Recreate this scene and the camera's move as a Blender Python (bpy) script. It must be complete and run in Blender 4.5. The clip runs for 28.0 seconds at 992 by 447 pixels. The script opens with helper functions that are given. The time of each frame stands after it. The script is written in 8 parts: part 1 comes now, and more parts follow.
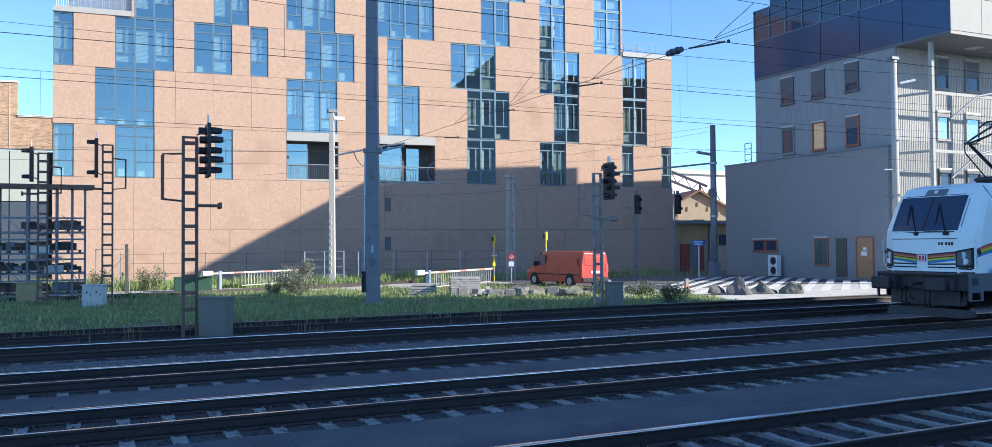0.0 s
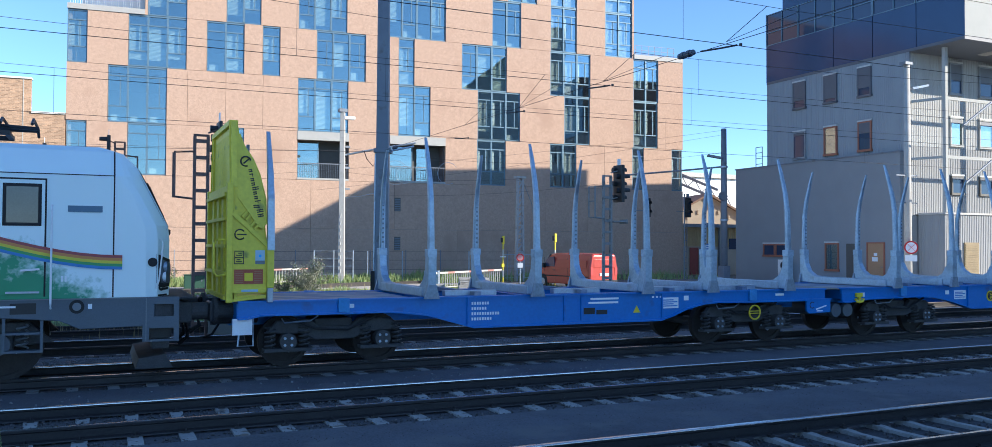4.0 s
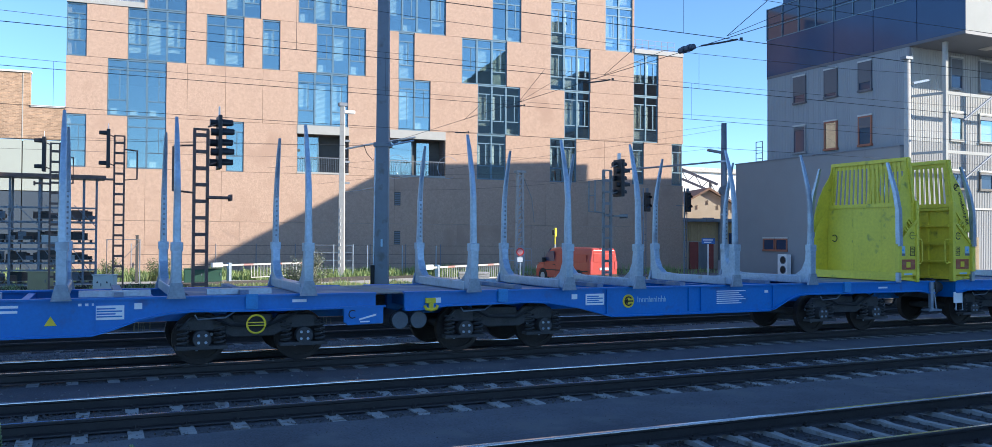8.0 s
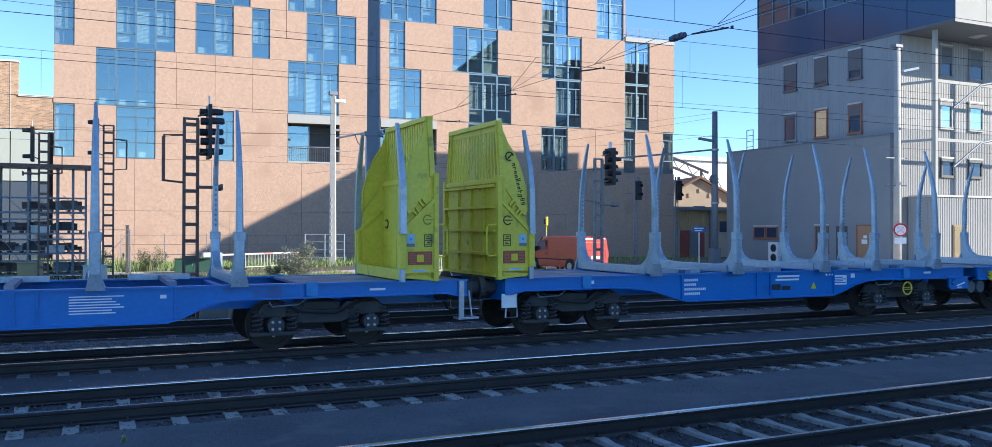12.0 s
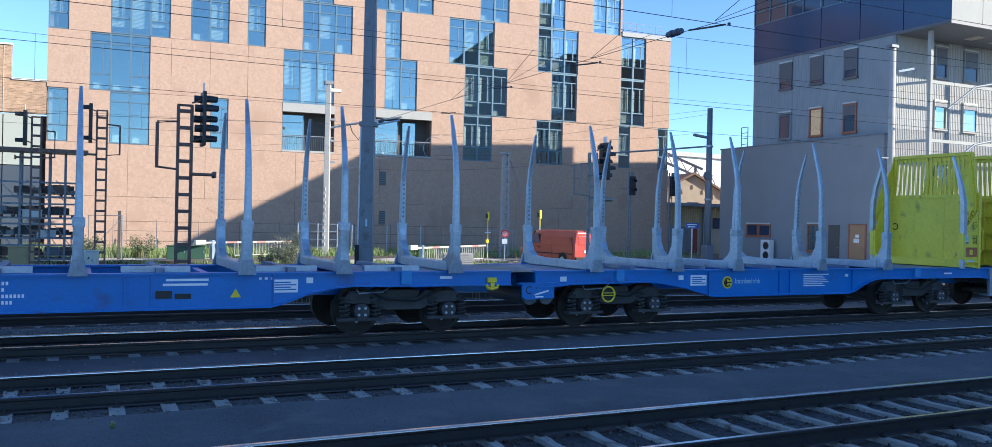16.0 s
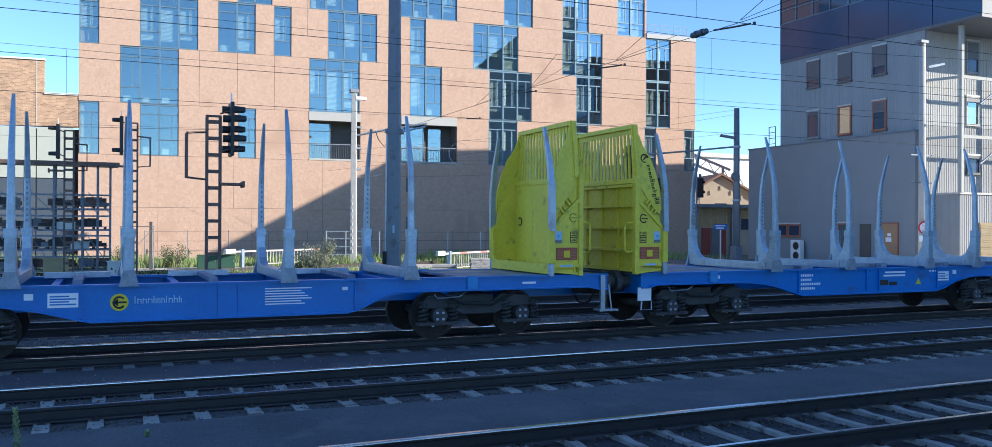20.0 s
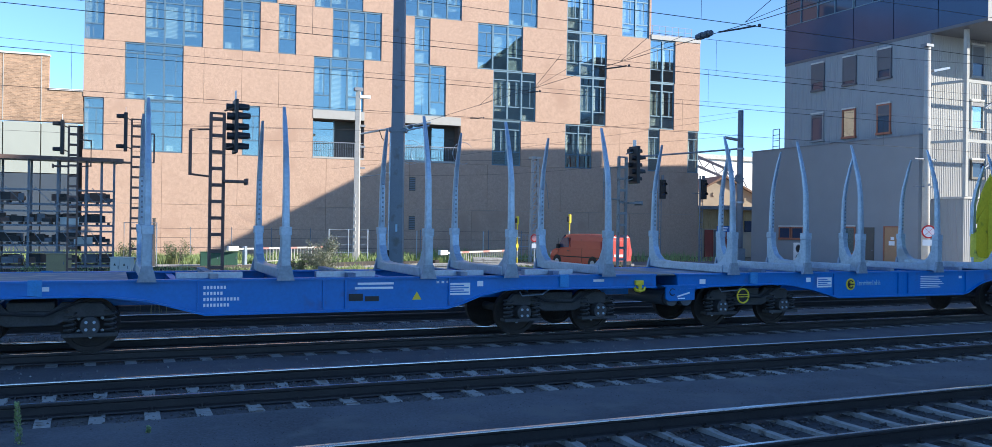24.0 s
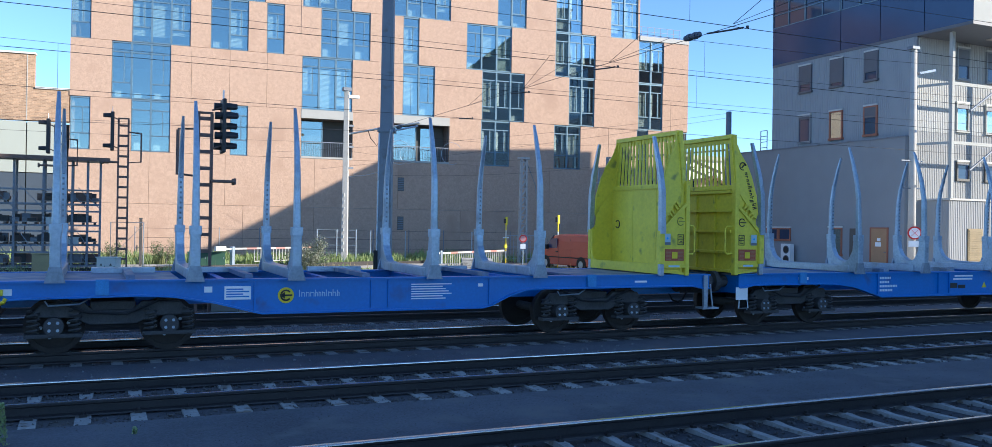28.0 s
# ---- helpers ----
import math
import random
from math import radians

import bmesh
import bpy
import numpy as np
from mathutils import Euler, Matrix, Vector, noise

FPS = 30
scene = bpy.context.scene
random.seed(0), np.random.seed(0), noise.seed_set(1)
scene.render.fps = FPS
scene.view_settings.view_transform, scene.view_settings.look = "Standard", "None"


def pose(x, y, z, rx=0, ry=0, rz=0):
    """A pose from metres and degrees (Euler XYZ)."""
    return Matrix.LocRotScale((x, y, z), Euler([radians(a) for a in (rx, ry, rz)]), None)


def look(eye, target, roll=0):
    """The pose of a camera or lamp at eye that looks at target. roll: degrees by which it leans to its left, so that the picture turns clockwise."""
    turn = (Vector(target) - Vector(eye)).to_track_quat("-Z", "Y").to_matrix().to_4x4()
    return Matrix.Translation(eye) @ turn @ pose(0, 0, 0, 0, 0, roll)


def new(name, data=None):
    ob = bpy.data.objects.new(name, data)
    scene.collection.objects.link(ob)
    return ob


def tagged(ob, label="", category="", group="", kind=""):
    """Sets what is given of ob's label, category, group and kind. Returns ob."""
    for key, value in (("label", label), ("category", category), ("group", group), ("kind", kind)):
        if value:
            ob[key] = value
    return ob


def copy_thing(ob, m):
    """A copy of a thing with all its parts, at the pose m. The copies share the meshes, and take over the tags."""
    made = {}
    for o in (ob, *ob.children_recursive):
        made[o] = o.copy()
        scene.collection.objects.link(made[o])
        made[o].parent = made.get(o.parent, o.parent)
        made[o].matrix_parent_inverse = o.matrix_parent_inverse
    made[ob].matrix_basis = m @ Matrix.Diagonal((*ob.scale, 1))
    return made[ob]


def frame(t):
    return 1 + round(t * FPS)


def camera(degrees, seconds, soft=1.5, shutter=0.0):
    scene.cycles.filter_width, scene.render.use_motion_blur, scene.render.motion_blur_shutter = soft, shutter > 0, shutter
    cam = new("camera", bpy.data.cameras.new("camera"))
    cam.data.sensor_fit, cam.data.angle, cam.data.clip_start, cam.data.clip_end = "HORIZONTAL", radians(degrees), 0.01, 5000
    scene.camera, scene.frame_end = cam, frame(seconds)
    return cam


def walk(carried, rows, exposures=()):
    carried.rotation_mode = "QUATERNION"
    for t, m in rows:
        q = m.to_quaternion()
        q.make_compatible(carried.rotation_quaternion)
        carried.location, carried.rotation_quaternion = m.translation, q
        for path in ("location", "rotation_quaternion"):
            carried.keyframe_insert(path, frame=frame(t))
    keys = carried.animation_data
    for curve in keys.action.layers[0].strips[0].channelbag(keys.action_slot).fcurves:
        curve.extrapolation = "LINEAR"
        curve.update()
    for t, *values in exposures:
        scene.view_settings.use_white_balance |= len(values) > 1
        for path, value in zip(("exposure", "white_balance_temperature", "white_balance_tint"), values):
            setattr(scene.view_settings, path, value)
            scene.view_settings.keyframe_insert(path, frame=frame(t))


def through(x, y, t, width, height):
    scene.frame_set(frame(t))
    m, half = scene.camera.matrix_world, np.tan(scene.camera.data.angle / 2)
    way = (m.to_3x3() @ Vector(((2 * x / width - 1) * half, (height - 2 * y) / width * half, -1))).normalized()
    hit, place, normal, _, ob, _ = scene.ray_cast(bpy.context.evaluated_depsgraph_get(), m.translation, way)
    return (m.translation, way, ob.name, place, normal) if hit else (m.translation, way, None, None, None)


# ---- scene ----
# camera: a hand-held phone on the platform, turning a little
cam = camera(59.52, 28.0, soft=0.4)
PATH = [
    (0.0, pose(0, 0, 2.2, 91.376, 0.418, -25.471)),
    (0.5, pose(0, 0, 2.2, 91.399, 0.212, -25.340)),
    (1.0, pose(0, 0, 2.2, 91.300, 0.007, -25.315)),
    (1.5, pose(0, 0, 2.2, 91.368, -0.212, -25.333)),
    (2.0, pose(0, 0, 2.2, 91.428, -0.375, -25.417)),
    (2.5, pose(0, 0, 2.2, 91.449, -0.463, -25.473)),
    (3.0, pose(0, 0, 2.2, 91.588, -0.455, -25.358)),
    (3.5, pose(0, 0, 2.2, 91.594, -0.412, -25.045)),
    (5.5, pose(0, 0, 2.2, 90.987, -0.104, -24.600)),
    (6.0, pose(0, 0, 2.2, 90.938, -0.108, -24.578)),
    (6.5, pose(0, 0, 2.2, 90.689, -0.239, -24.591)),
    (7.0, pose(0, 0, 2.2, 90.843, -0.386, -24.575)),
    (7.5, pose(0, 0, 2.2, 90.974, -0.448, -24.703)),
    (8.0, pose(0, 0, 2.2, 91.078, -0.336, -24.875)),
    (8.5, pose(0, 0, 2.2, 91.000, -0.171, -25.055)),
    (9.0, pose(0, 0, 2.2, 90.929, -0.057, -25.249)),
    (9.5, pose(0, 0, 2.2, 91.149, 0.126, -25.254)),
    (10.0, pose(0, 0, 2.2, 90.980, 0.214, -25.319)),
    (10.5, pose(0, 0, 2.2, 90.852, 0.209, -25.382)),
    (11.0, pose(0, 0, 2.2, 90.738, 0.112, -25.387)),
    (11.5, pose(0, 0, 2.2, 90.483, -0.029, -25.405)),
    (13.5, pose(0, 0, 2.2, 90.160, -0.391, -25.519)),
    (14.0, pose(0, 0, 2.2, 89.858, -0.478, -25.515)),
    (14.5, pose(0, 0, 2.2, 89.676, -0.656, -25.464)),
    (15.0, pose(0, 0, 2.2, 89.781, -0.829, -25.542)),
    (15.5, pose(0, 0, 2.2, 89.835, -1.037, -25.781)),
    (16.0, pose(0, 0, 2.2, 89.869, -1.192, -25.872)),
    (16.5, pose(0, 0, 2.2, 90.003, -1.182, -25.797)),
    (17.0, pose(0, 0, 2.2, 90.031, -1.028, -25.594)),
    (17.5, pose(0, 0, 2.2, 90.193, -0.861, -25.225)),
    (18.0, pose(0, 0, 2.2, 90.031, -0.764, -24.826)),
    (18.5, pose(0, 0, 2.2, 90.140, -0.557, -24.459)),
    (19.0, pose(0, 0, 2.2, 90.290, -0.370, -24.280)),
    (19.5, pose(0, 0, 2.2, 90.359, -0.268, -24.171)),
    (20.0, pose(0, 0, 2.2, 90.157, -0.244, -24.103)),
    (20.5, pose(0, 0, 2.2, 89.751, -0.305, -24.060)),
    (21.0, pose(0, 0, 2.2, 89.932, -0.319, -24.015)),
    (21.5, pose(0, 0, 2.2, 90.261, -0.422, -24.046)),
    (23.5, pose(0, 0, 2.2, 90.033, -0.814, -23.952)),
    (24.0, pose(0, 0, 2.2, 90.141, -0.812, -23.921)),
    (24.5, pose(0, 0, 2.2, 89.825, -0.793, -23.910)),
    (25.0, pose(0, 0, 2.2, 89.734, -0.852, -24.047)),
    (25.5, pose(0, 0, 2.2, 89.998, -0.889, -24.187)),
    (26.0, pose(0, 0, 2.2, 89.895, -0.967, -24.297)),
    (26.5, pose(0, 0, 2.2, 89.848, -0.952, -24.362)),
    (27.0, pose(0, 0, 2.2, 90.174, -0.900, -24.449)),
    (27.5, pose(0, 0, 2.2, 90.079, -0.877, -24.543)),
    (28.0, pose(0, 0, 2.2, 90.184, -0.920, -24.669)),
]
walk(cam, PATH, exposures=[(0.0, 1.2, 6040, 7), (28.0, 1.2, 6040, 7)])

# ---- sky and sun: low sun from the far end of the line, clear sky ----
SUN_WAY = Vector((-1.225, 1.0, -0.66)).normalized()
world = bpy.data.worlds.new("sky")
scene.world = world
world.use_nodes = True
wn = world.node_tree
sky = wn.nodes.new("ShaderNodeTexSky")
sky.sky_type = "NISHITA"
sky.sun_disc = False
sky.sun_elevation = math.asin(-SUN_WAY.z)
sky.sun_rotation = math.atan2(-SUN_WAY.x, -SUN_WAY.y)
sky.altitude = 1600.0
sky.air_density, sky.dust_density, sky.ozone_density = 0.85, 0.0, 4.3
wn.links.new(sky.outputs["Color"], wn.nodes["Background"].inputs["Color"])
wn.nodes["Background"].inputs["Strength"].default_value = 0.13
sun_data = bpy.data.lights.new("sun", "SUN")
sun_data.energy, sun_data.angle, sun_data.color = 4.0, radians(0.55), (1.0, 0.87, 0.72)
sun = new("sun", sun_data)
sun.matrix_world = look((60, -20, 60), Vector((60, -20, 60)) + SUN_WAY)

# ---- materials ----
def mat(name, color, rough=0.7, metal=0.0, var=0.18, scale=3.0, fine=40.0, bump=0.15, depth=0.01, stain=None, spec=0.5):
    """Procedural surface: two scales of tone, fine relief and, with stain, patches of a second colour."""
    m = bpy.data.materials.new(name)
    m.use_nodes = True
    nt = m.node_tree
    n, l = nt.nodes, nt.links
    b = n["Principled BSDF"]
    b.inputs["Roughness"].default_value, b.inputs["Metallic"].default_value = rough, metal
    b.inputs["Specular IOR Level"].default_value = spec
    co, info = n.new("ShaderNodeTexCoord"), n.new("ShaderNodeObjectInfo")
    off = n.new("ShaderNodeVectorMath")
    off.operation = "MULTIPLY_ADD"
    comb = n.new("ShaderNodeCombineXYZ")
    for k in range(3):
        l.new(info.outputs["Random"], comb.inputs[k])
    l.new(comb.outputs[0], off.inputs[0])
    off.inputs[1].default_value = (37.0, 61.0, 23.0)
    l.new(co.outputs["Object"], off.inputs[2])

    def noise_at(s, detail):
        t = n.new("ShaderNodeTexNoise")
        t.inputs["Scale"].default_value, t.inputs["Detail"].default_value = s, detail
        l.new(off.outputs[0], t.inputs["Vector"])
        return t
    big, small = noise_at(scale, 4), noise_at(fine, 3)
    add = n.new("ShaderNodeMath")
    add.operation = "ADD"
    l.new(big.outputs["Fac"], add.inputs[0])
    l.new(small.outputs["Fac"], add.inputs[1])
    span = n.new("ShaderNodeMapRange")
    span.inputs["From Min"].default_value, span.inputs["From Max"].default_value = 0.6, 1.4
    span.inputs["To Min"].default_value, span.inputs["To Max"].default_value = 1 - var, 1 + var
    l.new(add.outputs[0], span.inputs["Value"])
    tone = n.new("ShaderNodeHueSaturation")
    tone.inputs["Color"].default_value = (*color, 1)
    l.new(span.outputs[0], tone.inputs["Value"])
    out = tone.outputs[0]
    if stain:
        ramp = n.new("ShaderNodeMapRange")
        ramp.inputs["From Min"].default_value, ramp.inputs["From Max"].default_value = stain[1], stain[1] + 0.12
        patch = noise_at(stain[2], 6)
        l.new(patch.outputs["Fac"], ramp.inputs["Value"])
        mix = n.new("ShaderNodeMixRGB")
        mix.inputs["Color2"].default_value = (*stain[0], 1)
        l.new(ramp.outputs[0], mix.inputs["Fac"])
        l.new(out, mix.inputs["Color1"])
        out = mix.outputs[0]
    l.new(out, b.inputs["Base Color"])
    if bump:
        bp = n.new("ShaderNodeBump")
        bp.inputs["Strength"].default_value, bp.inputs["Distance"].default_value = bump, depth
        l.new(add.outputs[0], bp.inputs["Height"])
        l.new(bp.outputs[0], b.inputs["Normal"])
    return m


def glass(name, tint, mirror, clear=(0.68, 0.80, 0.80)):
    """Coated window glass: part mirror, part see-through."""
    m = bpy.data.materials.new(name)
    m.use_nodes = True
    n, l = m.node_tree.nodes, m.node_tree.links
    n.remove(n["Principled BSDF"])
    gl, tr, mix = n.new("ShaderNodeBsdfGlossy"), n.new("ShaderNodeBsdfTransparent"), n.new("ShaderNodeMixShader")
    gl.inputs["Color"].default_value, gl.inputs["Roughness"].default_value = (*tint, 1), 0.015
    tr.inputs["Color"].default_value = (*clear, 1)
    wave, co, bp = n.new("ShaderNodeTexNoise"), n.new("ShaderNodeTexCoord"), n.new("ShaderNodeBump")
    wave.inputs["Scale"].default_value = 0.7
    bp.inputs["Strength"].default_value, bp.inputs["Distance"].default_value = 0.06, 0.03
    l.new(co.outputs["Object"], wave.inputs["Vector"])
    l.new(wave.outputs["Fac"], bp.inputs["Height"])
    l.new(bp.outputs[0], gl.inputs["Normal"])
    mix.inputs["Fac"].default_value = mirror
    l.new(tr.outputs[0], mix.inputs[1])
    l.new(gl.outputs[0], mix.inputs[2])
    l.new(mix.outputs[0], n["Material Output"].inputs["Surface"])
    return m


def foliage(m, through):
    """Thin leaves: part of the light goes through them."""
    n, l = m.node_tree.nodes, m.node_tree.links
    add, tr = n.new("ShaderNodeAddShader"), n.new("ShaderNodeBsdfTranslucent")
    tr.inputs["Color"].default_value = (*through, 1)
    l.new(n["Principled BSDF"].outputs[0], add.inputs[0])
    l.new(tr.outputs[0], add.inputs[1])
    l.new(add.outputs[0], n["Material Output"].inputs["Surface"])
    return m


PANEL = mat("facade_concrete", (0.49, 0.342, 0.258), 0.95, var=0.16, scale=6.0, fine=24, bump=0.5, depth=0.02, spec=0.2, stain=((0.44, 0.30, 0.225), 0.57, 0.45))
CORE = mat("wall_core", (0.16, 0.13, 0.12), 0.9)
FRAME_BLUE = mat("window_frame_blue", (0.14, 0.225, 0.285), 0.45, 0.4, var=0.08)
SPANDREL = mat("spandrel_grey", (0.40, 0.40, 0.38), 0.6, var=0.08)
BLIND = mat("blind_grey", (0.52, 0.54, 0.52), 0.8, var=0.1, fine=60)
ROOM = mat("room_dim", (0.36, 0.36, 0.34), 0.9, var=0.2)
WINDOW = glass("window_glass", (0.63, 0.72, 0.70), 0.36)
WINDOW_DARK = glass("window_glass_dark", (0.66, 0.76, 0.76), 0.40, (0.84, 0.92, 0.92))
DARK_CLAD = mat("cladding_blue_glass", (0.02, 0.055, 0.135), 0.16, 0.0, var=0.15, scale=0.6, bump=0.02, spec=0.5)
# tower cladding in the bluish tone of its shaded side
CORRUGATED = mat("corrugated_grey_shaded", (0.325, 0.355, 0.38), 0.8, 0.0, var=0.06, scale=0.8, bump=0.05, spec=0.2)
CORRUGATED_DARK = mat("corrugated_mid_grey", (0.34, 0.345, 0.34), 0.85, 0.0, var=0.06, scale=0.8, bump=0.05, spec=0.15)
GREY_RENDER = mat("grey_sheet", (0.258, 0.278, 0.295), 0.75, var=0.07, scale=0.9, bump=0.05)
WHITE_PAINT = mat("white_paint", (0.78, 0.78, 0.76), 0.45, var=0.07)
WHITE_DIRTY = mat("white_concrete", (0.48, 0.465, 0.43), 0.85, var=0.14, scale=2.0, stain=((0.42, 0.40, 0.36), 0.56, 3.0))
STEEL_GREY = mat("mast_steel", (0.20, 0.225, 0.26), 0.6, 0.3, var=0.14, scale=1.5, stain=((0.15, 0.15, 0.15), 0.58, 2.0))
RUST_STEEL = mat("rusty_brown_steel", (0.17, 0.115, 0.095), 0.85, 0.0, var=0.3, scale=4.0)
BLACK_PAINT = mat("signal_black", (0.02, 0.02, 0.022), 0.5, var=0.2)
GALVANISED = mat("galvanised_steel", (0.36, 0.43, 0.51), 0.38, 0.55, var=0.2, scale=5.0, fine=25, stain=((0.30, 0.32, 0.34), 0.6, 3.0))
STAKE_STEEL = mat("streaked_stake_steel", (0.34, 0.42, 0.51), 0.38, 0.5, var=0.22, scale=2.5, fine=18, stain=((0.23, 0.26, 0.30), 0.57, 1.3))
FOOT_STEEL = mat("dull_foot_steel", (0.25, 0.30, 0.36), 0.5, 0.4, var=0.25, scale=5.0, fine=22)
RAIL_SIDE = mat("rail_rust", (0.034, 0.030, 0.029), 0.55, 0.2, var=0.3, scale=3.0, fine=30)
RAIL_TOP = mat("rail_polished", (0.55, 0.54, 0.53), 0.22, 0.9, var=0.08, bump=0.02)
SLEEPER = mat("sleeper_concrete", (0.31, 0.30, 0.28), 0.95, var=0.22, scale=3.0, fine=30, stain=((0.17, 0.14, 0.11), 0.56, 5.0))
BED = mat("track_bed_gravel", (0.085, 0.081, 0.084), 0.95, var=0.4, scale=0.8, fine=22, bump=0.7, depth=0.03, stain=((0.085, 0.078, 0.07), 0.56, 0.7))
BED_OILY = mat("oily_track_bed", (0.05, 0.049, 0.053), 0.9, var=0.4, scale=0.8, fine=22, bump=0.7, depth=0.03, stain=((0.045, 0.042, 0.04), 0.55, 0.7))
WALKWAY = mat("fine_gravel_path", (0.097, 0.100, 0.111), 0.95, var=0.45, scale=0.7, fine=38, bump=0.8, depth=0.01, stain=((0.125, 0.125, 0.127), 0.55, 1.2))
PALE_STONE = mat("pale_gravel", (0.21, 0.207, 0.205), 0.9, var=0.4, scale=8, bump=0.3)
WEED = foliage(mat("broad_weed", (0.20, 0.24, 0.12), 0.8, var=0.4, scale=1.2, fine=5, bump=0), (0.15, 0.19, 0.07))
STONE = mat("ballast_stone", (0.09, 0.083, 0.08), 0.9, var=0.5, scale=8, bump=0.3)
SOIL = mat("soil", (0.10, 0.085, 0.06), 0.95, var=0.3, scale=0.6, fine=12, bump=0.6, depth=0.04)
TURF = mat("turf", (0.13, 0.155, 0.075), 0.95, var=0.4, scale=0.7, fine=15, bump=0.8, depth=0.05, stain=((0.11, 0.10, 0.055), 0.55, 0.8))
GRASS = foliage(mat("grass_blades", (0.155, 0.205, 0.085), 0.8, var=0.5, scale=0.5, fine=4, bump=0, stain=((0.17, 0.155, 0.07), 0.56, 0.9)), (0.11, 0.15, 0.05))
DRY_GRASS = mat("dry_grass", (0.30, 0.25, 0.13), 0.85, var=0.3, scale=1.0, fine=5, bump=0)
LEAF_GREY = foliage(mat("grey_leaf", (0.14, 0.15, 0.115), 0.8, var=0.4, scale=2.0, fine=9, bump=0), (0.08, 0.09, 0.05))
LEAF = mat("weed_leaf", (0.09, 0.125, 0.055), 0.75, var=0.4, scale=2.0, fine=9, bump=0)
ASPHALT = mat("asphalt", (0.11, 0.11, 0.115), 0.95, var=0.2, scale=0.5, fine=60, bump=0.3)
# the same tower cladding, painted paler and warmer for its sunlit front
CORRUGATED_SUNLIT = mat("corrugated_sunlit_front", (0.44, 0.445, 0.43), 0.85, 0.0, var=0.06, scale=0.8, bump=0.05, spec=0.15)
TOWER_PALE = mat("pale_grey_metal", (0.43, 0.435, 0.41), 0.9, var=0.08, scale=1.0, spec=0.1)
SIGNAL_GREY = mat("weathered_signal_grey", (0.27, 0.27, 0.265), 0.85, var=0.2, scale=3.0, stain=((0.14, 0.12, 0.10), 0.58, 4.0))
LATTICE_GREY = mat("pale_lattice_steel", (0.36, 0.37, 0.37), 0.8, var=0.18, scale=3.0, stain=((0.22, 0.20, 0.18), 0.6, 4.0))
TROUGH_LID = mat("trough_lid_concrete", (0.27, 0.27, 0.265), 0.95, var=0.25, scale=2.0, fine=25, stain=((0.12, 0.12, 0.09), 0.58, 3.0))
SHUTTER = mat("dark_roller_shutter", (0.11, 0.12, 0.14), 0.5, var=0.12, scale=1.5)
YARD_CONCRETE = mat("sunlit_concrete", (0.60, 0.58, 0.54), 0.9, var=0.16, scale=0.7, fine=25, stain=((0.40, 0.39, 0.37), 0.58, 1.5))
PAVING = mat("light_paving", (0.42, 0.40, 0.37), 0.9, var=0.12, scale=0.8, fine=30)
ROAD_WHITE = mat("road_marking", (0.74, 0.74, 0.71), 0.8, var=0.1, scale=2.0, stain=((0.45, 0.44, 0.42), 0.6, 4.0))
BRICK = mat("clinker_brick", (0.40, 0.27, 0.18), 0.95, var=0.3, scale=1.2, fine=14, bump=0.5)
bn, bl_ = BRICK.node_tree.nodes, BRICK.node_tree.links
courses, spread, blend = bn.new("ShaderNodeTexBrick"), bn.new("ShaderNodeMapping"), bn.new("ShaderNodeMixRGB")
spread.inputs["Rotation"].default_value = (radians(-90), 0, 0)
courses.inputs["Scale"].default_value, courses.inputs["Brick Width"].default_value, courses.inputs["Row Height"].default_value, courses.inputs["Mortar Size"].default_value = 1.0, 0.24, 0.08, 0.012
courses.inputs["Color1"].default_value, courses.inputs["Color2"].default_value, courses.inputs["Mortar"].default_value = (1.25, 1.2, 1.15, 1), (0.7, 0.68, 0.66, 1), (1.15, 1.2, 1.25, 1)
blend.blend_type, blend.inputs["Fac"].default_value = "MULTIPLY", 1.0
base_in = bn["Principled BSDF"].inputs["Base Color"]
bl_.new(base_in.links[0].from_socket, blend.inputs["Color1"])
bl_.new(bn["Texture Coordinate"].outputs["Object"], spread.inputs["Vector"])
bl_.new(spread.outputs[0], courses.inputs["Vector"])
bl_.new(courses.outputs["Color"], blend.inputs["Color2"])
bl_.new(blend.outputs[0], base_in)
HALL_GLASS = mat("hall_dark_glass", (0.06, 0.08, 0.105), 0.6, var=0.15, scale=0.6, bump=0.02)
PALE_GLASS = mat("pale_panel", (0.42, 0.44, 0.38), 0.3, var=0.06, scale=0.6)
YELLOW = mat("bulkhead_yellow", (0.775, 0.655, 0.062), 0.5, var=0.14, scale=1.2, fine=14, bump=0.12, stain=((0.33, 0.31, 0.06), 0.615, 3.5))
DULL_GREEN = mat("faded_print_green", (0.34, 0.33, 0.05), 0.6, var=0.1)
BOARD_RED = mat("faded_board_red", (0.42, 0.09, 0.045), 0.6, var=0.15, scale=3.0)
YELLOW_BRIGHT = mat("marking_yellow", (0.80, 0.62, 0.03), 0.5, var=0.08)
WAGON_BLUE = mat("wagon_blue", (0.010, 0.170, 0.53), 0.42, var=0.12, scale=1.5, fine=18, bump=0.05, stain=((0.03, 0.11, 0.32), 0.61, 2.2))
BRACKET_BLUE = mat("faded_light_blue", (0.05, 0.26, 0.58), 0.6, var=0.2, scale=4.0)
DECK_BLUE = mat("deck_grime_blue", (0.15, 0.20, 0.29), 0.6, var=0.3, scale=2.0, stain=((0.33, 0.33, 0.33), 0.5, 1.8))
BOGIE = mat("bogie_grime", (0.066, 0.066, 0.068), 0.75, 0.2, var=0.35, scale=4.0)
WHEEL = mat("wheel_steel", (0.045, 0.038, 0.034), 0.7, 0.4, var=0.3, scale=5.0)
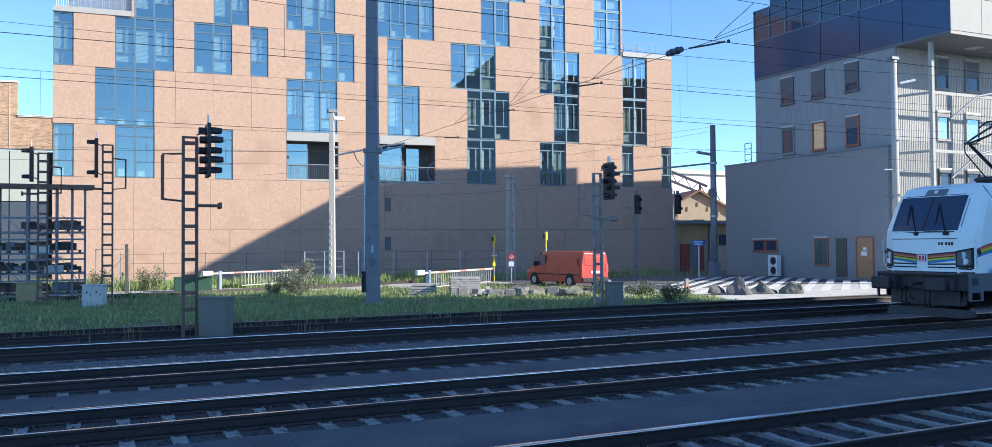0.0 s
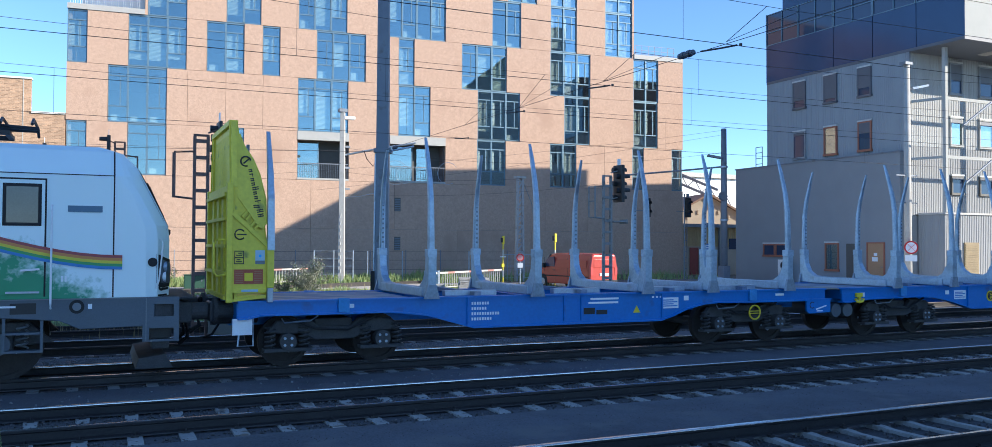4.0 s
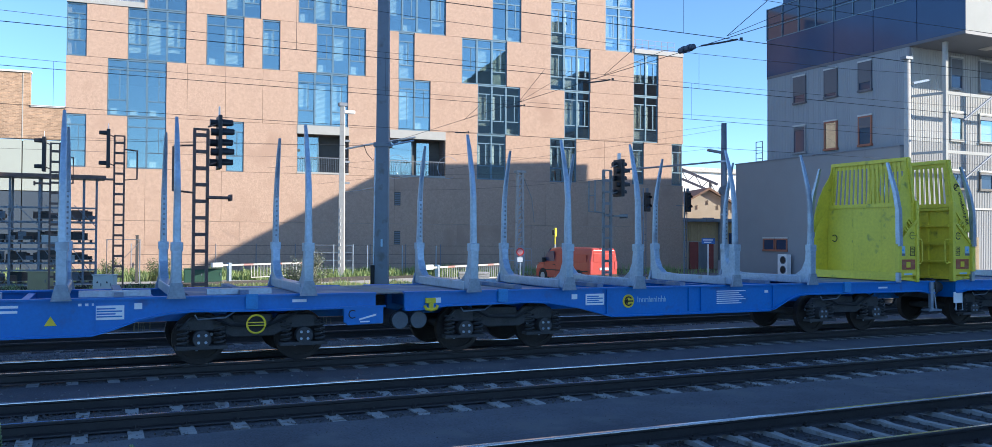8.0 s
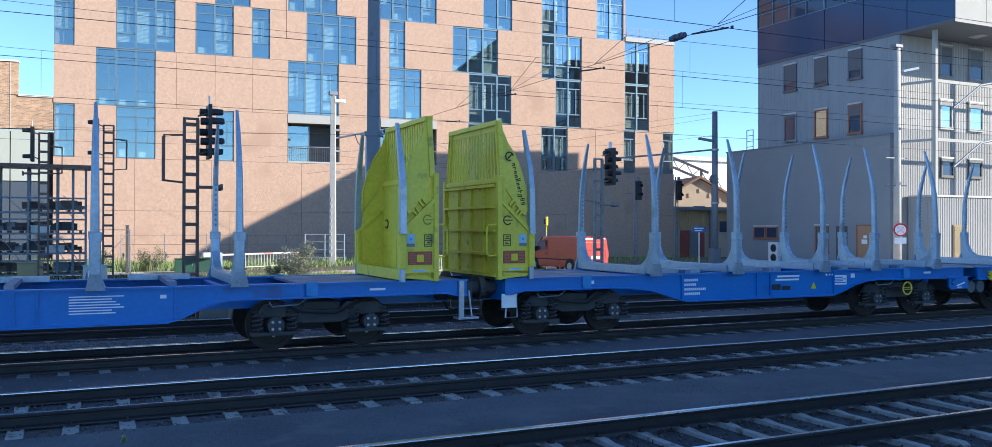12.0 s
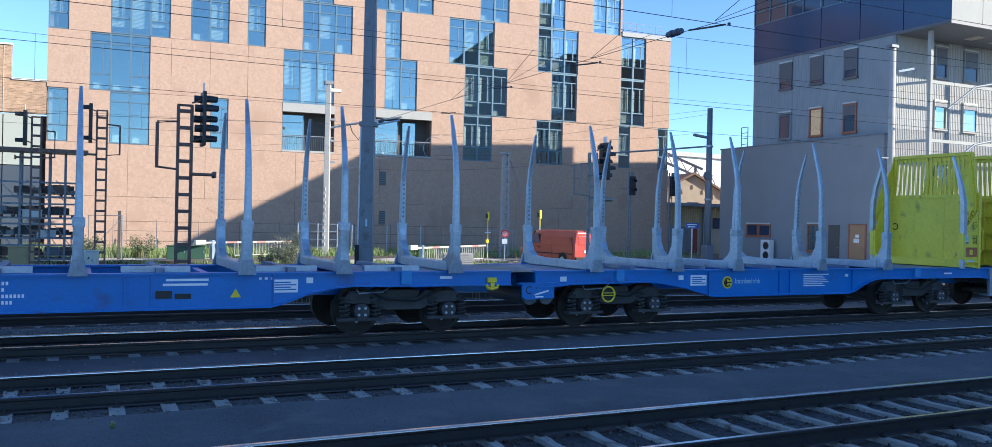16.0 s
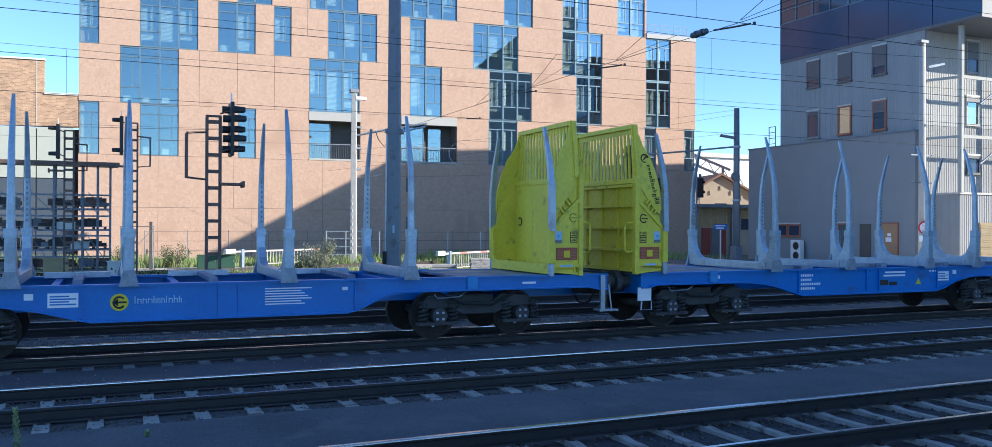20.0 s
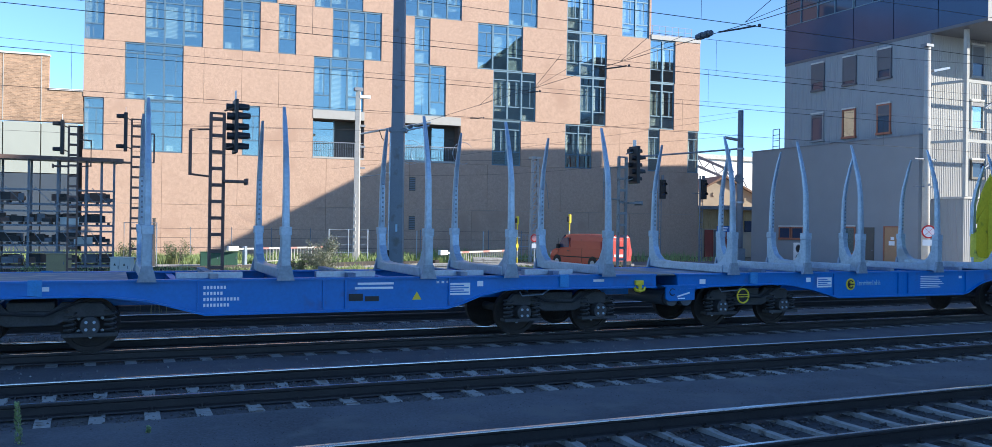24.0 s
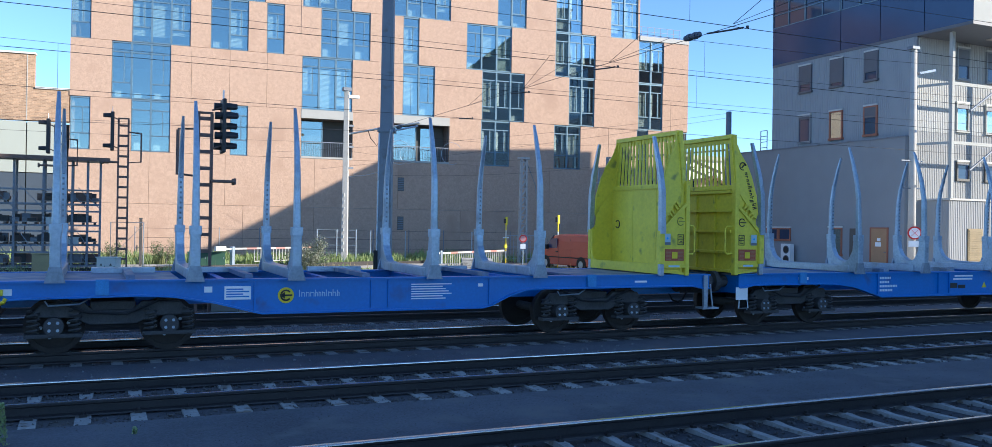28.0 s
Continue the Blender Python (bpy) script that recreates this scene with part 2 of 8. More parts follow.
LOCO_GREY = mat("loco_grey", (0.17, 0.192, 0.215), 0.42, 0.1, var=0.12, scale=1.5, bump=0.04)
LOCO_FRAME = mat("loco_frame_grey", (0.10, 0.122, 0.148), 0.5, 0.1, var=0.14, scale=1.5, bump=0.05)
CAB_GLASS = mat("cab_glass", (0.03, 0.05, 0.10), 0.05, var=0.05, bump=0, spec=0.6)
RUBBER = mat("black_rubber", (0.015, 0.015, 0.016), 0.7, var=0.15)
ORANGE_WOOD = mat("orange_frame", (0.33, 0.13, 0.08), 0.55, var=0.12)
DOOR_GLASS = mat("door_glass", (0.10, 0.105, 0.10), 0.08, var=0.1, bump=0, spec=0.6)
DOOR_SLAT = mat("weathered_slats", (0.27, 0.21, 0.12), 0.75, var=0.25)
DOOR_TAN = mat("door_tan", (0.40, 0.24, 0.13), 0.6, var=0.1)
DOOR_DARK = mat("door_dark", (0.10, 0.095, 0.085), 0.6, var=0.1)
PRINT_BLUE = mat("print_pale_blue", (0.40, 0.58, 0.70), 0.5, var=0.06)
VAN_RED = mat("van_red", (0.44, 0.06, 0.045), 0.25, var=0.05, bump=0.0, spec=0.6)
CREAM = mat("cream_render", (0.46, 0.39, 0.30), 0.9, var=0.14, scale=1.0)
ROOF_TILE = mat("roof_tile", (0.23, 0.15, 0.11), 0.9, var=0.2, scale=1.0, fine=8)
OCHRE = mat("ochre_render", (0.50, 0.37, 0.19), 0.85, var=0.12)
WIRE = mat("wire_dark", (0.055, 0.055, 0.058), 0.6, 0.4)
SILICONE = mat("insulator_blue_grey", (0.075, 0.09, 0.12), 0.5, var=0.08)
CERAMIC = mat("insulator_brown", (0.05, 0.03, 0.025), 0.25)
RUST_RED = mat("faded_red_door", (0.30, 0.06, 0.045), 0.7, var=0.15)
CABINET = mat("cabinet_grey_green", (0.175, 0.178, 0.155), 0.65, var=0.15, scale=2.0, stain=((0.17, 0.16, 0.13), 0.6, 3.0))
CABINET_WHITE = mat("cabinet_white", (0.55, 0.57, 0.55), 0.6, var=0.1, scale=2.0)
CABINET_TAN = mat("cabinet_tan", (0.36, 0.30, 0.16), 0.7, var=0.14, scale=2.0)
SIGN_RED = mat("sign_red", (0.55, 0.03, 0.03), 0.5, var=0.08)
SIGN_BLUE = mat("sign_blue", (0.04, 0.14, 0.42), 0.5, var=0.08)
TIMBER = mat("weathered_timber", (0.30, 0.28, 0.25), 0.9, var=0.3, scale=3.0, fine=20)
PRINT_WHITE = mat("print_white", (0.84, 0.86, 0.87), 0.5, var=0.06)
PRINT_BLACK = mat("print_black", (0.02, 0.02, 0.02), 0.5, var=0.06)

# ---- building tools ----
def box(bm, x0, x1, y0, y1, z0, z1, m=None):
    v = [bm.verts.new((x, y, z)) for x in (x0, x1) for y in (y0, y1) for z in (z0, z1)]
    if m is not None:
        for a in v:
            a.co = m @ a.co
    for f in ((0, 1, 3, 2), (4, 6, 7, 5), (0, 4, 5, 1), (2, 3, 7, 6), (0, 2, 6, 4), (1, 5, 7, 3)):
        bm.faces.new([v[i] for i in f])
    return bm


def prism(bm, pts, axis, a, b):
    """A polygon pts in the two other axes, drawn out along axis from a to b."""
    def put(u, w, c):
        return {"x": (c, u, w), "y": (u, c, w), "z": (u, w, c)}[axis]
    lo = [bm.verts.new(put(u, w, a)) for u, w in pts]
    hi = [bm.verts.new(put(u, w, b)) for u, w in pts]
    k = len(pts)
    bm.faces.new(lo)
    bm.faces.new(hi[::-1])
    for i in range(k):
        bm.faces.new([lo[i], hi[i], hi[(i + 1) % k], lo[(i + 1) % k]])
    return bm


def ring_loft(bm, rings, caps=True, closed=True):
    """Skin over rings of equal point count."""
    vs = [[bm.verts.new(p) for p in r] for r in rings]
    k = len(rings[0])
    for a, b in zip(vs, vs[1:]):
        for i in range(k if closed else k - 1):
            bm.faces.new([a[i], a[(i + 1) % k], b[(i + 1) % k], b[i]])
    if caps:
        bm.faces.new(vs[0][::-1])
        bm.faces.new(vs[-1])
    return bm


def tube(bm, pts, r, seg=8, r1=None):
    """A round bar along points."""
    pts = [Vector(p) for p in pts]
    rings = []
    for i, p in enumerate(pts):
        way = (pts[min(i + 1, len(pts) - 1)] - pts[max(i - 1, 0)]).normalized()
        side = way.cross(Vector((0, 0, 1)) if abs(way.z) < 0.9 else Vector((1, 0, 0))).normalized()
        up = side.cross(way)
        rad = r if r1 is None else r + (r1 - r) * i / (len(pts) - 1)
        rings.append([p + (side * math.cos(2 * math.pi * k / seg) + up * math.sin(2 * math.pi * k / seg)) * rad for k in range(seg)])
    return ring_loft(bm, rings)


def bar(bm, p, q, w, h):
    """A flat bar of section w (level) by h from p to q."""
    p, q = Vector(p), Vector(q)
    way = (q - p).normalized()
    side = way.cross(Vector((0, 0, 1)) if abs(way.z) < 0.95 else Vector((0, 1, 0))).normalized() * w / 2
    up = side.cross(way).normalized() * h / 2
    return ring_loft(bm, [[c + side + up, c - side + up, c - side - up, c + side - up] for c in (p, q)])


def disc(bm, c, r, axis, a, b, seg=24):
    u = [(math.cos(2 * math.pi * k / seg) * r, math.sin(2 * math.pi * k / seg) * r) for k in range(seg)]
    pts = {"x": [(c[1] + p, c[2] + q) for p, q in u], "y": [(c[0] + p, c[2] + q) for p, q in u], "z": [(c[0] + p, c[1] + q) for p, q in u]}[axis]
    return prism(bm, pts, axis, a, b)


def part(name, bm, material, parent=None, label="", bevel=0.0, smooth=False, m=None):
    """Link a bmesh (or a made mesh) as one object, under parent."""
    if isinstance(bm, bmesh.types.BMesh):
        bmesh.ops.recalc_face_normals(bm, faces=bm.faces)
        me = bpy.data.meshes.new(name)
        bm.to_mesh(me)
        bm.free()
        me.materials.append(material)
        if smooth:
            me.polygons.foreach_set("use_smooth", [True] * len(me.polygons))
    else:
        me = bm
        if not me.materials:
            me.materials.append(material)
    ob = new(name, me)
    ob.parent = parent
    if m is not None:
        ob.matrix_basis = m
    if bevel:
        bv = ob.modifiers.new("edge", "BEVEL")
        bv.width, bv.segments, bv.limit_method, bv.angle_limit = bevel, 2, "ANGLE", radians(40)
        bv.harden_normals = False
    if label:
        ob["label"] = label
    return ob


def thing(name, label, category, group="", m=None, kind=""):
    ob = new(name)
    ob.empty_display_size = 0.3
    if m is not None:
        ob.matrix_basis = m
    return tagged(ob, label, category, group, kind)


def B():
    return bmesh.new()


def mesh_of(verts, faces, material, name="stuff"):
    me = bpy.data.meshes.new(name)
    me.from_pydata(verts, [], faces)
    me.materials.append(material)
    return me


def lettering(name, words, size, material, parent, m, bold=0.0, shear=0.0, depth=0.004, align="LEFT"):
    """Words in the built-in font as a thin mesh, in the plane x (along) and y (up) of m."""
    cu = bpy.data.curves.new(name, "FONT")
    cu.body, cu.size, cu.offset, cu.shear, cu.extrude, cu.align_x = words, size, bold, shear, depth, align
    cu.resolution_u = 5
    tmp = bpy.data.objects.new(name, cu)
    scene.collection.objects.link(tmp)
    bpy.context.view_layer.update()
    me = bpy.data.meshes.new_from_object(tmp.evaluated_get(bpy.context.evaluated_depsgraph_get()))
    bpy.data.objects.remove(tmp)
    me.materials.clear()
    me.materials.append(material)
    ob = new(name, me)
    ob.parent, ob.matrix_basis = parent, m
    return ob

# ---- ground and tracks ----
def slab(name, x0, x1, y0, y1, z0, z1, material, label, category):
    ob = part(name, box(B(), x0, x1, y0, y1, z0, z1), material)
    return tagged(ob, label, category, kind="structure")


def grid_sheet(name, x0, x1, y0, y1, nx, ny, height, material, label, category):
    xs, ys = np.linspace(x0, x1, nx), np.linspace(y0, y1, ny)
    verts = [(x, y, height(x, y)) for y in ys for x in xs]
    faces = [(j * nx + i, j * nx + i + 1, (j + 1) * nx + i + 1, (j + 1) * nx + i) for j in range(ny - 1) for i in range(nx - 1)]
    ob = new(name, mesh_of(verts, faces, material, name))
    return tagged(ob, label, category, kind="structure")


slab("ground", -2500, 2500, -2500, 2500, -1.5, -0.42, SOIL, "bare brown soil reaching to the horizon", "ground")
TRACKS = (7.8, 12.45, 16.75, 21.2, 25.1)
slab("track_bed", -90, 320, 3.2, 9.2, -0.6, -0.235, BED_OILY, "dark oily gravel bed under the nearest railway track", "track bed")
slab("track_bed", -90, 320, 9.2, 27.2, -0.6, -0.202, BED, "dark oily gravel bed under four railway tracks", "track bed")
PATH_Z = -0.187
for y0, y1, top in ((9.15, 11.34, -0.168), (13.8, 15.78, -0.164), (18.1, 20.2, -0.164), (22.55, 23.7, -0.185)):
    def camber(x, y, a=y0, b=y1, top=top):
        e = min(y - a, b - y)
        return -0.24 + (top + 0.24) * min(1.0, e / 0.22) + 0.012 * noise.noise((x * 0.6, y * 1.5, 0))
    grid_sheet("gravel_path", -30, 90, y0, y1, 300, 14, camber, WALKWAY, "smooth grey fine-gravel path between the tracks", "path")
slab("platform", -60, 52, -9, 3.1, -0.6, 0.38, PAVING, "pale paved railway platform with a straight edge", "platform")


def rail_mesh():
    half = [(0.0, 0.0), (0.030, 0.0), (0.036, -0.012), (0.034, -0.038), (0.010, -0.052), (0.0085, -0.14), (0.068, -0.158), (0.072, -0.172), (0.0, -0.172)]
    prof = half[1:-1] + [(-a, b) for a, b in half[1:-1][::-1]]
    me = bpy.data.meshes.new("rail")
    bm = prism(B(), prof, "x", -90, 320)
    bmesh.ops.recalc_face_normals(bm, faces=bm.faces)
    bm.to_mesh(me)
    bm.free()
    me.materials.append(RAIL_SIDE)
    return me


def sleeper_mesh():
    bm = B()
    ring = []
    for x, w, h in ((-1.3, 0.115, -0.205), (-1.24, 0.125, -0.178), (-0.55, 0.12, -0.175), (-0.4, 0.11, -0.19), (0.4, 0.11, -0.19), (0.55, 0.12, -0.175), (1.24, 0.125, -0.178), (1.3, 0.115, -0.205)):
        ring.append([(-w, x, -0.33), (w, x, -0.33), (w - 0.025, x, h), (-w + 0.025, x, h)])
    ring_loft(bm, ring)
    bmesh.ops.recalc_face_normals(bm, faces=bm.faces)
    me = bpy.data.meshes.new("sleeper")
    bm.to_mesh(me)
    bm.free()
    me.materials.append(SLEEPER)
    return me


def clip_mesh():
    bm = B()
    for s in (-0.7535, 0.7535):
        for d in (-0.095, 0.095):
            box(bm, -0.05, 0.05, s + d - 0.035, s + d + 0.035, -0.18, -0.145)
            disc(bm, (0, s + d, 0), 0.018, "z", -0.145, -0.115, 6)
    me = bpy.data.meshes.new("fastening")
    bm.to_mesh(me)
    bm.free()
    me.materials.append(RAIL_SIDE)
    return me


rail_me, sleeper_me, clip_me = rail_mesh(), sleeper_mesh(), clip_mesh()
rng = random.Random(4)
track_things = []
for n, yc in enumerate(TRACKS):
    tr = thing("railway_track", "railway track with rusty rails on concrete sleepers" if n < 4 else "overgrown siding track with rusty rails and weeds", "railway track", "tracks side by side", pose(0, yc, 0), "structure")
    track_things.append(tr)
    for s in (-0.7535, 0.7535):
        part("rail", rail_me, None, tr, m=pose(0, s, 0))
        part("railhead", box(B(), -90, 320, s - 0.027, s + 0.027, -0.003, 0.0025), RAIL_TOP if n < 3 else RAIL_SIDE, tr, "polished running surface" if n < 3 else "")
        if n < 4:
            i = -1 if s > 0 else 1
            part("gauge_corner", prism(B(), [(s + i * a, z) for a, z in ((0.0275, 0.0022), (0.033, -0.0005), (0.0372, -0.006), (0.0385, -0.015), (0.034, -0.017), (0.0275, -0.004))], "x", -90, 320), RAIL_TOP, tr, "wheel-polished inner rail corner")

siding = thing("railway_track", "old siding rails sunk in the grass by the crossing", "railway track", "tracks side by side", pose(0, 0, 0), "structure")
for d in (-0.75, 0.75):
    way = [(-30.0, 42.2 + d), (-8.0, 42.8 + d), (1.2, 44.0 + d), (4.6, 44.9 + d), (9.0, 46.6 + d), (15.1, 49.8 + d), (19.0, 52.4 + d)]
    part("rail", ring_loft(B(), [[(x, y - 0.035, -0.3), (x, y + 0.035, -0.3), (x, y + 0.035, -0.02), (x, y - 0.035, -0.02)] for x, y in way]), RAIL_SIDE, siding)
    part("railhead", ring_loft(B(), [[(x, y - 0.03, -0.021), (x, y + 0.03, -0.021), (x, y + 0.03, -0.012), (x, y - 0.03, -0.012)] for x, y in way]), RAIL_SIDE, siding)

# ---- facade building: local x along the wall, y into the house ----
FLOORS = (-0.45, 3.23, 6.37, 9.5, 12.93, 16.1, 19.35, 20.9)
WINDOWS = {
    2: ((-41.71, -40.63, 1), (-38.39, -36.2, 2), (-32.69, -31.64, 1), (-16.14, -14.03, 2), (-10.65, -8.57, 2), (-4.0, -3.04, 1), (-0.65, 0.29, 1)),
    3: ((-39.5, -36.21, 3), (-28.33, -25.09, 3), (-21.71, -19.51, 2), (-16.11, -12.96, 3), (-9.53, -7.5, 2), (-3.9, -1.86, 2)),
    4: ((-41.74, -40.66, 1), (-38.41, -35.1, 3), (-33.92, -31.68, 2), (-30.56, -29.47, 1), (-27.16, -23.95, 3), (-21.73, -20.64, 1), (-17.28, -13.97, 3), (-10.63, -7.46, 3), (-3.91, -1.81, 2)),
    5: ((-37.36, -35.1, 2), (-32.77, -30.67, 2), (-28.33, -25.2, 3), (-22.5, -18.45, 4), (-15.05, -12.9, 2), (-10.61, -8.56, 2), (-6.25, -4.03, 2)),
    6: ((-34.0, -31.7, 2), (-22.5, -19.5, 3), (-13.9, -11.7, 2), (-10.61, -8.56, 2), (-6.25, -4.03, 2)),
}
LOGGIAS = ((-28.34, -25.02), (-22.28, -18.42))
rng_f = random.Random(11)
building = thing("office_building", "pink textured concrete office block with scattered blue windows", "building", m=pose(46.2, 61.79, -0.341, 0, 0, -4.48) @ Matrix.Scale(1.155, 4))


def window_unit(x0, x1, z0, z1, count, parent, shade, dark=False):
    y0, y1, w = 0.05, 0.2, 0.06
    outer, inner = [(x0 + 0.01, z0), (x1 - 0.01, z0), (x1 - 0.01, z1), (x0 + 0.01, z1)], [(x0 + w, z0 + 0.07), (x1 - w, z0 + 0.07), (x1 - w, z1 - 0.09), (x0 + w, z1 - 0.09)]
    bm = B()
    ring_loft(bm, [[(a, y, c) for a, c in pts] for pts, y in ((outer, y0), (outer, y1), (inner, y1), (inner, y0), (outer, y0))], caps=False)
    ob = part("window", bm, FRAME_BLUE, parent, "dark blue metal-framed window with reflecting panes")
    step = (x1 - x0) / count
    for k in range(1, count):
        part("mullion", box(B(), x0 + k * step - 0.055, x0 + k * step + 0.055, y0 - 0.02, y1 + 0.04, z0 + 0.07, z1 - 0.09), FRAME_BLUE, ob)
    top, low = z1 - 0.62, z0 + 0.95
    for k in range(count):
        a, b = x0 + k * step + 0.055, x0 + (k + 1) * step - 0.055
        part("transom", box(B(), a, b, y0 + 0.02, y1 - 0.02, top - 0.035, top + 0.035), FRAME_BLUE, ob)
        if dark or (k + count) % 2:
            part("transom", box(B(), a, b, y0 + 0.03, y1 - 0.03, low - 0.035, low + 0.035), FRAME_BLUE, ob)
            part("casement_bar", box(B(), (a + b) / 2 + 0.1, (a + b) / 2 + 0.15, y0 + 0.03, y1 - 0.03, low + 0.025, top - 0.035), FRAME_BLUE, ob)
        for za, zb in ((z0 + 0.06, top), (top, z1 - 0.08)):
            pane = part("pane", box(B(), a, b, 0.115, 0.13, za, zb), WINDOW_DARK if dark else WINDOW, ob)
            pane.visible_shadow = False
        r = rng_f.random()
        if dark and (r > 0.45 if z0 < 13 and x0 > -11 else r > 0.8):
            for c in (a + 0.06, (a + b) / 2 + 0.17):
                part("curtain_panel", box(B(), c, c + 0.15, 0.21, 0.23, low + 0.1, top - 0.1), PRINT_WHITE, ob)
        elif r < shade + (0.3 if dark else 0.0):
            drop = top - (top - z0) * (0.55 + 0.42 * rng_f.random())
            prof, z = [], top
            while z > drop:
                prof += [(0.24, z), (0.27, z - 0.04), (0.24, z - 0.08)]
                z -= 0.08
            bl = B()
            ring_loft(bl, [[(a, y, c) for y, c in prof], [(b, y, c) for y, c in prof]], caps=False, closed=False)
            part("blind", bl, BLIND, ob, "lowered grey slatted blind")
        elif r < shade + 0.4:
            if r > shade + 0.34:
                part("curtain_panel", box(B(), a, a + (b - a) * 0.3, 0.3, 0.33, z0 + 0.08, top), CABINET_WHITE, ob)
            part("desk_item", box(B(), a + 0.1, a + 0.1 + 0.25 + 0.3 * r, 0.4, 0.6, z0 + 0.1, z0 + 0.35 + 0.3 * rng_f.random()), CABINET_WHITE, ob)
    return ob


def solid_spans(lo, hi, taken):
    x, spans = lo, []
    for a, b in sorted(taken):
        if a - x > 0.05:
            spans.append((x, a))
        x = max(x, b)
    if hi - x > 0.05:
        spans.append((x, hi))
    return spans


for n in range(7):
    z0, z1 = FLOORS[n], FLOORS[n + 1]
    lo, hi = (-41.75, 0.33) if n < 5 else (-37.5, -3.86)
    taken = [(a, b) for a, b, _ in WINDOWS.get(n, ())] + (list(LOGGIAS) if n == 2 else [])
    for a, b, c in WINDOWS.get(n, ()):
        window_unit(a, b, z0 + 0.01, z1 - 0.01, c, building, 0.72 if n in (4, 5) else 0.45, dark=(a > -17 and n < 4) or a > -11)
    for a, b in solid_spans(lo, hi, taken):
        cuts, x = [a], a
        while b - x > 4.4:
            x += rng_f.choice((1.2, 2.25, 3.3, 3.3) if n > 1 else (3.3, 4.4, 5.5))
            if b - x > 0.9:
                cuts.append(x)
        cuts.append(b)
        for p, q in zip(cuts, cuts[1:]):
            part("panel", box(B(), p + 0.007, q - 0.007, rng_f.uniform(-0.006, 0.006), 0.26, z0 + 0.008, z1 - 0.008), PANEL, building)
    part("floor_slab", box(B(), lo + 0.1, hi - 0.1, 0.27, 9.0, z0 - 0.15, z0 + 0.12), ROOM, building)
for a, b in ((-41.75, -41.5), (0.08, 0.33)):
    part("side_wall", box(B(), a, b, 0.262, 16, -0.45, 16.1), PANEL, building)
for a, b in ((-37.5, -37.25), (-4.11, -3.86)):
    part("side_wall", box(B(), a, b, 0.262, 16, 16.1, 20.9), PANEL, building)
part("back_wall", box(B(), -41.49, 0.07, 9.01, 9.4, -0.45, 20.8), ROOM, building)
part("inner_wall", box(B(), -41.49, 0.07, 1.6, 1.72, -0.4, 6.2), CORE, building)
part("roof", box(B(), -37.5, -3.86, 0.0, 16, 20.9, 21.1), SPANDREL, building)
for a, b, nm in ((-41.75, -37.5, "terrace_edge"), (-3.86, 0.33, "parapet")):
    part(nm, box(B(), a, b, -0.06, 9.0, 16.1, 16.42), SPANDREL, building, "pale metal roof edge")
# terrace rails
bm = B()
x = -41.6
while x < -37.7:
    box(bm, x, x + 0.02, 0.1, 0.13, 16.42, 17.5)
    x += 0.13
box(bm, -41.65, -37.65, 0.09, 0.14, 17.5, 17.55)
part("terrace_rail", bm, WHITE_PAINT, building, "white upright-bar terrace railing")
part("terrace_screen", box(B(), -41.2, -37.6, 2.6, 2.7, 16.42, 18.9), WHITE_PAINT, building)
bm = B()
for k in range(8):
    x = -3.7 + k * 0.56
    box(bm, x, x + 0.03, 1.1, 1.13, 16.42, 17.4)
for z in (16.75, 17.05, 17.4):
    box(bm, -3.75, 0.3, 1.1, 1.13, z, z + 0.025)
part("roof_rail", bm, STEEL_GREY, building)
# recessed loggias of the second floor
for n, (a, b) in enumerate(LOGGIAS):
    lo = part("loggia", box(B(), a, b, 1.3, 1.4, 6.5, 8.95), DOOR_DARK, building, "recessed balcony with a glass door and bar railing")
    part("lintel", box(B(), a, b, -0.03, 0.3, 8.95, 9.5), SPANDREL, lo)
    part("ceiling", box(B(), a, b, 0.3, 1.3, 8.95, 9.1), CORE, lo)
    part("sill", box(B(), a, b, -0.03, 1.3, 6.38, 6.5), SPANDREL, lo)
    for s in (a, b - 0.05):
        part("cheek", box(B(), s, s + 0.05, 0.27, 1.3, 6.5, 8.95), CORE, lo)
    glassy = part("pane", box(B(), a + 0.1, a + (b - a) * 0.42, 0.6, 0.62, 6.52, 8.8), WINDOW, lo)
    glassy.visible_shadow = False
    for c, w in ((a + 0.05, 0.05), (a + (b - a) * 0.42, 0.07)):
        part("door_post", box(B(), c, c + w, 0.57, 0.65, 6.5, 8.9), FRAME_BLUE, lo)
    if n:
        g2 = part("pane", box(B(), a + (b - a) * 0.55, a + (b - a) * 0.78, 1.1, 1.12, 6.52, 8.8), WINDOW, lo)
        g2.visible_shadow = False
    part("handrail", box(B(), a + 0.02, b - 0.02, 0.03, 0.065, 7.42, 7.47), STEEL_GREY, lo)
    x = a + 0.05
    while x < b - 0.03:
        part("baluster", box(B(), x, x + 0.015, 0.04, 0.055, 6.5, 7.42), STEEL_GREY, lo)
        x += 0.115
# vents in the plinth
for x, z in ((-21.95, 4.9), (-21.95, 2.3)):
    v = part("vent", box(B(), x, x + 0.42, -0.03, 0.0, z - 0.45, z + 0.45), DOOR_DARK, building)
    bm = B()
    for k in range(7):
        box(bm, x + 0.02, x + 0.4, -0.05, -0.03, z - 0.4 + k * 0.12, z - 0.34 + k * 0.12)
    part("louvre", bm, STEEL_GREY, v)

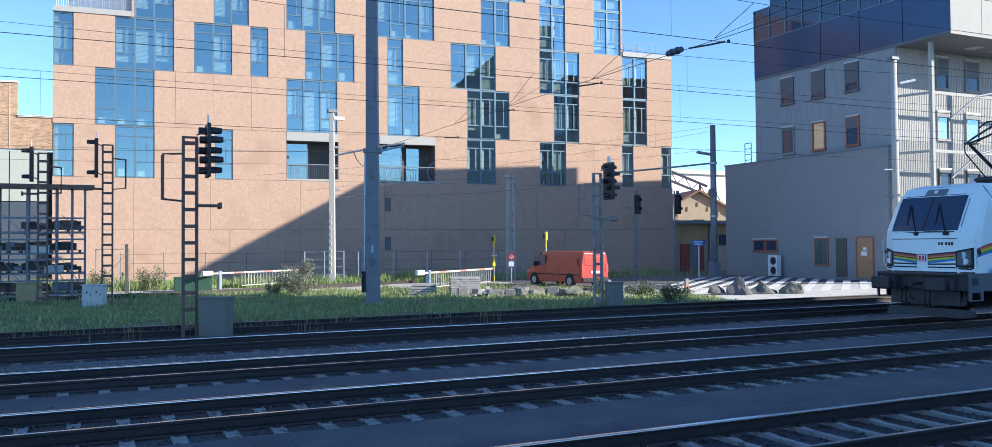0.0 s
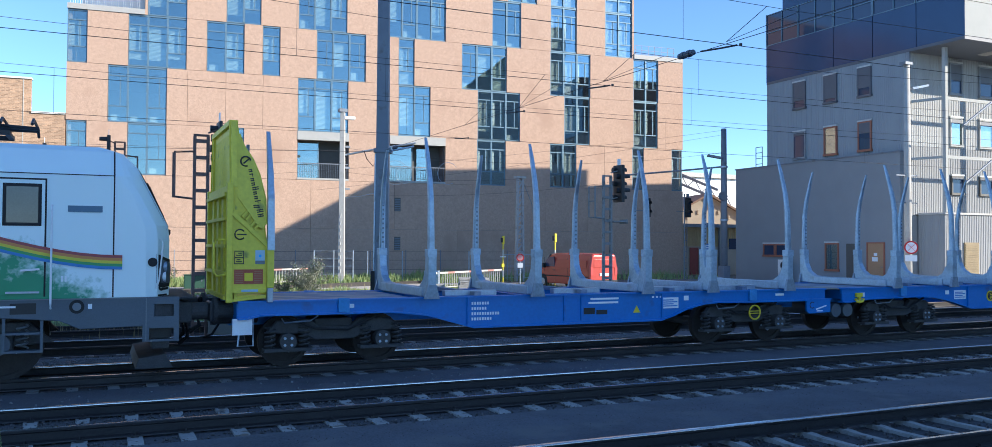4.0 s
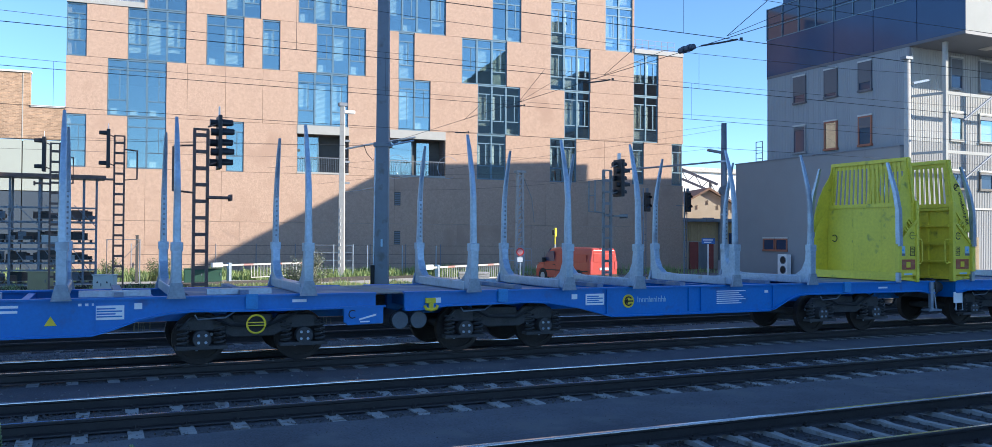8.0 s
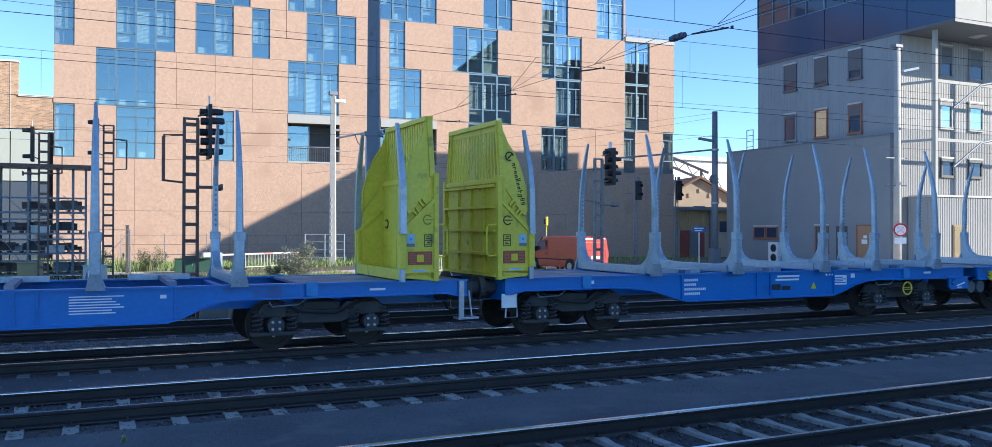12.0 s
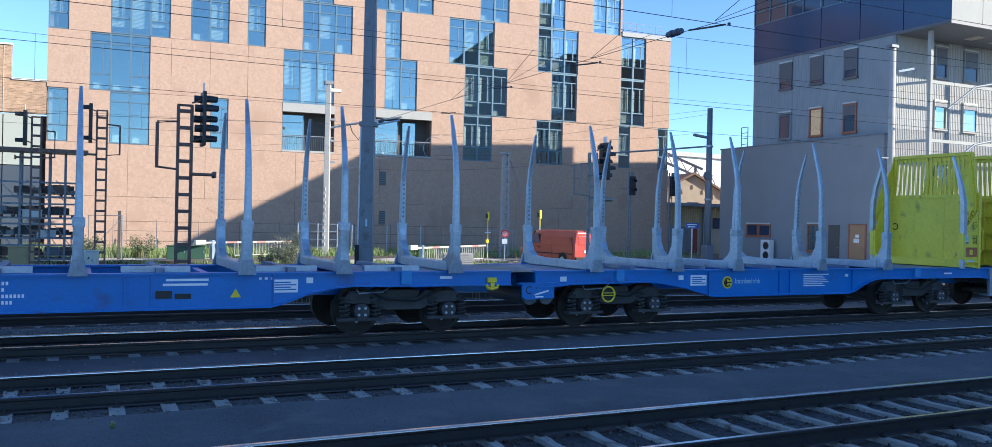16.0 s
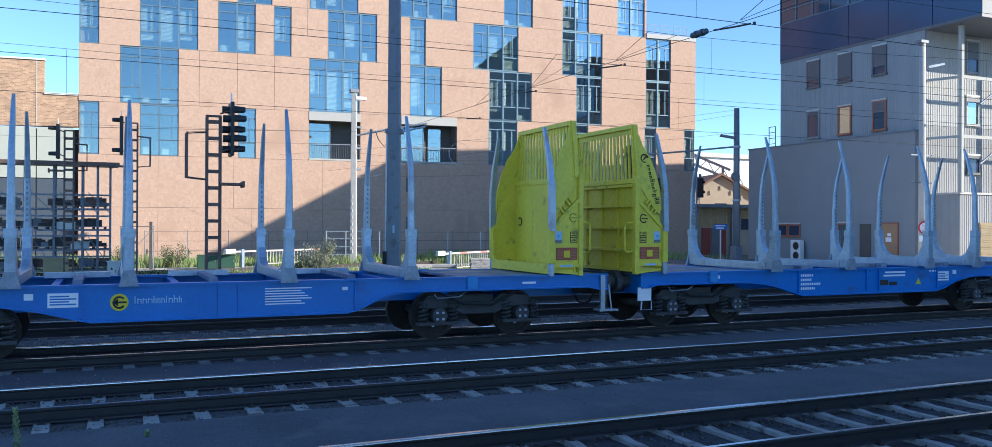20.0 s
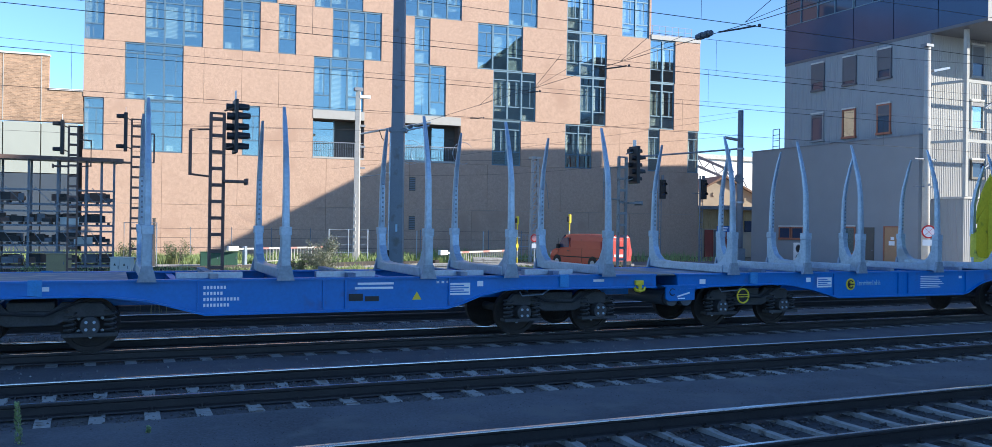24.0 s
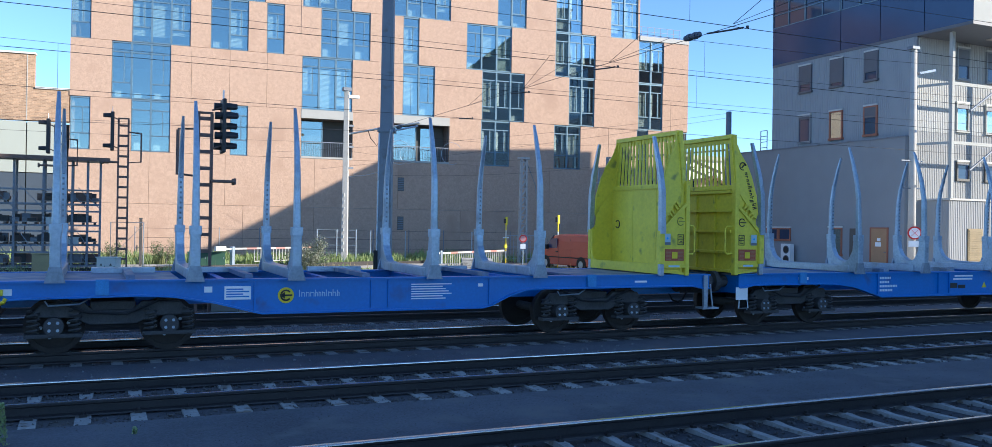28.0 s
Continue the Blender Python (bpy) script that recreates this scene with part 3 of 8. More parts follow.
# ---- low brick building beside it ----
brick = thing("brick_building", "tan clinker brick hall with pale glazed lower panels", "building", m=pose(46.2, 61.79, -0.341, 0, 0, -4.48) @ Matrix.Scale(1.155, 4))
part("wall", box(B(), -62, -43.6, 0.05, 0.5, 7.9, 11.75), BRICK, brick)
part("wall", box(B(), -43.6, -41.76, 0.05, 0.5, 7.9, 9.78), BRICK, brick)
part("coping", box(B(), -62, -43.55, -0.03, 0.56, 11.75, 11.85), WHITE_PAINT, brick)
part("coping", box(B(), -43.55, -41.76, -0.03, 0.56, 9.78, 9.88), WHITE_PAINT, brick)
for k in range(10):
    x = -61.7 + k * 1.97
    part("glazed_panel", box(B(), x + 0.03, x + 1.94, 0.1, 0.25, 4.9, 7.85), PALE_GLASS, brick)
    part("glazed_panel", box(B(), x + 0.03, x + 1.94, 0.1, 0.25, -0.4, 4.85), HALL_GLASS, brick)
    part("joint", box(B(), x - 0.02, x + 0.02, 0.03, 0.05, 7.95, 11.7 if x < -43.7 else 9.7), WHITE_DIRTY, brick)
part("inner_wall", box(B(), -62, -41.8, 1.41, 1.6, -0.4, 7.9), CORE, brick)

# ---- grey tower beside the tracks ----
tower = thing("grey_tower", "grey corrugated control tower with a dark glazed overhanging top", "building", m=pose(43, 35.6, 0))


def corrugated(x0, x1, z0, z1, pitch=0.15, amp=0.022):
    """A ribbed sheet in the plane x, z."""
    prof, x = [], x0
    while x < x1 - 1e-6:
        e = min(x + pitch, x1)
        w = e - x
        prof += [(x, 0), (x + w * 0.4, 0), (x + w * 0.5, -amp), (x + w * 0.9, -amp)]
        x = e
    prof.append((x1, 0))
    verts = [(a, b, z) for z in (z0, z1) for a, b in prof]
    k = len(prof)
    return verts, [(i, i + 1, k + i + 1, k + i) for i in range(k - 1)]


def sheet(name, parent, x0, x1, z0, z1, material, m, label=""):
    v, f = corrugated(x0, x1, z0, z1)
    ob = new(name, mesh_of(v, f, material, name))
    ob.parent, ob.matrix_basis = parent, m
    if label:
        ob["label"] = label
    return ob


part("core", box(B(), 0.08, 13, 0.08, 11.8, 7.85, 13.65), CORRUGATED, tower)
part("core", box(B(), 0.08, 13, 0.08, 11.8, -0.45, 7.85), CORRUGATED_DARK, tower)
LEFT = Matrix.Rotation(radians(-90), 4, "Z")   # sheet x runs to -y, its ribs to -x
# one cladding in two tones: side shade and front sunlight are in the colours
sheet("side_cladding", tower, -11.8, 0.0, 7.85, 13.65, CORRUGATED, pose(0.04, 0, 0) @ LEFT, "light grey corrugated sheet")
sheet("front_cladding", tower, 0.0, 13, 8.15, 13.65, CORRUGATED_SUNLIT, pose(0, 0.04, 0), "light grey corrugated sheet")
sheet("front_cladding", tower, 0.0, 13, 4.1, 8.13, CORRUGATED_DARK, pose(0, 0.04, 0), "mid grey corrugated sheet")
part("corner_trim", box(B(), -0.03, 0.12, -0.03, 0.12, -0.4, 13.6), GREY_RENDER, tower)
# hidden volume behind the tower, added only to lengthen its shadow on the facade
part("rear_wing", box(B(), 13.01, 32, 3.0, 11.8, -0.45, 17.2), CORRUGATED_DARK, tower)
# overhanging top storeys
top = part("overhang", box(B(), 0.1, 13, -3.5, 11.7, 13.8, 18.6), CORE, tower)
part("parapet", box(B(), 0.1, 13, -3.5, 10.2, 18.6, 19.75), CORE, top)
part("soffit", box(B(), 0.0, 13, -3.6, 11.8, 13.62, 13.8), SHUTTER, top)
for y in (-3.6, -0.5, 2.6, 5.7, 8.75):
    part("clad_panel", box(B(), 0.0, 0.1, y + 0.008, y + 3.09 - 0.03, 13.8, 16.35), DARK_CLAD, top, "dark blue glossy cladding")
    part("clad_panel", box(B(), 0.0, 0.1, y + 0.008, min(10.2, y + 3.09 - 0.03), 18.6, 19.75), DARK_CLAD, top)
    for a, b in ((0.0, 1.5), (1.55, 3.06)):
        w = part("pane", box(B(), 0.03, 0.05, y + a, y + b, 16.4, 18.55), CAB_GLASS, top)
        w.visible_shadow = False
    bm = B()
    for a in (0.0, 1.5, 3.0):
        box(bm, -0.03, 0.06, y + a, y + a + 0.07, 16.35, 18.6)
    for z in (16.35, 17.25, 18.52):
        box(bm, -0.02, 0.05, y, y + 3.08, z, z + 0.06)
    part("ribbon_frame", bm, FRAME_BLUE, top)
for k in range(5):
    for z in (13.8, 15.78, 17.76):
        part("white_panel", box(B(), 0.02 + k * 2.6, 2.58 + k * 2.6, -3.6, -3.5, z + 0.01, z + 1.96), TOWER_PALE, top, "white cladding panel")
part("roof", box(B(), 0.2, 13.05, -3.4, 10.1, 19.76, 19.88), GREY_RENDER, top)
for x, y in ((4.2, -2.2), (6.4, -2.2)):
    bm = B()
    for k in range(6):
        box(bm, x + k * 0.12, x + k * 0.12 + 0.06, y, y + 0.9, 13.57, 13.62)
    part("soffit_grille", bm, WHITE_DIRTY, top)


def tower_window(name, x0, x1, z0, z1, m, frame, parent, blind=0.0, label="", pale=False):
    """A window in the plane x, z, its front to -y."""
    bm = B()
    w = 0.09
    box(bm, x0, x0 + w, -0.07, 0.1, z0, z1)
    box(bm, x1 - w, x1, -0.07, 0.1, z0, z1)
    box(bm, x0 + w, x1 - w, -0.07, 0.1, z1 - w, z1)
    box(bm, x0 - 0.04, x1 + 0.04, -0.1, 0.1, z0 - 0.05, z0 + w)
    ob = part(name, bm, frame, parent, label, m=m)
    p = part("pane", box(B(), x0 + w, x1 - w, -0.02, -0.01, z0 + w, z1 - w), WINDOW_DARK if pale else CAB_GLASS, ob)
    p.visible_shadow = False
    part("reveal", box(B(), x0 + w, x1 - w, 0.02, 0.03, z0 + w, z1 - w), CREAM if pale else SHUTTER, ob)
    part("lintel", box(B(), x0 - 0.02, x1 + 0.02, -0.09, 0.02, z1 + 0.002, z1 + 0.1), CABINET_WHITE, ob)
    if blind:
        part("shutter", box(B(), x0 + 0.02, x1 - 0.02, -0.06, -0.03, z1 - (z1 - z0) * blind, z1 - 0.02), SHUTTER, ob, "half lowered grey roller shutter")
    return ob


for n, (y0, y1) in enumerate(((43.67, 44.8), (40.98, 42.07), (38.27, 39.3))):
    a, b = -(y1 - 35.6), -(y0 - 35.6)
    tower_window("window", a, b, 11.5, 13.3, pose(-0.02, 0, 0) @ LEFT, SHUTTER, tower, 0.7 if n != 1 else 0.85, "window with a lowered grey shutter")
    tower_window("window", a, b, 8.13, 9.95, pose(-0.02, 0, 0) @ LEFT, ORANGE_WOOD if n else GREY_RENDER, tower, (0.15, 0, 0.4)[n], "window in an orange-brown frame" if n else "dark window with a grey frame", pale=(n == 1))
for x0, x1, z0, z1 in ((3.4, 4.5, 8.3, 10.0), (6.0, 7.3, 8.3, 10.0), (3.5, 4.6, 5.4, 6.5), (6.0, 7.2, 5.4, 6.5), (3.4, 4.5, 11.4, 13.3), (6.0, 7.3, 11.4, 13.3)):
    tower_window("window", x0, x1, z0, z1, pose(0, -0.02, 0), TOWER_PALE if 8 < z0 < 9 else GREY_RENDER if z0 > 8 else DOOR_DARK, tower, 0.55 if z0 > 11 else 0.2, "window in the corrugated front", pale=8 < z0 < 9)
# steel frame before the front, and the lower annex
annex = part("annex", box(B(), 0.72, 13, -1.74, 0.0, -0.4, 4.05), CORRUGATED_DARK, tower)
sheet("annex_cladding", tower, 0.7, 13, -0.4, 4.08, CORRUGATED_DARK, pose(0, -1.76, 0))
sheet("annex_cladding", tower, -0.02, 1.76, -0.4, 4.08, CORRUGATED_DARK, pose(0.7, 0, 0) @ LEFT)
part("annex_roof", box(B(), 0.6, 13, -1.86, -0.06, 4.09, 4.2), WHITE_DIRTY, tower)
sd = part("slatted_door", box(B(), 2.2, 3.4, -1.85, -1.78, -0.3, 2.5), DOOR_SLAT, tower, "slatted timber door")
bm = B()
for k in range(20):
    box(bm, 2.26, 3.34, -1.88, -1.85, -0.25 + k * 0.135, -0.17 + k * 0.135)
part("slat", bm, DOOR_SLAT, sd)
part("column", box(B(), 0.62, 0.84, -1.9, -1.68, 4.2, 13.6), TOWER_PALE, tower, "white steel column", bevel=0.01)
part("column", box(B(), 6.75, 6.97, -1.9, -1.68, 4.2, 13.6), TOWER_PALE, tower)
for z in (10.7, 7.35):
    part("beam", bar(B(), (0.73, -1.7, z), (0.15, -0.05, z), 0.12, 0.14), TOWER_PALE, tower)
for z in (10.7, 7.35):
    part("beam", box(B(), 0.85, 12.9, -1.86, -1.74, z - 0.09, z + 0.09), TOWER_PALE, tower)

# ---- low flat-roofed block under the tower ----
block = thing("flat_roof_block", "low windowless dark grey block with orange-framed windows and doors", "building", m=pose(42.7, 36.0, 0))
part("wall", box(B(), 0, 12, 0.0, 14.3, -0.45, 7.8), GREY_RENDER, block)
part("coping", box(B(), -0.05, 12, -0.02, 14.36, 7.8, 7.88), STEEL_GREY, block)
LB = pose(0, -0.4, 0) @ LEFT
dr = part("door", box(B(), -2.73, -1.57, -0.05, 0.05, 0.0, 2.43), DOOR_TAN, block, "tan timber door with paper notices", m=LB)
part("door_frame", box(box(box(B(), -2.81, -2.73, -0.08, 0.05, 0, 2.5), -1.57, -1.49, -0.08, 0.05, 0, 2.5), -2.73, -1.57, -0.08, 0.05, 2.43, 2.5), ORANGE_WOOD, dr)
for x, z, w, h in ((-2.2, 1.35, 0.42, 0.26), (-2.15, 1.68, 0.25, 0.18)):
    part("notice", box(B(), x - w / 2, x + w / 2, -0.06, -0.05, z, z + h), PRINT_WHITE, dr)
part("door_handle", box(B(), -1.75, -1.62, -0.1, -0.05, 1.0, 1.04), STEEL_GREY, dr)
d2 = part("door", box(B(), -4.4, -3.54, -0.04, 0.05, 0.0, 2.42), DOOR_DARK, block, "dark brown steel door", m=LB)
part("door_handle", box(B(), -3.7, -3.6, -0.09, -0.04, 1.0, 1.04), STEEL_GREY, d2)
tower_window("window", -6.14, -5.0, 0.71, 2.46, LB, ORANGE_WOOD, block, 0.0, "orange-framed casement window", pale=True)
tower_window("window", -10.6, -9.47, 1.56, 2.4, LB, ORANGE_WOOD, block, 0.0, "low orange-framed window")
tower_window("window", -11.8, -10.66, 1.56, 2.4, LB, ORANGE_WOOD, block, 0.0, "low orange-framed window")
bm = B()
for z in (8.1, 8.5, 8.9, 9.3):
    tube(bm, [(0.3, 12.5, z), (0.3, 11.85, z)], 0.025, 6)
for y in (12.5, 11.85):
    tube(bm, [(0.3, y, 7.88), (0.3, y, 9.3)], 0.03, 6)
part("roof_rail", bm, STEEL_GREY, block)

# ---- houses in the gap and far background ----
house = thing("gabled_house", "old cream rendered gabled house with a dark tiled roof", "house", m=pose(57.2, 71.6, -0.6, 0, 0, -18))
part("wall", prism(B(), [(-5, -0.4), (5, -0.4), (5, 5.3), (0, 8.0), (-5, 5.3)], "y", 0, 10), CREAM, house)
for s in (-1, 1):
    rf = prism(B(), [(0, 8.05), (s * 5.4, 5.1), (s * 5.4, 5.3), (0, 8.3)], "y", -0.4, 10.4)
    part("roof", rf, ROOF_TILE, house)
part("window", box(B(), -0.6, 0.6, -0.06, 0.0, 3.6, 5.2), CAB_GLASS, house)
for k in range(-4, 5):
    part("cornice_tooth", box(B(), k * 1.1 - 0.08, k * 1.1 + 0.08, -0.1, 0.0, 4.6 + (4 - abs(k)) * 0.5, 5.0 + (4 - abs(k)) * 0.5), CREAM, house)
shed = thing("ochre_shed", "low ochre corrugated shed with red and grey doors", "shed", m=pose(48.4, 64.0, 0))
part("wall", box(B(), -1.5, 8, 0.06, 6, -0.4, 3.95), OCHRE, shed)
v, f = [], []
for k in range(38):
    x = -1.5 + k * 0.25
    v += [(x + a, b, z) for z in (2.2, 3.9) for a, b in ((0.0, 0.05), (0.05, 0.0), (0.2, 0.0), (0.25, 0.05))]
    f += [(8 * k + i, 8 * k + i + 1, 8 * k + i + 5, 8 * k + i + 4) for i in range(3)]
ribs = new("rib_cladding", mesh_of(v, f, OCHRE, "rib_cladding"))
ribs.parent = shed
part("roof", box(B(), -1.7, 8.2, -0.5, 6, 3.95, 4.25), STEEL_GREY, shed, "flat grey roof edge")
part("plinth", box(B(), -1.5, 8, 0.0, 0.06, -0.4, 2.2), CREAM, shed)
part("door", box(B(), 0.6, 1.55, -0.06, 0, -0.35, 2.1), RUST_RED, shed, "red sheet door")
part("door", box(B(), 1.65, 2.65, -0.06, 0, -0.35, 2.1), LOCO_GREY, shed, "grey sheet door")
part("door", box(B(), 2.75, 3.3, -0.06, 0, -0.35, 2.1), RUST_RED, shed, "red sheet door")
part("window", box(B(), 5.1, 6.3, -0.05, 0, 1.95, 2.95), CAB_GLASS, shed)
part("downpipe", tube(B(), [(3.9, -0.1, -0.4), (3.9, -0.1, 4.0)], 0.09, 8), LOCO_GREY, shed)
hall = thing("white_hall", "distant white storage hall with a slanting conveyor", "building", m=pose(92, 112, 0, 0, 0, 4))
part("wall", box(B(), -22, 22, 0, 20, -0.4, 13.2), WHITE_PAINT, hall)
part("roof", box(B(), -22.5, 22.5, -0.5, 20, 13.2, 13.9), WHITE_DIRTY, hall)
conv = thing("conveyor", "distant slanting lattice conveyor bridge", "conveyor", m=pose(60, 83, 0, 0, 0, -38))
bm = B()
for d in (0, 1.1):
    for e in (0, 1.2):
        bar(bm, (-7, e, 13.4 + d), (6, e, 7.6 + d), 0.22, 0.22)
for k in range(9):
    x, z = -7 + k * 1.6, 13.4 - k * 0.714
    bar(bm, (x, 0, z), (x + 0.8, 0, z + 0.75), 0.1, 0.1)
    bar(bm, (x + 0.8, 0, z + 0.75), (x + 1.6, 0, z - 0.71), 0.1, 0.1)
part("girder", bm, STEEL_GREY, conv)
bm = B()
for x in (-6, 5):
    box(bm, x, x + 0.3, 0.3, 0.6, -0.4, 9 if x > 0 else 13.5)
part("support", bm, STEEL_GREY, conv)
# tall unseen slab beyond the platform end, added so the tracks lie in shade
tall = thing("high_rise", "tall plain grey unseen slab added to shade the tracks", "building", m=pose(0, 0, 0))
part("wall", box(B(), 56, 59, -60, -0.7, -0.45, 37), GREY_RENDER, tall)
part("roof", box(B(), 55.8, 59.2, -60.2, -0.6, 37, 37.4), STEEL_GREY, tall)

# ---- locomotive: local x from the front buffers to the back, centre line y = 0, rail top z = 0 ----
def splash_paint(back=False):
    """White side with a band of sprayed colours, blue through purple and orange to green."""
    m = bpy.data.materials.new("loco_sprayed_side")
    m.use_nodes = True
    n, l = m.node_tree.nodes, m.node_tree.links
    b = n["Principled BSDF"]
    b.inputs["Roughness"].default_value = 0.32
    co, sep = n.new("ShaderNodeTexCoord"), n.new("ShaderNodeSeparateXYZ")
    flip = n.new("ShaderNodeMapping")
    if back:
        flip.inputs["Location"].default_value, flip.inputs["Scale"].default_value = (18.98, 0, 0), (-1, -1, 1)
    l.new(co.outputs["Object"], flip.inputs["Vector"])
    l.new(flip.outputs[0], sep.inputs[0])
    cloud, drops = n.new("ShaderNodeTexNoise"), n.new("ShaderNodeTexNoise")
    cloud.inputs["Scale"].default_value, cloud.inputs["Detail"].default_value = 0.9, 8
    cloud.inputs["Roughness"].default_value = 0.62
    drops.inputs["Scale"].default_value, drops.inputs["Detail"].default_value = 13.0, 4
    for t in (cloud, drops):
        l.new(flip.outputs[0], t.inputs["Vector"])

    def calc(op, a, c, clamp=False):
        k = n.new("ShaderNodeMath")
        k.operation, k.use_clamp = op, clamp
        for i, v in enumerate((a, c)):
            if isinstance(v, (int, float)):
                k.inputs[i].default_value = v
            else:
                l.new(v, k.inputs[i])
        return k.outputs[0]
    def along_ramp(source, stops):
        """A ramp over the length of the side; stops as metres and colour."""
        r = n.new("ShaderNodeValToRGB")
        while len(r.color_ramp.elements) < len(stops):
            r.color_ramp.elements.new(0.5)
        for e, (x, c) in zip(r.color_ramp.elements, stops):
            e.position, e.color = x / 18.98, (*c, 1)
        l.new(calc("DIVIDE", source, 18.98), r.inputs[0])
        return r.outputs[0]
    shift = calc("MULTIPLY", calc("SUBTRACT", cloud.outputs["Fac"], 0.5), 1.8)
    hue = along_ramp(calc("ADD", sep.outputs["X"], shift), (
        (1.2, (0.01, 0.27, 0.72)), (2.4, (0.008, 0.15, 0.52)), (3.9, (0.012, 0.13, 0.50)), (5.2, (0.03, 0.16, 0.56)), (6.0, (0.18, 0.14, 0.52)), (6.8, (0.36, 0.10, 0.44)), (7.6, (0.54, 0.07, 0.34)), (9.2, (0.60, 0.08, 0.26)),
        (10.2, (0.56, 0.09, 0.15)), (11.0, (0.54, 0.14, 0.09)), (12.0, (0.55, 0.24, 0.08)), (12.7, (0.52, 0.40, 0.05)), (13.7, (0.40, 0.44, 0.05)), (14.3, (0.10, 0.34, 0.08)), (15.3, (0.02, 0.28, 0.12)), (17.0, (0.02, 0.28, 0.15))))
    # how high the spray reaches along the side
    reach = along_ramp(sep.outputs["X"], [(x, ((z - 1.0) / 2.5,) * 3) for x, z in (
        (1.1, 1.2), (1.7, 1.75), (2.3, 2.2), (2.95, 2.2), (3.4, 2.65), (3.9, 2.4), (4.8, 2.25), (5.6, 2.2), (6.6, 2.25), (7.6, 2.3), (8.2, 2.45), (8.7, 2.95), (9.2, 3.2), (9.8, 3.1), (10.4, 2.6), (11.0, 2.25), (11.7, 2.4), (12.2, 2.15),
        (12.9, 2.35), (13.8, 2.45), (14.3, 2.25), (14.7, 1.85), (15.05, 1.5), (15.3, 1.7), (15.6, 2.25), (16.3, 2.25), (17.0, 1.7), (17.4, 1.2))])
    lift = calc("ADD", calc("MULTIPLY", reach, 2.5), 1.0)
    grow = calc("ADD", calc("MULTIPLY", calc("SUBTRACT", lift, sep.outputs["Z"]), 2.2), calc("MULTIPLY", calc("SUBTRACT", cloud.outputs["Fac"], 0.48), 3.4))
    speck = calc("MULTIPLY", calc("SUBTRACT", drops.outputs["Fac"], 0.5), 1.5)
    edge = calc("MULTIPLY", calc("SUBTRACT", sep.outputs["X"], 1.0), 2.5, True)
    mask = calc("MULTIPLY", edge, calc("MULTIPLY", calc("ADD", grow, speck), 1.15, True), True)
    mix = n.new("ShaderNodeMixRGB")
    mix.inputs["Color1"].default_value = (0.80, 0.92, 0.92, 1)
    l.new(mask, mix.inputs["Fac"])
    l.new(hue, mix.inputs["Color2"])
    l.new(mix.outputs[0], b.inputs["Base Color"])
    return m


SPLASH, SPLASH_BACK = splash_paint(), splash_paint(True)
RAINBOW = [mat("stripe_" + nm, c, 0.35, var=0.05, bump=0) for nm, c in (("maroon", (0.36, 0.05, 0.06)), ("orange", (0.62, 0.22, 0.05)), ("yellow", (0.70, 0.58, 0.04)), ("green", (0.05, 0.33, 0.10)), ("blue", (0.03, 0.20, 0.52)))]
loco = thing("locomotive", "white electric locomotive with rainbow stripe and sprayed colours", "locomotive")

# machine room and frame
part("side_body", prism(B(), [(3.504, 1.33), (15.476, 1.33), (15.476, 3.3), (3.504, 3.3)], "y", -1.49, 1.49), SPLASH, loco, "white side sprayed with colours", bevel=0.01)
sec = [(-1.5, 3.30), (-1.17, 3.76), (-0.9, 3.82), (0.9, 3.82), (1.17, 3.76), (1.5, 3.30)]
part("roof", prism(B(), sec, "x", 3.51, 15.47), LOCO_GREY, loco, "slate grey sloping roof panels", bevel=0.02)
for a in (3.62, 7.5, 11.4, 15.3):
    part("roof_seam", prism(B(), [(-1.515, 3.29), (-1.18, 3.775), (-1.12, 3.775), (-1.45, 3.29)], "x", a, a + 0.05), BLACK_PAINT, loco)
part("gutter", box(B(), 3.55, 15.43, -1.53, -1.47, 3.25, 3.31), BLACK_PAINT, loco)
bm = B()
for k in range(15):
    disc(bm, (4.1 + k * 0.78, 0, 3.275), 0.022, "y", -1.545, -1.53, 8)
part("gutter_bolt", bm, GALVANISED, loco)
for a, b in ((4.95, 6.2), (13.45, 14.9)):
    g = part("roof_grille", prism(B(), [(-1.46, 3.385), (-1.245, 3.685), (-1.225, 3.66), (-1.44, 3.36)], "x", a, b), LOCO_FRAME, loco)
    bm = B()
    for k in range(18):
        y = -1.455 + k * 0.0118
        z = 3.41 + k * 0.0152
        box(bm, a + 0.08, b - 0.08, y - 0.014, y + 0.006, z - 0.004, z + 0.005)
    part("slat", bm, BLACK_PAINT, g)
fr = prism(B(), [(0.98, 1.33), (18.0, 1.33), (18.0, 0.86), (16.9, 0.84), (16.6, 0.98), (15.6, 1.06), (13.3, 1.06), (12.4, 0.98), (6.6, 0.98), (5.7, 1.06), (3.4, 1.06), (2.35, 0.98), (2.07, 0.84), (0.98, 0.86)], "y", -1.47, 1.47)
part("underframe", fr, LOCO_FRAME, loco, "grey frame band with small markings", bevel=0.01)
part("cream_line", box(B(), 1.12, 17.86, -1.496, -1.47, 1.315, 1.335), LOCO_GREY, loco)


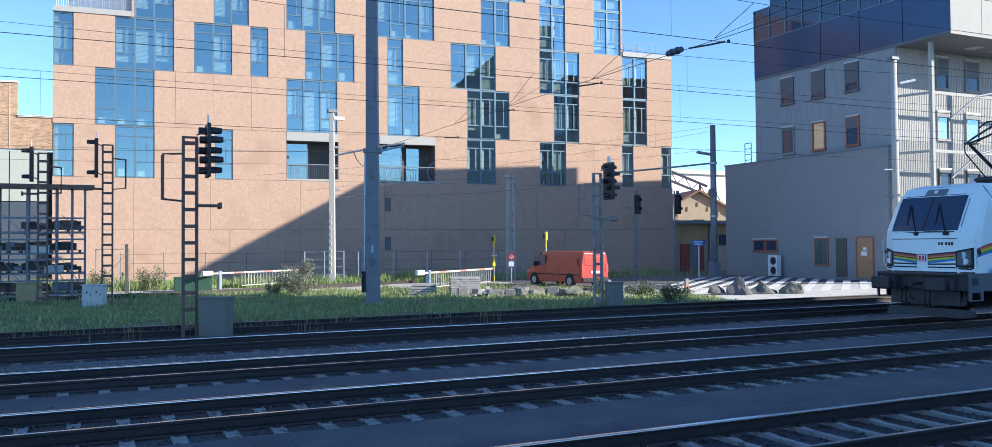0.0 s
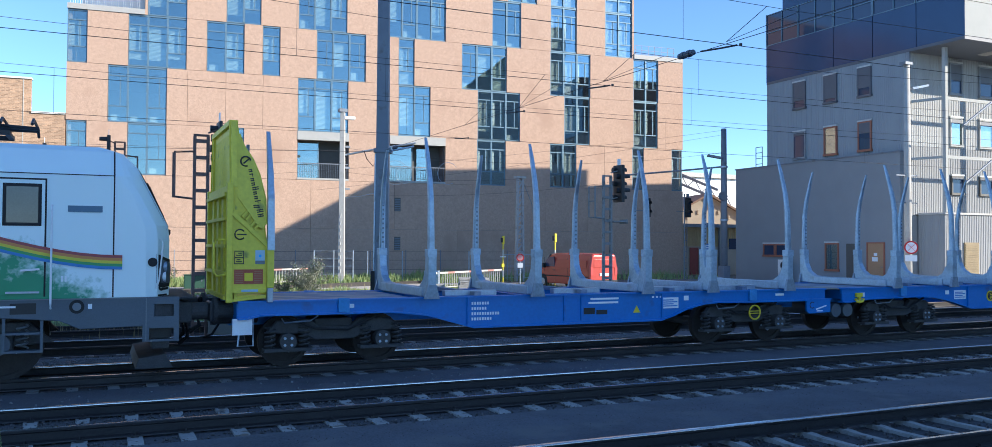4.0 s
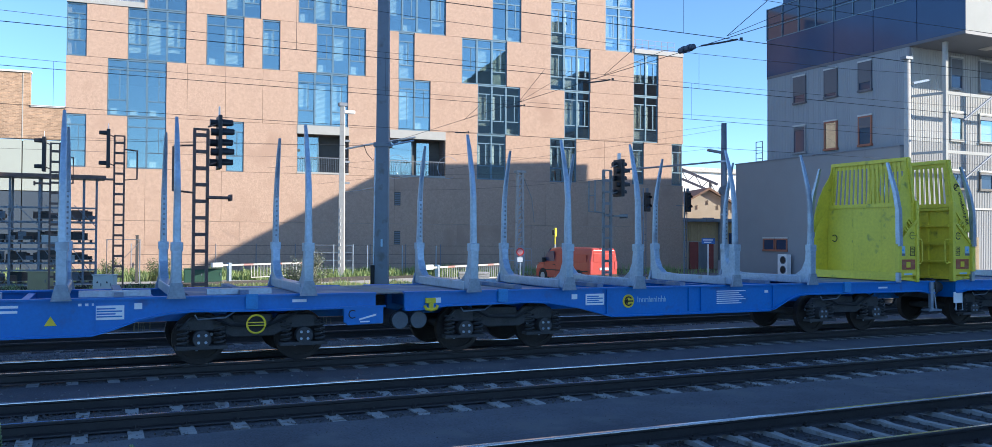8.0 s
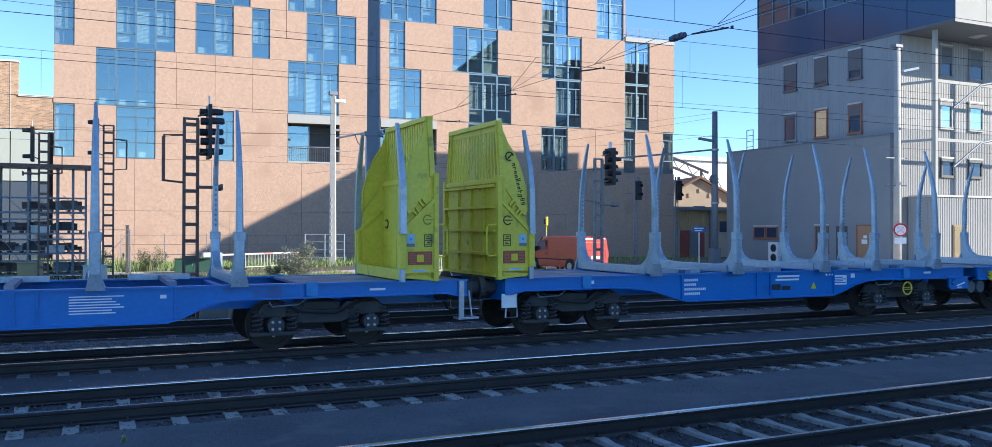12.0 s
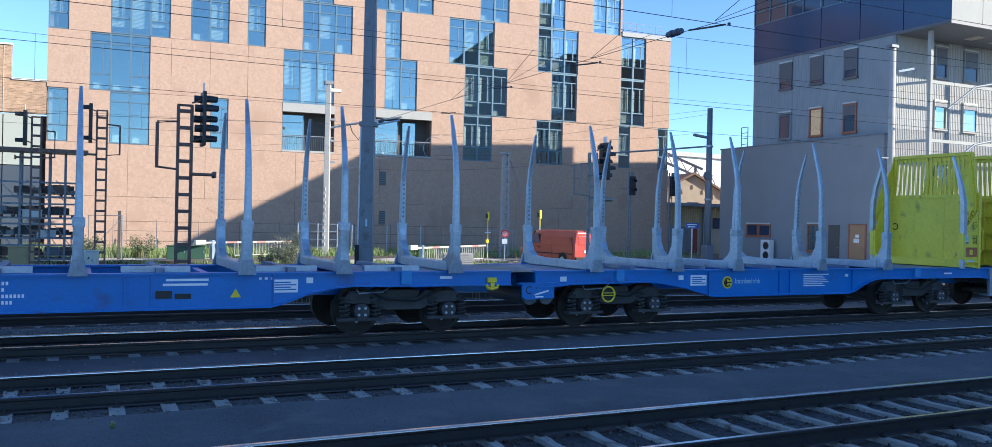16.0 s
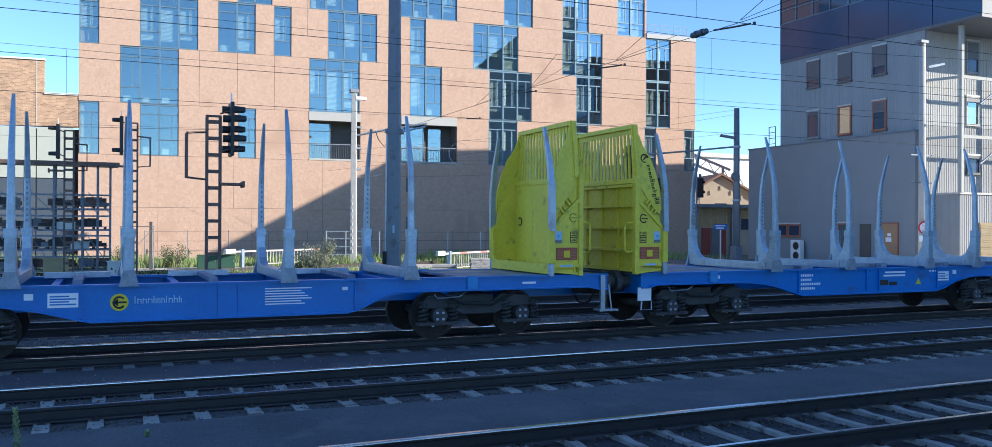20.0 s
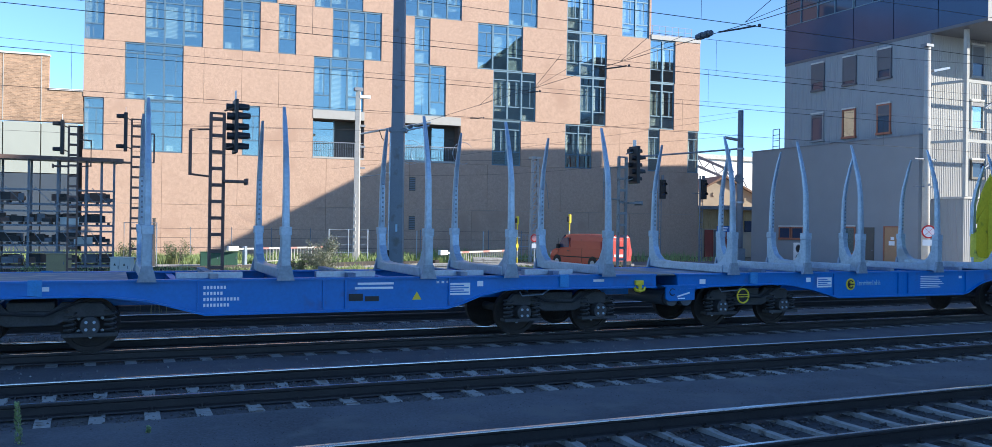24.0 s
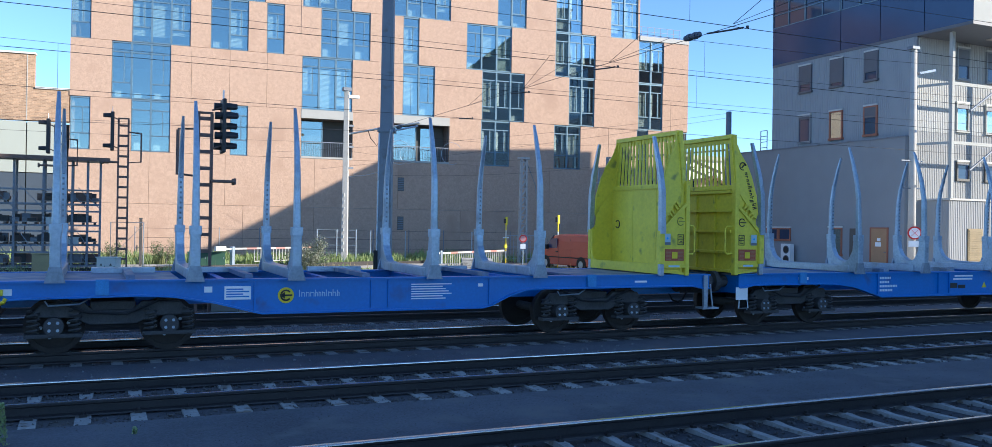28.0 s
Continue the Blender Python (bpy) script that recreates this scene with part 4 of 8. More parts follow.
PLAN_FACE = ((0.67, 0.0), (0.735, 1.03), (0.79, 1.12), (0.94, 1.41), (1.12, 1.475), (1.6, 1.5))
CAB_RINGS = ((1.33, PLAN_FACE), (2.26, PLAN_FACE),
             (2.5, ((0.725, 0.0), (0.76, 1.03), (0.81, 1.12), (0.97, 1.40), (1.15, 1.475), (1.6, 1.5))),
             (3.0, ((0.99, 0.0), (1.01, 1.035), (1.06, 1.12), (1.22, 1.385), (1.34, 1.47), (1.6, 1.5))),
             (3.29, ((1.145, 0.0), (1.16, 1.04), (1.21, 1.12), (1.36, 1.36), (1.45, 1.45), (1.6, 1.5))),
             (3.46, ((1.235, 0.0), (1.25, 1.04), (1.295, 1.11), (1.42, 1.27), (1.5, 1.33), (1.6, 1.375))),
             (3.70, ((1.45, 0.0), (1.47, 0.92), (1.49, 0.99), (1.54, 1.1), (1.57, 1.14), (1.6, 1.19))),
             (3.80, ((1.72, 0.0), (1.74, 0.7), (1.76, 0.78), (1.8, 0.86), (1.82, 0.9), (1.84, 0.94))))


def face_x(y, z):
    """Distance of the cab's skin from the buffers, at a height and a distance from the middle."""
    at = [np.interp(abs(y), [q for _, q in pl], [x for x, _ in pl]) for _, pl in CAB_RINGS]
    return float(np.interp(z, [h for h, _ in CAB_RINGS], at))


def wrap(bm, ys, low, high, off=0.008, rows=2):
    """A skin that follows the cab's front between two edges given as heights over the width."""
    grid = []
    for k in range(rows):
        grid.append([bm.verts.new((face_x(y, a + (c - a) * k / (rows - 1)) - off, y, a + (c - a) * k / (rows - 1))) for y, a, c in zip(ys, low, high)])
    for r, q in zip(grid, grid[1:]):
        for i in range(len(ys) - 1):
            bm.faces.new([r[i], r[i + 1], q[i + 1], q[i]])
    return bm


def cab_shell(parent, end):
    """One driver's cab. It is modelled at the front; at the back it is turned by half a turn."""
    M = pose(0, 0, 0) if end == 0 else pose(18.98, 0, 0, 0, 0, 180)
    paint = SPLASH if end == 0 else SPLASH_BACK
    rings = []
    for z, pl in CAB_RINGS:
        half = list(pl) + [(3.50, pl[-1][1])]
        rings.append([(x, -y, z) for x, y in half[::-1]] + [(x, y, z) for x, y in half[1:]])
    cab = part("cab", ring_loft(B(), rings), paint, parent, "white rounded driver's cab", m=M, bevel=0.012)
    lin = lambda a, b, k: list(np.linspace(a, b, k))
    part("windscreen_frame", wrap(B(), lin(-1.1, 1.1, 15), [2.44] * 15, [3.49] * 15, 0.006, 7), RUBBER, cab)
    ws = part("windscreen", wrap(B(), lin(-1.045, 1.045, 15), [2.49] * 15, [3.45] * 15, 0.016, 7), CAB_GLASS, cab, "blue tinted windscreen")
    part("sun_blind", wrap(B(), lin(-0.02, 0.02, 2), [2.49] * 2, [3.45] * 2, 0.018, 7), RUBBER, ws)
    part("brow", wrap(B(), lin(-0.34, 0.34, 7), [3.47] * 7, [3.72] * 7, 0.012, 4), LOCO_GREY, cab)
    part("top_lamp", disc(B(), (0, 0, 3.58), 0.05, "x", 1.28, 1.40, 16), PRINT_WHITE, cab)
    for s in (-0.72, 0.2):
        part("wiper", tube(B(), [(0.70, s, 2.42), (0.72, s + 0.05, 2.52), (0.93, s + 0.3, 2.95), (1.04, s + 0.42, 3.18)], 0.016, 6), RUBBER, ws)
        part("wiper_blade", tube(B(), [(0.80, s + 0.38, 2.66), (1.08, s + 0.46, 3.25)], 0.014, 6), RUBBER, ws)
        part("wiper_pivot", box(B(), 0.66, 0.76, s - 0.07, s + 0.07, 2.36, 2.46), RUBBER, cab, bevel=0.02)
    for s in (-1, 1):
        ys = [s * v for v in (0.99, 1.03, 1.12, 1.25, 1.36, 1.42)]
        lamp = part("headlight", wrap(B(), ys, (1.50, 1.49, 1.48, 1.47, 1.49, 1.56), (1.93, 1.94, 1.96, 1.99, 2.02, 2.03), 0.010), RUBBER, cab, "slanted headlight in a black surround")
        inner = [s * v for v in (1.03, 1.12, 1.22, 1.33)]
        part("lamp_glass", wrap(B(), inner, (1.55, 1.54, 1.54, 1.56), (1.89, 1.91, 1.93, 1.95), 0.016), LOCO_FRAME, lamp)
        for yy, z, r, mt in ((1.16, 1.82, 0.085, GALVANISED), (1.19, 1.65, 0.085, PRINT_WHITE)):
            part("lens", disc(B(), (0, s * yy, z), r, "x", face_x(s * yy, z) - 0.03, face_x(s * yy, z) + 0.08, 18), mt, lamp)
        ys = [s * v for v in lin(0.17, 0.985, 8)]
        up = lambda k, f: [1.845 + 0.075 * i / 7 - f for i in range(8)]
        part("stripe_frame", wrap(B(), ys, up(0, 0.035), up(0, 0.0), 0.008), RUBBER, cab)
        for k, (mt, h0, h1) in enumerate(zip((RAINBOW[0], RAINBOW[1], RUBBER, RAINBOW[2], RAINBOW[3], RAINBOW[4]), (0.035, 0.085, 0.115, 0.145, 0.185, 0.215), (0.085, 0.115, 0.145, 0.185, 0.215, 0.27))):
            lo = [v + 0.008 * i * (k / 12) for i, v in enumerate(up(0, h1))]
            hi = [v + 0.008 * i * (max(k - 1, 0) / 12) for i, v in enumerate(up(0, h0))]
            part("front_stripe", wrap(B(), ys, lo, hi, 0.007), mt, cab)
        part("stripe_frame", wrap(B(), ys, [1.545 + 0.002 * i for i in range(8)], [1.58 + 0.003 * i for i in range(8)], 0.008), RUBBER, cab)
        part("stripe_frame", wrap(B(), ys, [1.465] * 8, [1.50] * 8, 0.008), RUBBER, cab)
        cheek = [s * v for v in (0.99, 1.08, 1.2, 1.3, 1.38)]
        part("front_seam", wrap(B(), cheek, (1.44, 1.435, 1.43, 1.42, 1.45), (1.475, 1.475, 1.47, 1.465, 1.52), 0.007), RUBBER, cab)
        part("grab_rail", tube(B(), [(0.90, s * 1.43, 2.28), (0.86, s * 1.47, 2.22), (0.92, s * 1.49, 1.6), (0.96, s * 1.47, 1.46)], 0.014, 6), WHITE_PAINT, cab)
        part("side_lamp", disc(B(), (1.02, 0, 1.90), 0.075, "y", *sorted((s * 1.44, s * 1.475)), 14), RUBBER, cab)
    badge = part("badge", box(B(), 0.645, 0.675, -0.13, 0.13, 1.64, 1.84), SIGN_RED, cab)
    part("badge_face", box(B(), 0.641, 0.645, -0.11, 0.11, 1.66, 1.82), PRINT_WHITE, badge)
    part("badge_mark", box(box(B(), 0.637, 0.641, -0.085, -0.015, 1.68, 1.80), 0.637, 0.641, 0.015, 0.085, 1.68, 1.80), SIGN_RED, badge)
    bm = B()
    for k in range(6):
        y0 = -0.92 + k * 0.085 + (0.04 if k > 2 else 0)
        box(bm, 0.70, 0.73, y0, y0 + 0.05, 2.09, 2.17)
    part("number_bar", bm, PRINT_BLACK, cab)
    part("front_seam", wrap(B(), lin(-1.03, 1.03, 9), [2.255] * 9, [2.275] * 9, 0.006), RUBBER, cab)
    part("front_seam", wrap(B(), lin(-1.4, 1.4, 15), [1.335] * 15, [1.365] * 15, 0.006), RUBBER, cab)
    # side door, window, rails on both sides
    for s in (-1, 1):
        y = s * 1.5
        out = lambda a, b: sorted((y + s * a, y + s * b))
        door = part("door", box(B(), 2.60, 3.24, *out(0, 0.008), 1.4, 3.19), paint, cab, "narrow cab door with a grey window", bevel=0.004)
        bm = B()
        for a, b, c, d in ((2.575, 2.60, 1.37, 3.215), (3.24, 3.265, 1.37, 3.215), (2.60, 3.24, 3.19, 3.215)):
            box(bm, a, b, *out(-0.02, 0.010), c, d)
        part("door_seal", bm, RUBBER, door)
        part("window_seal", box(B(), 2.645, 3.18, *out(0.008, 0.016), 2.47, 3.13), RUBBER, door, bevel=0.006)
        part("window", box(B(), 2.695, 3.13, *out(0.016, 0.022), 2.52, 3.08), DOOR_GLASS, door)
        part("door_handle", bar(B(), (2.66, y + s * 0.04, 1.80), (2.92, y + s * 0.04, 1.78), 0.025, 0.03), PRINT_WHITE, door)
        part("door_handle", bar(B(), (2.66, y + s * 0.03, 1.44), (3.12, y + s * 0.03, 1.44), 0.025, 0.03), GALVANISED, door)
        for x in (2.50, 3.35):
            part("handrail", tube(B(), [(x, y + s * 0.02, 1.18), (x, y + s * 0.08, 1.26), (x, y + s * 0.08, 2.72), (x, y + s * 0.02, 2.80)], 0.018, 6), PRINT_WHITE, cab)
        part("lamp_round", disc(B(), (3.6, 0, 2.92), 0.075, "y", *out(0, 0.03), 14), LOCO_GREY, cab)
        part("lamp_hood", disc(B(), (3.6, 0, 3.04), 0.06, "y", *out(0, 0.03), 14), RUBBER, cab)
        part("seam", box(B(), 1.6, 1.622, *out(-0.003, 0.004), 1.34, 3.29), RUBBER, cab)
        part("seam", bar(B(), (1.611, s * 1.502, 3.29), (1.611, s * 1.193, 3.705), 0.024, 0.012), RUBBER, cab)
        part("seam", box(B(), 1.62, 3.50, *out(-0.02, 0.004), 3.285, 3.30), RUBBER, cab)
        part("seam", box(B(), 3.485, 3.50, *out(-0.02, 0.006), 1.34, 3.29), LOCO_GREY, cab)
        part("number_bar", box(box(B(), 2.28, 2.31, *out(0, 0.004), 1.60, 1.69), 2.33, 2.36, *out(0, 0.004), 1.60, 1.69), PRINT_WHITE, cab)
    return cab


for end in (0, 1):
    cab_shell(loco, end)


def ribbon(parent, xs, zs, thick, y=-1.5, name="stripe"):
    """Five coloured bands side by side along a curve on the side wall."""
    for k, mt in enumerate(RAINBOW):
        bm = B()
        lo, hi = [], []
        for x, z, th in zip(xs, zs, thick):
            d = th / 5
            hi.append(bm.verts.new((x, min(y - 0.004, -1.5) if x > 1.6 else -np.interp(x, (0.94, 1.12, 1.6), (1.41, 1.475, 1.5)) - 0.014, z + th / 2 - k * d)))
            lo.append(bm.verts.new((x, min(y - 0.004, -1.5) if x > 1.6 else -np.interp(x, (0.94, 1.12, 1.6), (1.41, 1.475, 1.5)) - 0.014, z + th / 2 - (k + 1) * d)))
        for i in range(len(xs) - 1):
            bm.faces.new([lo[i], lo[i + 1], hi[i + 1], hi[i]])
        part(name, bm, mt, parent)


ribbon(loco, (0.95, 1.15, 1.35, 1.6, 2.0, 2.45, 3.0, 3.67, 4.35), (1.86, 1.94, 1.99, 2.04, 2.09, 2.125, 2.13, 2.12, 2.12), (0.24, 0.25, 0.26, 0.26, 0.25, 0.24, 0.24, 0.24, 0.24), y=-1.515)
xs = np.linspace(13.5, 17.5, 14)
ribbon(loco, xs, 2.26 + 0.36 * np.cos((xs - 13.5) / 4.0 * math.pi) ** 1, np.full(14, 0.23), y=-1.515)

INKS = {nm: mat("ink_" + nm, tuple(min(0.85, v * 1.5) for v in c), 0.35, var=0.06, scale=1.5, bump=0) for nm, c in dict(maroon=(0.30, 0.04, 0.12), magenta=(0.34, 0.02, 0.13), brown=(0.36, 0.07, 0.055), orange=(0.58, 0.23, 0.06), lime=(0.55, 0.55, 0.05), yellow=(0.55, 0.58, 0.04),
        green=(0.10, 0.36, 0.11), grass=(0.06, 0.33, 0.08), fir=(0.03, 0.24, 0.12), blue=(0.012, 0.26, 0.56), azure=(0.006, 0.27, 0.62), slate=(0.05, 0.11, 0.17)).items()}


def fitted(name, words, x0, x1, z0, z1, ink, parent, y=-1.512, slant=0.109, bold=0.0, shear=0.0, lean=True):
    """Lettering stretched to a box on the side wall, its foot rising by slant."""
    pieces, cursor = [], 0.0
    # letter by letter where the font lacks a sound en, which is drawn as three bars
    for ch in (words if "\u043d" in words else [words]):
        if ch == "\u043d":
            glyph = [[(a, c), (b, c), (b, d), (a, d)] for a, b, c, d in ((0, 0.08, 0, 0.54), (0.35, 0.43, 0, 0.54), (0.08, 0.35, 0.24, 0.315))]
        else:
            tmp = lettering(name, ch, 1.0, ink, None, pose(0, 0, 0), bold, shear, 0.0)
            glyph = [[tuple(tmp.data.vertices[i].co[:2]) for i in q.vertices] for q in tmp.data.polygons]
            bpy.data.objects.remove(tmp)
        lo = min(c[0] for q in glyph for c in q)
        pieces += [[(c[0] - lo + cursor, c[1]) for c in q] for q in glyph]
        cursor += max(c[0] for q in glyph for c in q) - lo + 0.11
    co = np.array([c for q in pieces for c in q])
    lo, hi = co.min(0), co.max(0)
    verts, faces = [], []
    for k, q in enumerate(pieces):
        faces.append(range(len(verts), len(verts) + len(q)))
        for c in q:
            u = (c[0] - lo[0]) / (hi[0] - lo[0]) * (x1 - x0)
            w = (c[1] - lo[1]) / (hi[1] - lo[1]) * (z1 - z0)
            verts.append((x0 + u, y - (k % 40) * 0.00004, z0 + w + slant * u))
    me = bpy.data.meshes.new(name)
    me.from_pydata(verts, [], faces)
    return part(name, me, ink, parent)


LETTERS = (("E", 3.68, 4.43, 1.58, 2.68, "maroon"), ("i", 4.56, 4.88, 1.66, 2.86, "magenta"), ("n", 5.1, 5.88, 1.70, 2.58, "brown"), ("z", 5.98, 6.68, 1.78, 2.64, "orange"), ("i", 6.78, 7.06, 1.87, 2.98, "lime"),
           ("g", 7.16, 8.0, 1.50, 2.76, "yellow"), ("a", 8.08, 8.84, 1.99, 2.84, "green"), ("n", 8.93, 9.68, 2.05, 2.90, "grass"), ("d", 9.74, 10.5, 2.12, 3.17, "fir"), ("e", 10.58, 11.4, 2.24, 3.08, "blue"), ("r", 11.52, 12.08, 2.38, 3.14, "azure"), ("s", 12.16, 12.9, 2.44, 3.2, "azure"))
for ch, x0, x1, z0, z1, ink in LETTERS:
    fitted("letter_edge", ch, x0 - 0.03, x1 + 0.03, z0 - 0.03, z1 + 0.03, PRINT_WHITE, loco, y=-1.503, bold=0.012 if ch == "e" else 0.035, slant=0.1)
    fitted("letter", ch, x0, x1, z0, z1, INKS[ink], loco, y=-1.51, bold=0.008 if ch == "e" else 0.026, slant=0.1)
part("full_stop", disc(B(), (13.22, 0, 2.70), 0.21, "y", -1.512, -1.5, 24), INKS["azure"], loco)
fitted("lettering", "I am", 5.42, 6.25, 2.74, 3.05, INKS["slate"], loco, bold=0.03, shear=0.25)
WORDS = (("versatile", 8.36, 9.08, 1.70, 1.85, 0.02), ("\u0440\u0430\u0437\u043d\u043e\u0441\u0442\u043e\u0440\u043e\u043d\u043d\u0438\u0439", 9.25, 11.14, 1.80, 2.00, 0), ("diverse", 11.33, 12.4, 1.90, 2.15, 0.03), ("r\u00f3\u017cnorodni", 8.84, 9.78, 1.48, 1.68, 0.015), ("veelzijdig", 9.96, 10.98, 1.49, 1.74, 0),
         ("diversifi\u00e9", 11.07, 11.9, 1.50, 1.68, 0), ("vers\u00e1til", 12.0, 13.0, 1.66, 1.92, 0.03), ("rozmanity", 13.16, 14.2, 1.76, 1.98, 0), ("mangfoldig", 12.28, 13.3, 1.45, 1.66, 0), ("v\u00e1ltozatos", 13.41, 14.48, 1.54, 1.76, 0.025))
for w, x0, x1, z0, z1, bold in WORDS:
    fitted("lettering", w, x0, x1, z0, z1, PRINT_WHITE, loco, y=-1.522, bold=bold, slant=0.085, shear=0.25 if w[0] in "rm" and bold == 0 else 0.0)
# small plates, unreadable markings and maker's plates as plain bars
rng = random.Random(21)
for x, z, w, h, mt in ((16.7, 2.7, 0.5, 0.1, INKS["slate"]), (6.1, 1.16, 1.0, 0.13, PRINT_WHITE), (7.98, 1.2, 0.5, 0.08, PRINT_WHITE), (8.78, 1.2, 1.3, 0.08, PRINT_WHITE), (10.42, 1.2, 0.42, 0.07, PRINT_WHITE), (2.02, 0.97, 0.32, 0.13, PRINT_WHITE), (1.68, 0.93, 0.2, 0.035, PRINT_WHITE), (1.72, 1.0, 0.12, 0.05, PRINT_WHITE), (1.78, 1.17, 0.05, 0.08, PRINT_WHITE), (2.3, 1.1, 0.05, 0.08, PRINT_WHITE), (3.42, 1.12, 0.05, 0.05, PRINT_WHITE), (4.15, 1.14, 0.07, 0.05, PRINT_WHITE),
                          (4.6, 1.13, 0.35, 0.03, PRINT_WHITE), (5.3, 1.15, 0.3, 0.03, PRINT_WHITE), (12.0, 1.18, 0.5, 0.04, PRINT_WHITE), (13.1, 1.2, 1.0, 0.04, YELLOW_BRIGHT), (14.9, 1.1, 0.35, 0.2, PRINT_WHITE), (15.7, 1.2, 0.3, 0.03, PRINT_WHITE)):
    inner = h > 0.12 and mt is not SIGN_RED
    bm = B()
    if w > 0.45 and h < 0.12 and mt is PRINT_WHITE:
        x1 = x
        while x1 < x + w - 0.02:
            k = rng.uniform(0.03, 0.07)
            box(bm, x1, x1 + k, -1.516, -1.5 if z > 1.33 else -1.47, z, z + h)
            x1 += k + 0.022
    elif inner:
        for a, b, c, d in ((x, x + w, z, z + 0.015), (x, x + w, z + h - 0.015, z + h), (x, x + 0.015, z, z + h), (x + w - 0.015, x + w, z, z + h), (x + 0.08, x + 0.14, z + 0.03, z + h - 0.03), (x + 0.3, x + w * 0.7, z + 0.05, z + 0.07)):
            box(bm, a, b, -1.478, -1.47, c, d)
    else:
        box(bm, x, x + w, -1.516 if z > 1.33 else -1.478, -1.5 if z > 1.33 else -1.47, z, z + h)
    part("marking", bm, mt, loco)
for x0 in (1.91,):
    sign = part("logo_plate", box(B(), x0, x0 + 0.38, -1.508, -1.5, 2.75, 3.01), SIGN_RED, loco, bevel=0.0)
    part("logo_field", box(B(), x0 + 0.03, x0 + 0.35, -1.511, -1.508, 2.78, 2.98), PRINT_WHITE, sign)
    for a, b in ((0.07, 0.175), (0.205, 0.31)):
        part("logo_mark", box(B(), x0 + a, x0 + b, -1.514, -1.511, 2.81, 2.95), SIGN_RED, sign)
for x in (2.04, 7.37, 11.6, 16.85):
    cap = part("filler_cap", disc(B(), (x, 0, 1.2), 0.11, "y", -1.49, -1.47, 18), RUBBER, loco)
    part("cap_plate", disc(B(), (x, 0, 1.2), 0.065, "y", -1.496, -1.49, 14), LOCO_GREY, cap)
    part("cap_label", box(B(), x + 0.16, x + 0.22, -1.476, -1.47, 1.16, 1.24), PRINT_WHITE, cap)
for x in (8.0, 10.95):
    part("jack_point", disc(B(), (x + 0.1, 0, 1.18), 0.085, "y", -1.485, -1.47, 16), BLACK_PAINT, loco)
part("warning_triangle", prism(B(), [(3.36, 3.33), (3.56, 3.33), (3.46, 3.5)], "y", -1.46, -1.43), YELLOW_BRIGHT, loco)

# buffers, coupling, steps, ploughs
for end in (0, 1):
    M = pose(0, 0, 0) if end == 0 else pose(18.98, 0, 0, 0, 0, 180)
    head = part("buffer_beam", prism(B(), [(0.60, -1.1), (0.66, -1.38), (0.98, -1.44), (0.98, 1.44), (0.66, 1.38), (0.60, 1.1)], "z", 0.86, 1.33), BOGIE, loco, "grimy dark buffer beam", m=M, bevel=0.02)
    part("step_plate", prism(B(), [(0.34, -1.2), (0.34, 1.2), (0.62, 1.3), (0.62, -1.3)], "z", 1.285, 1.32), BOGIE, head)
    for s in (-0.875, 0.875):
        bf = part("buffer", disc(B(), (0, s, 1.04), 0.15, "x", 0.08, 0.62, 16), BOGIE, loco, m=M)
        part("buffer_head", box(B(), 0.0, 0.09, s - 0.30, s + 0.30, 0.86, 1.21), BLACK_PAINT, bf, bevel=0.07)
        part("buffer_housing", box(B(), 0.36, 0.62, s - 0.21, s + 0.21, 0.86, 1.22), BOGIE, bf, bevel=0.03)
    part("coupling_hook", tube(B(), [(0.62, 0, 1.04), (0.2, 0, 1.02), (0.12, 0, 0.72), (0.3, 0, 0.6)], 0.045, 8), BOGIE, head)
    for y in (-0.45, -0.3, 0.3, 0.45):
        part("air_hose", tube(B(), [(0.62, y, 0.95), (0.40, y, 0.85), (0.36, y, 0.55), (0.5, y * 0.8, 0.42)], 0.028, 6), RUBBER, head)
    part("under_beam", box(B(), 0.72, 1.0, -1.1, 1.1, 0.44, 0.86), BOGIE, loco, m=M, bevel=0.02)
    part("plough", prism(B(), [(0.66, 0.13), (1.25, 0.13), (1.2, 0.30), (0.78, 0.36)], "y", -1.2, 1.2), BOGIE, loco, "grimy rail guard", m=M)
    for s in (-1, 1):
        # side panel with two foot openings
        bm = B()
        ya, yb = sorted((s * 1.475, s * 1.435))
        for x0, x1, z0, z1 in ((0.60, 0.68, 0.60, 1.33), (1.06, 1.16, 0.60, 1.33), (0.68, 1.06, 1.21, 1.33), (0.68, 1.06, 0.82, 1.01), (0.68, 1.06, 0.60, 0.635)):
            box(bm, x0, x1, ya, yb, z0, z1)
        part("shunter_step", bm, LOCO_FRAME, loco, m=M)
        part("step_back", box(B(), 0.7, 1.04, *sorted((s * 1.2, s * 1.24)), 0.64, 1.2), BLACK_PAINT, loco, m=M)
        part("rivet_row", box(B(), 1.10, 1.115, *sorted((s * 1.475, s * 1.48)), 0.62, 1.32), LOCO_GREY, loco, m=M)
        bm = B()
        for x in (2.6, 3.12):
            box(bm, x, x + 0.04, *sorted((s * 1.46, s * 1.4)), 0.5, 1.05)
        for z in (0.5, 0.78):
            box(bm, 2.6, 3.16, *sorted((s * 1.47, s * 1.3)), z, z + 0.035)
        part("cab_steps", bm, LOCO_FRAME, loco, m=M)
        part("step_recess", box(B(), 2.7, 3.06, *sorted((s * 1.476, s * 1.4)), 1.1, 1.27), BLACK_PAINT, loco, m=M)


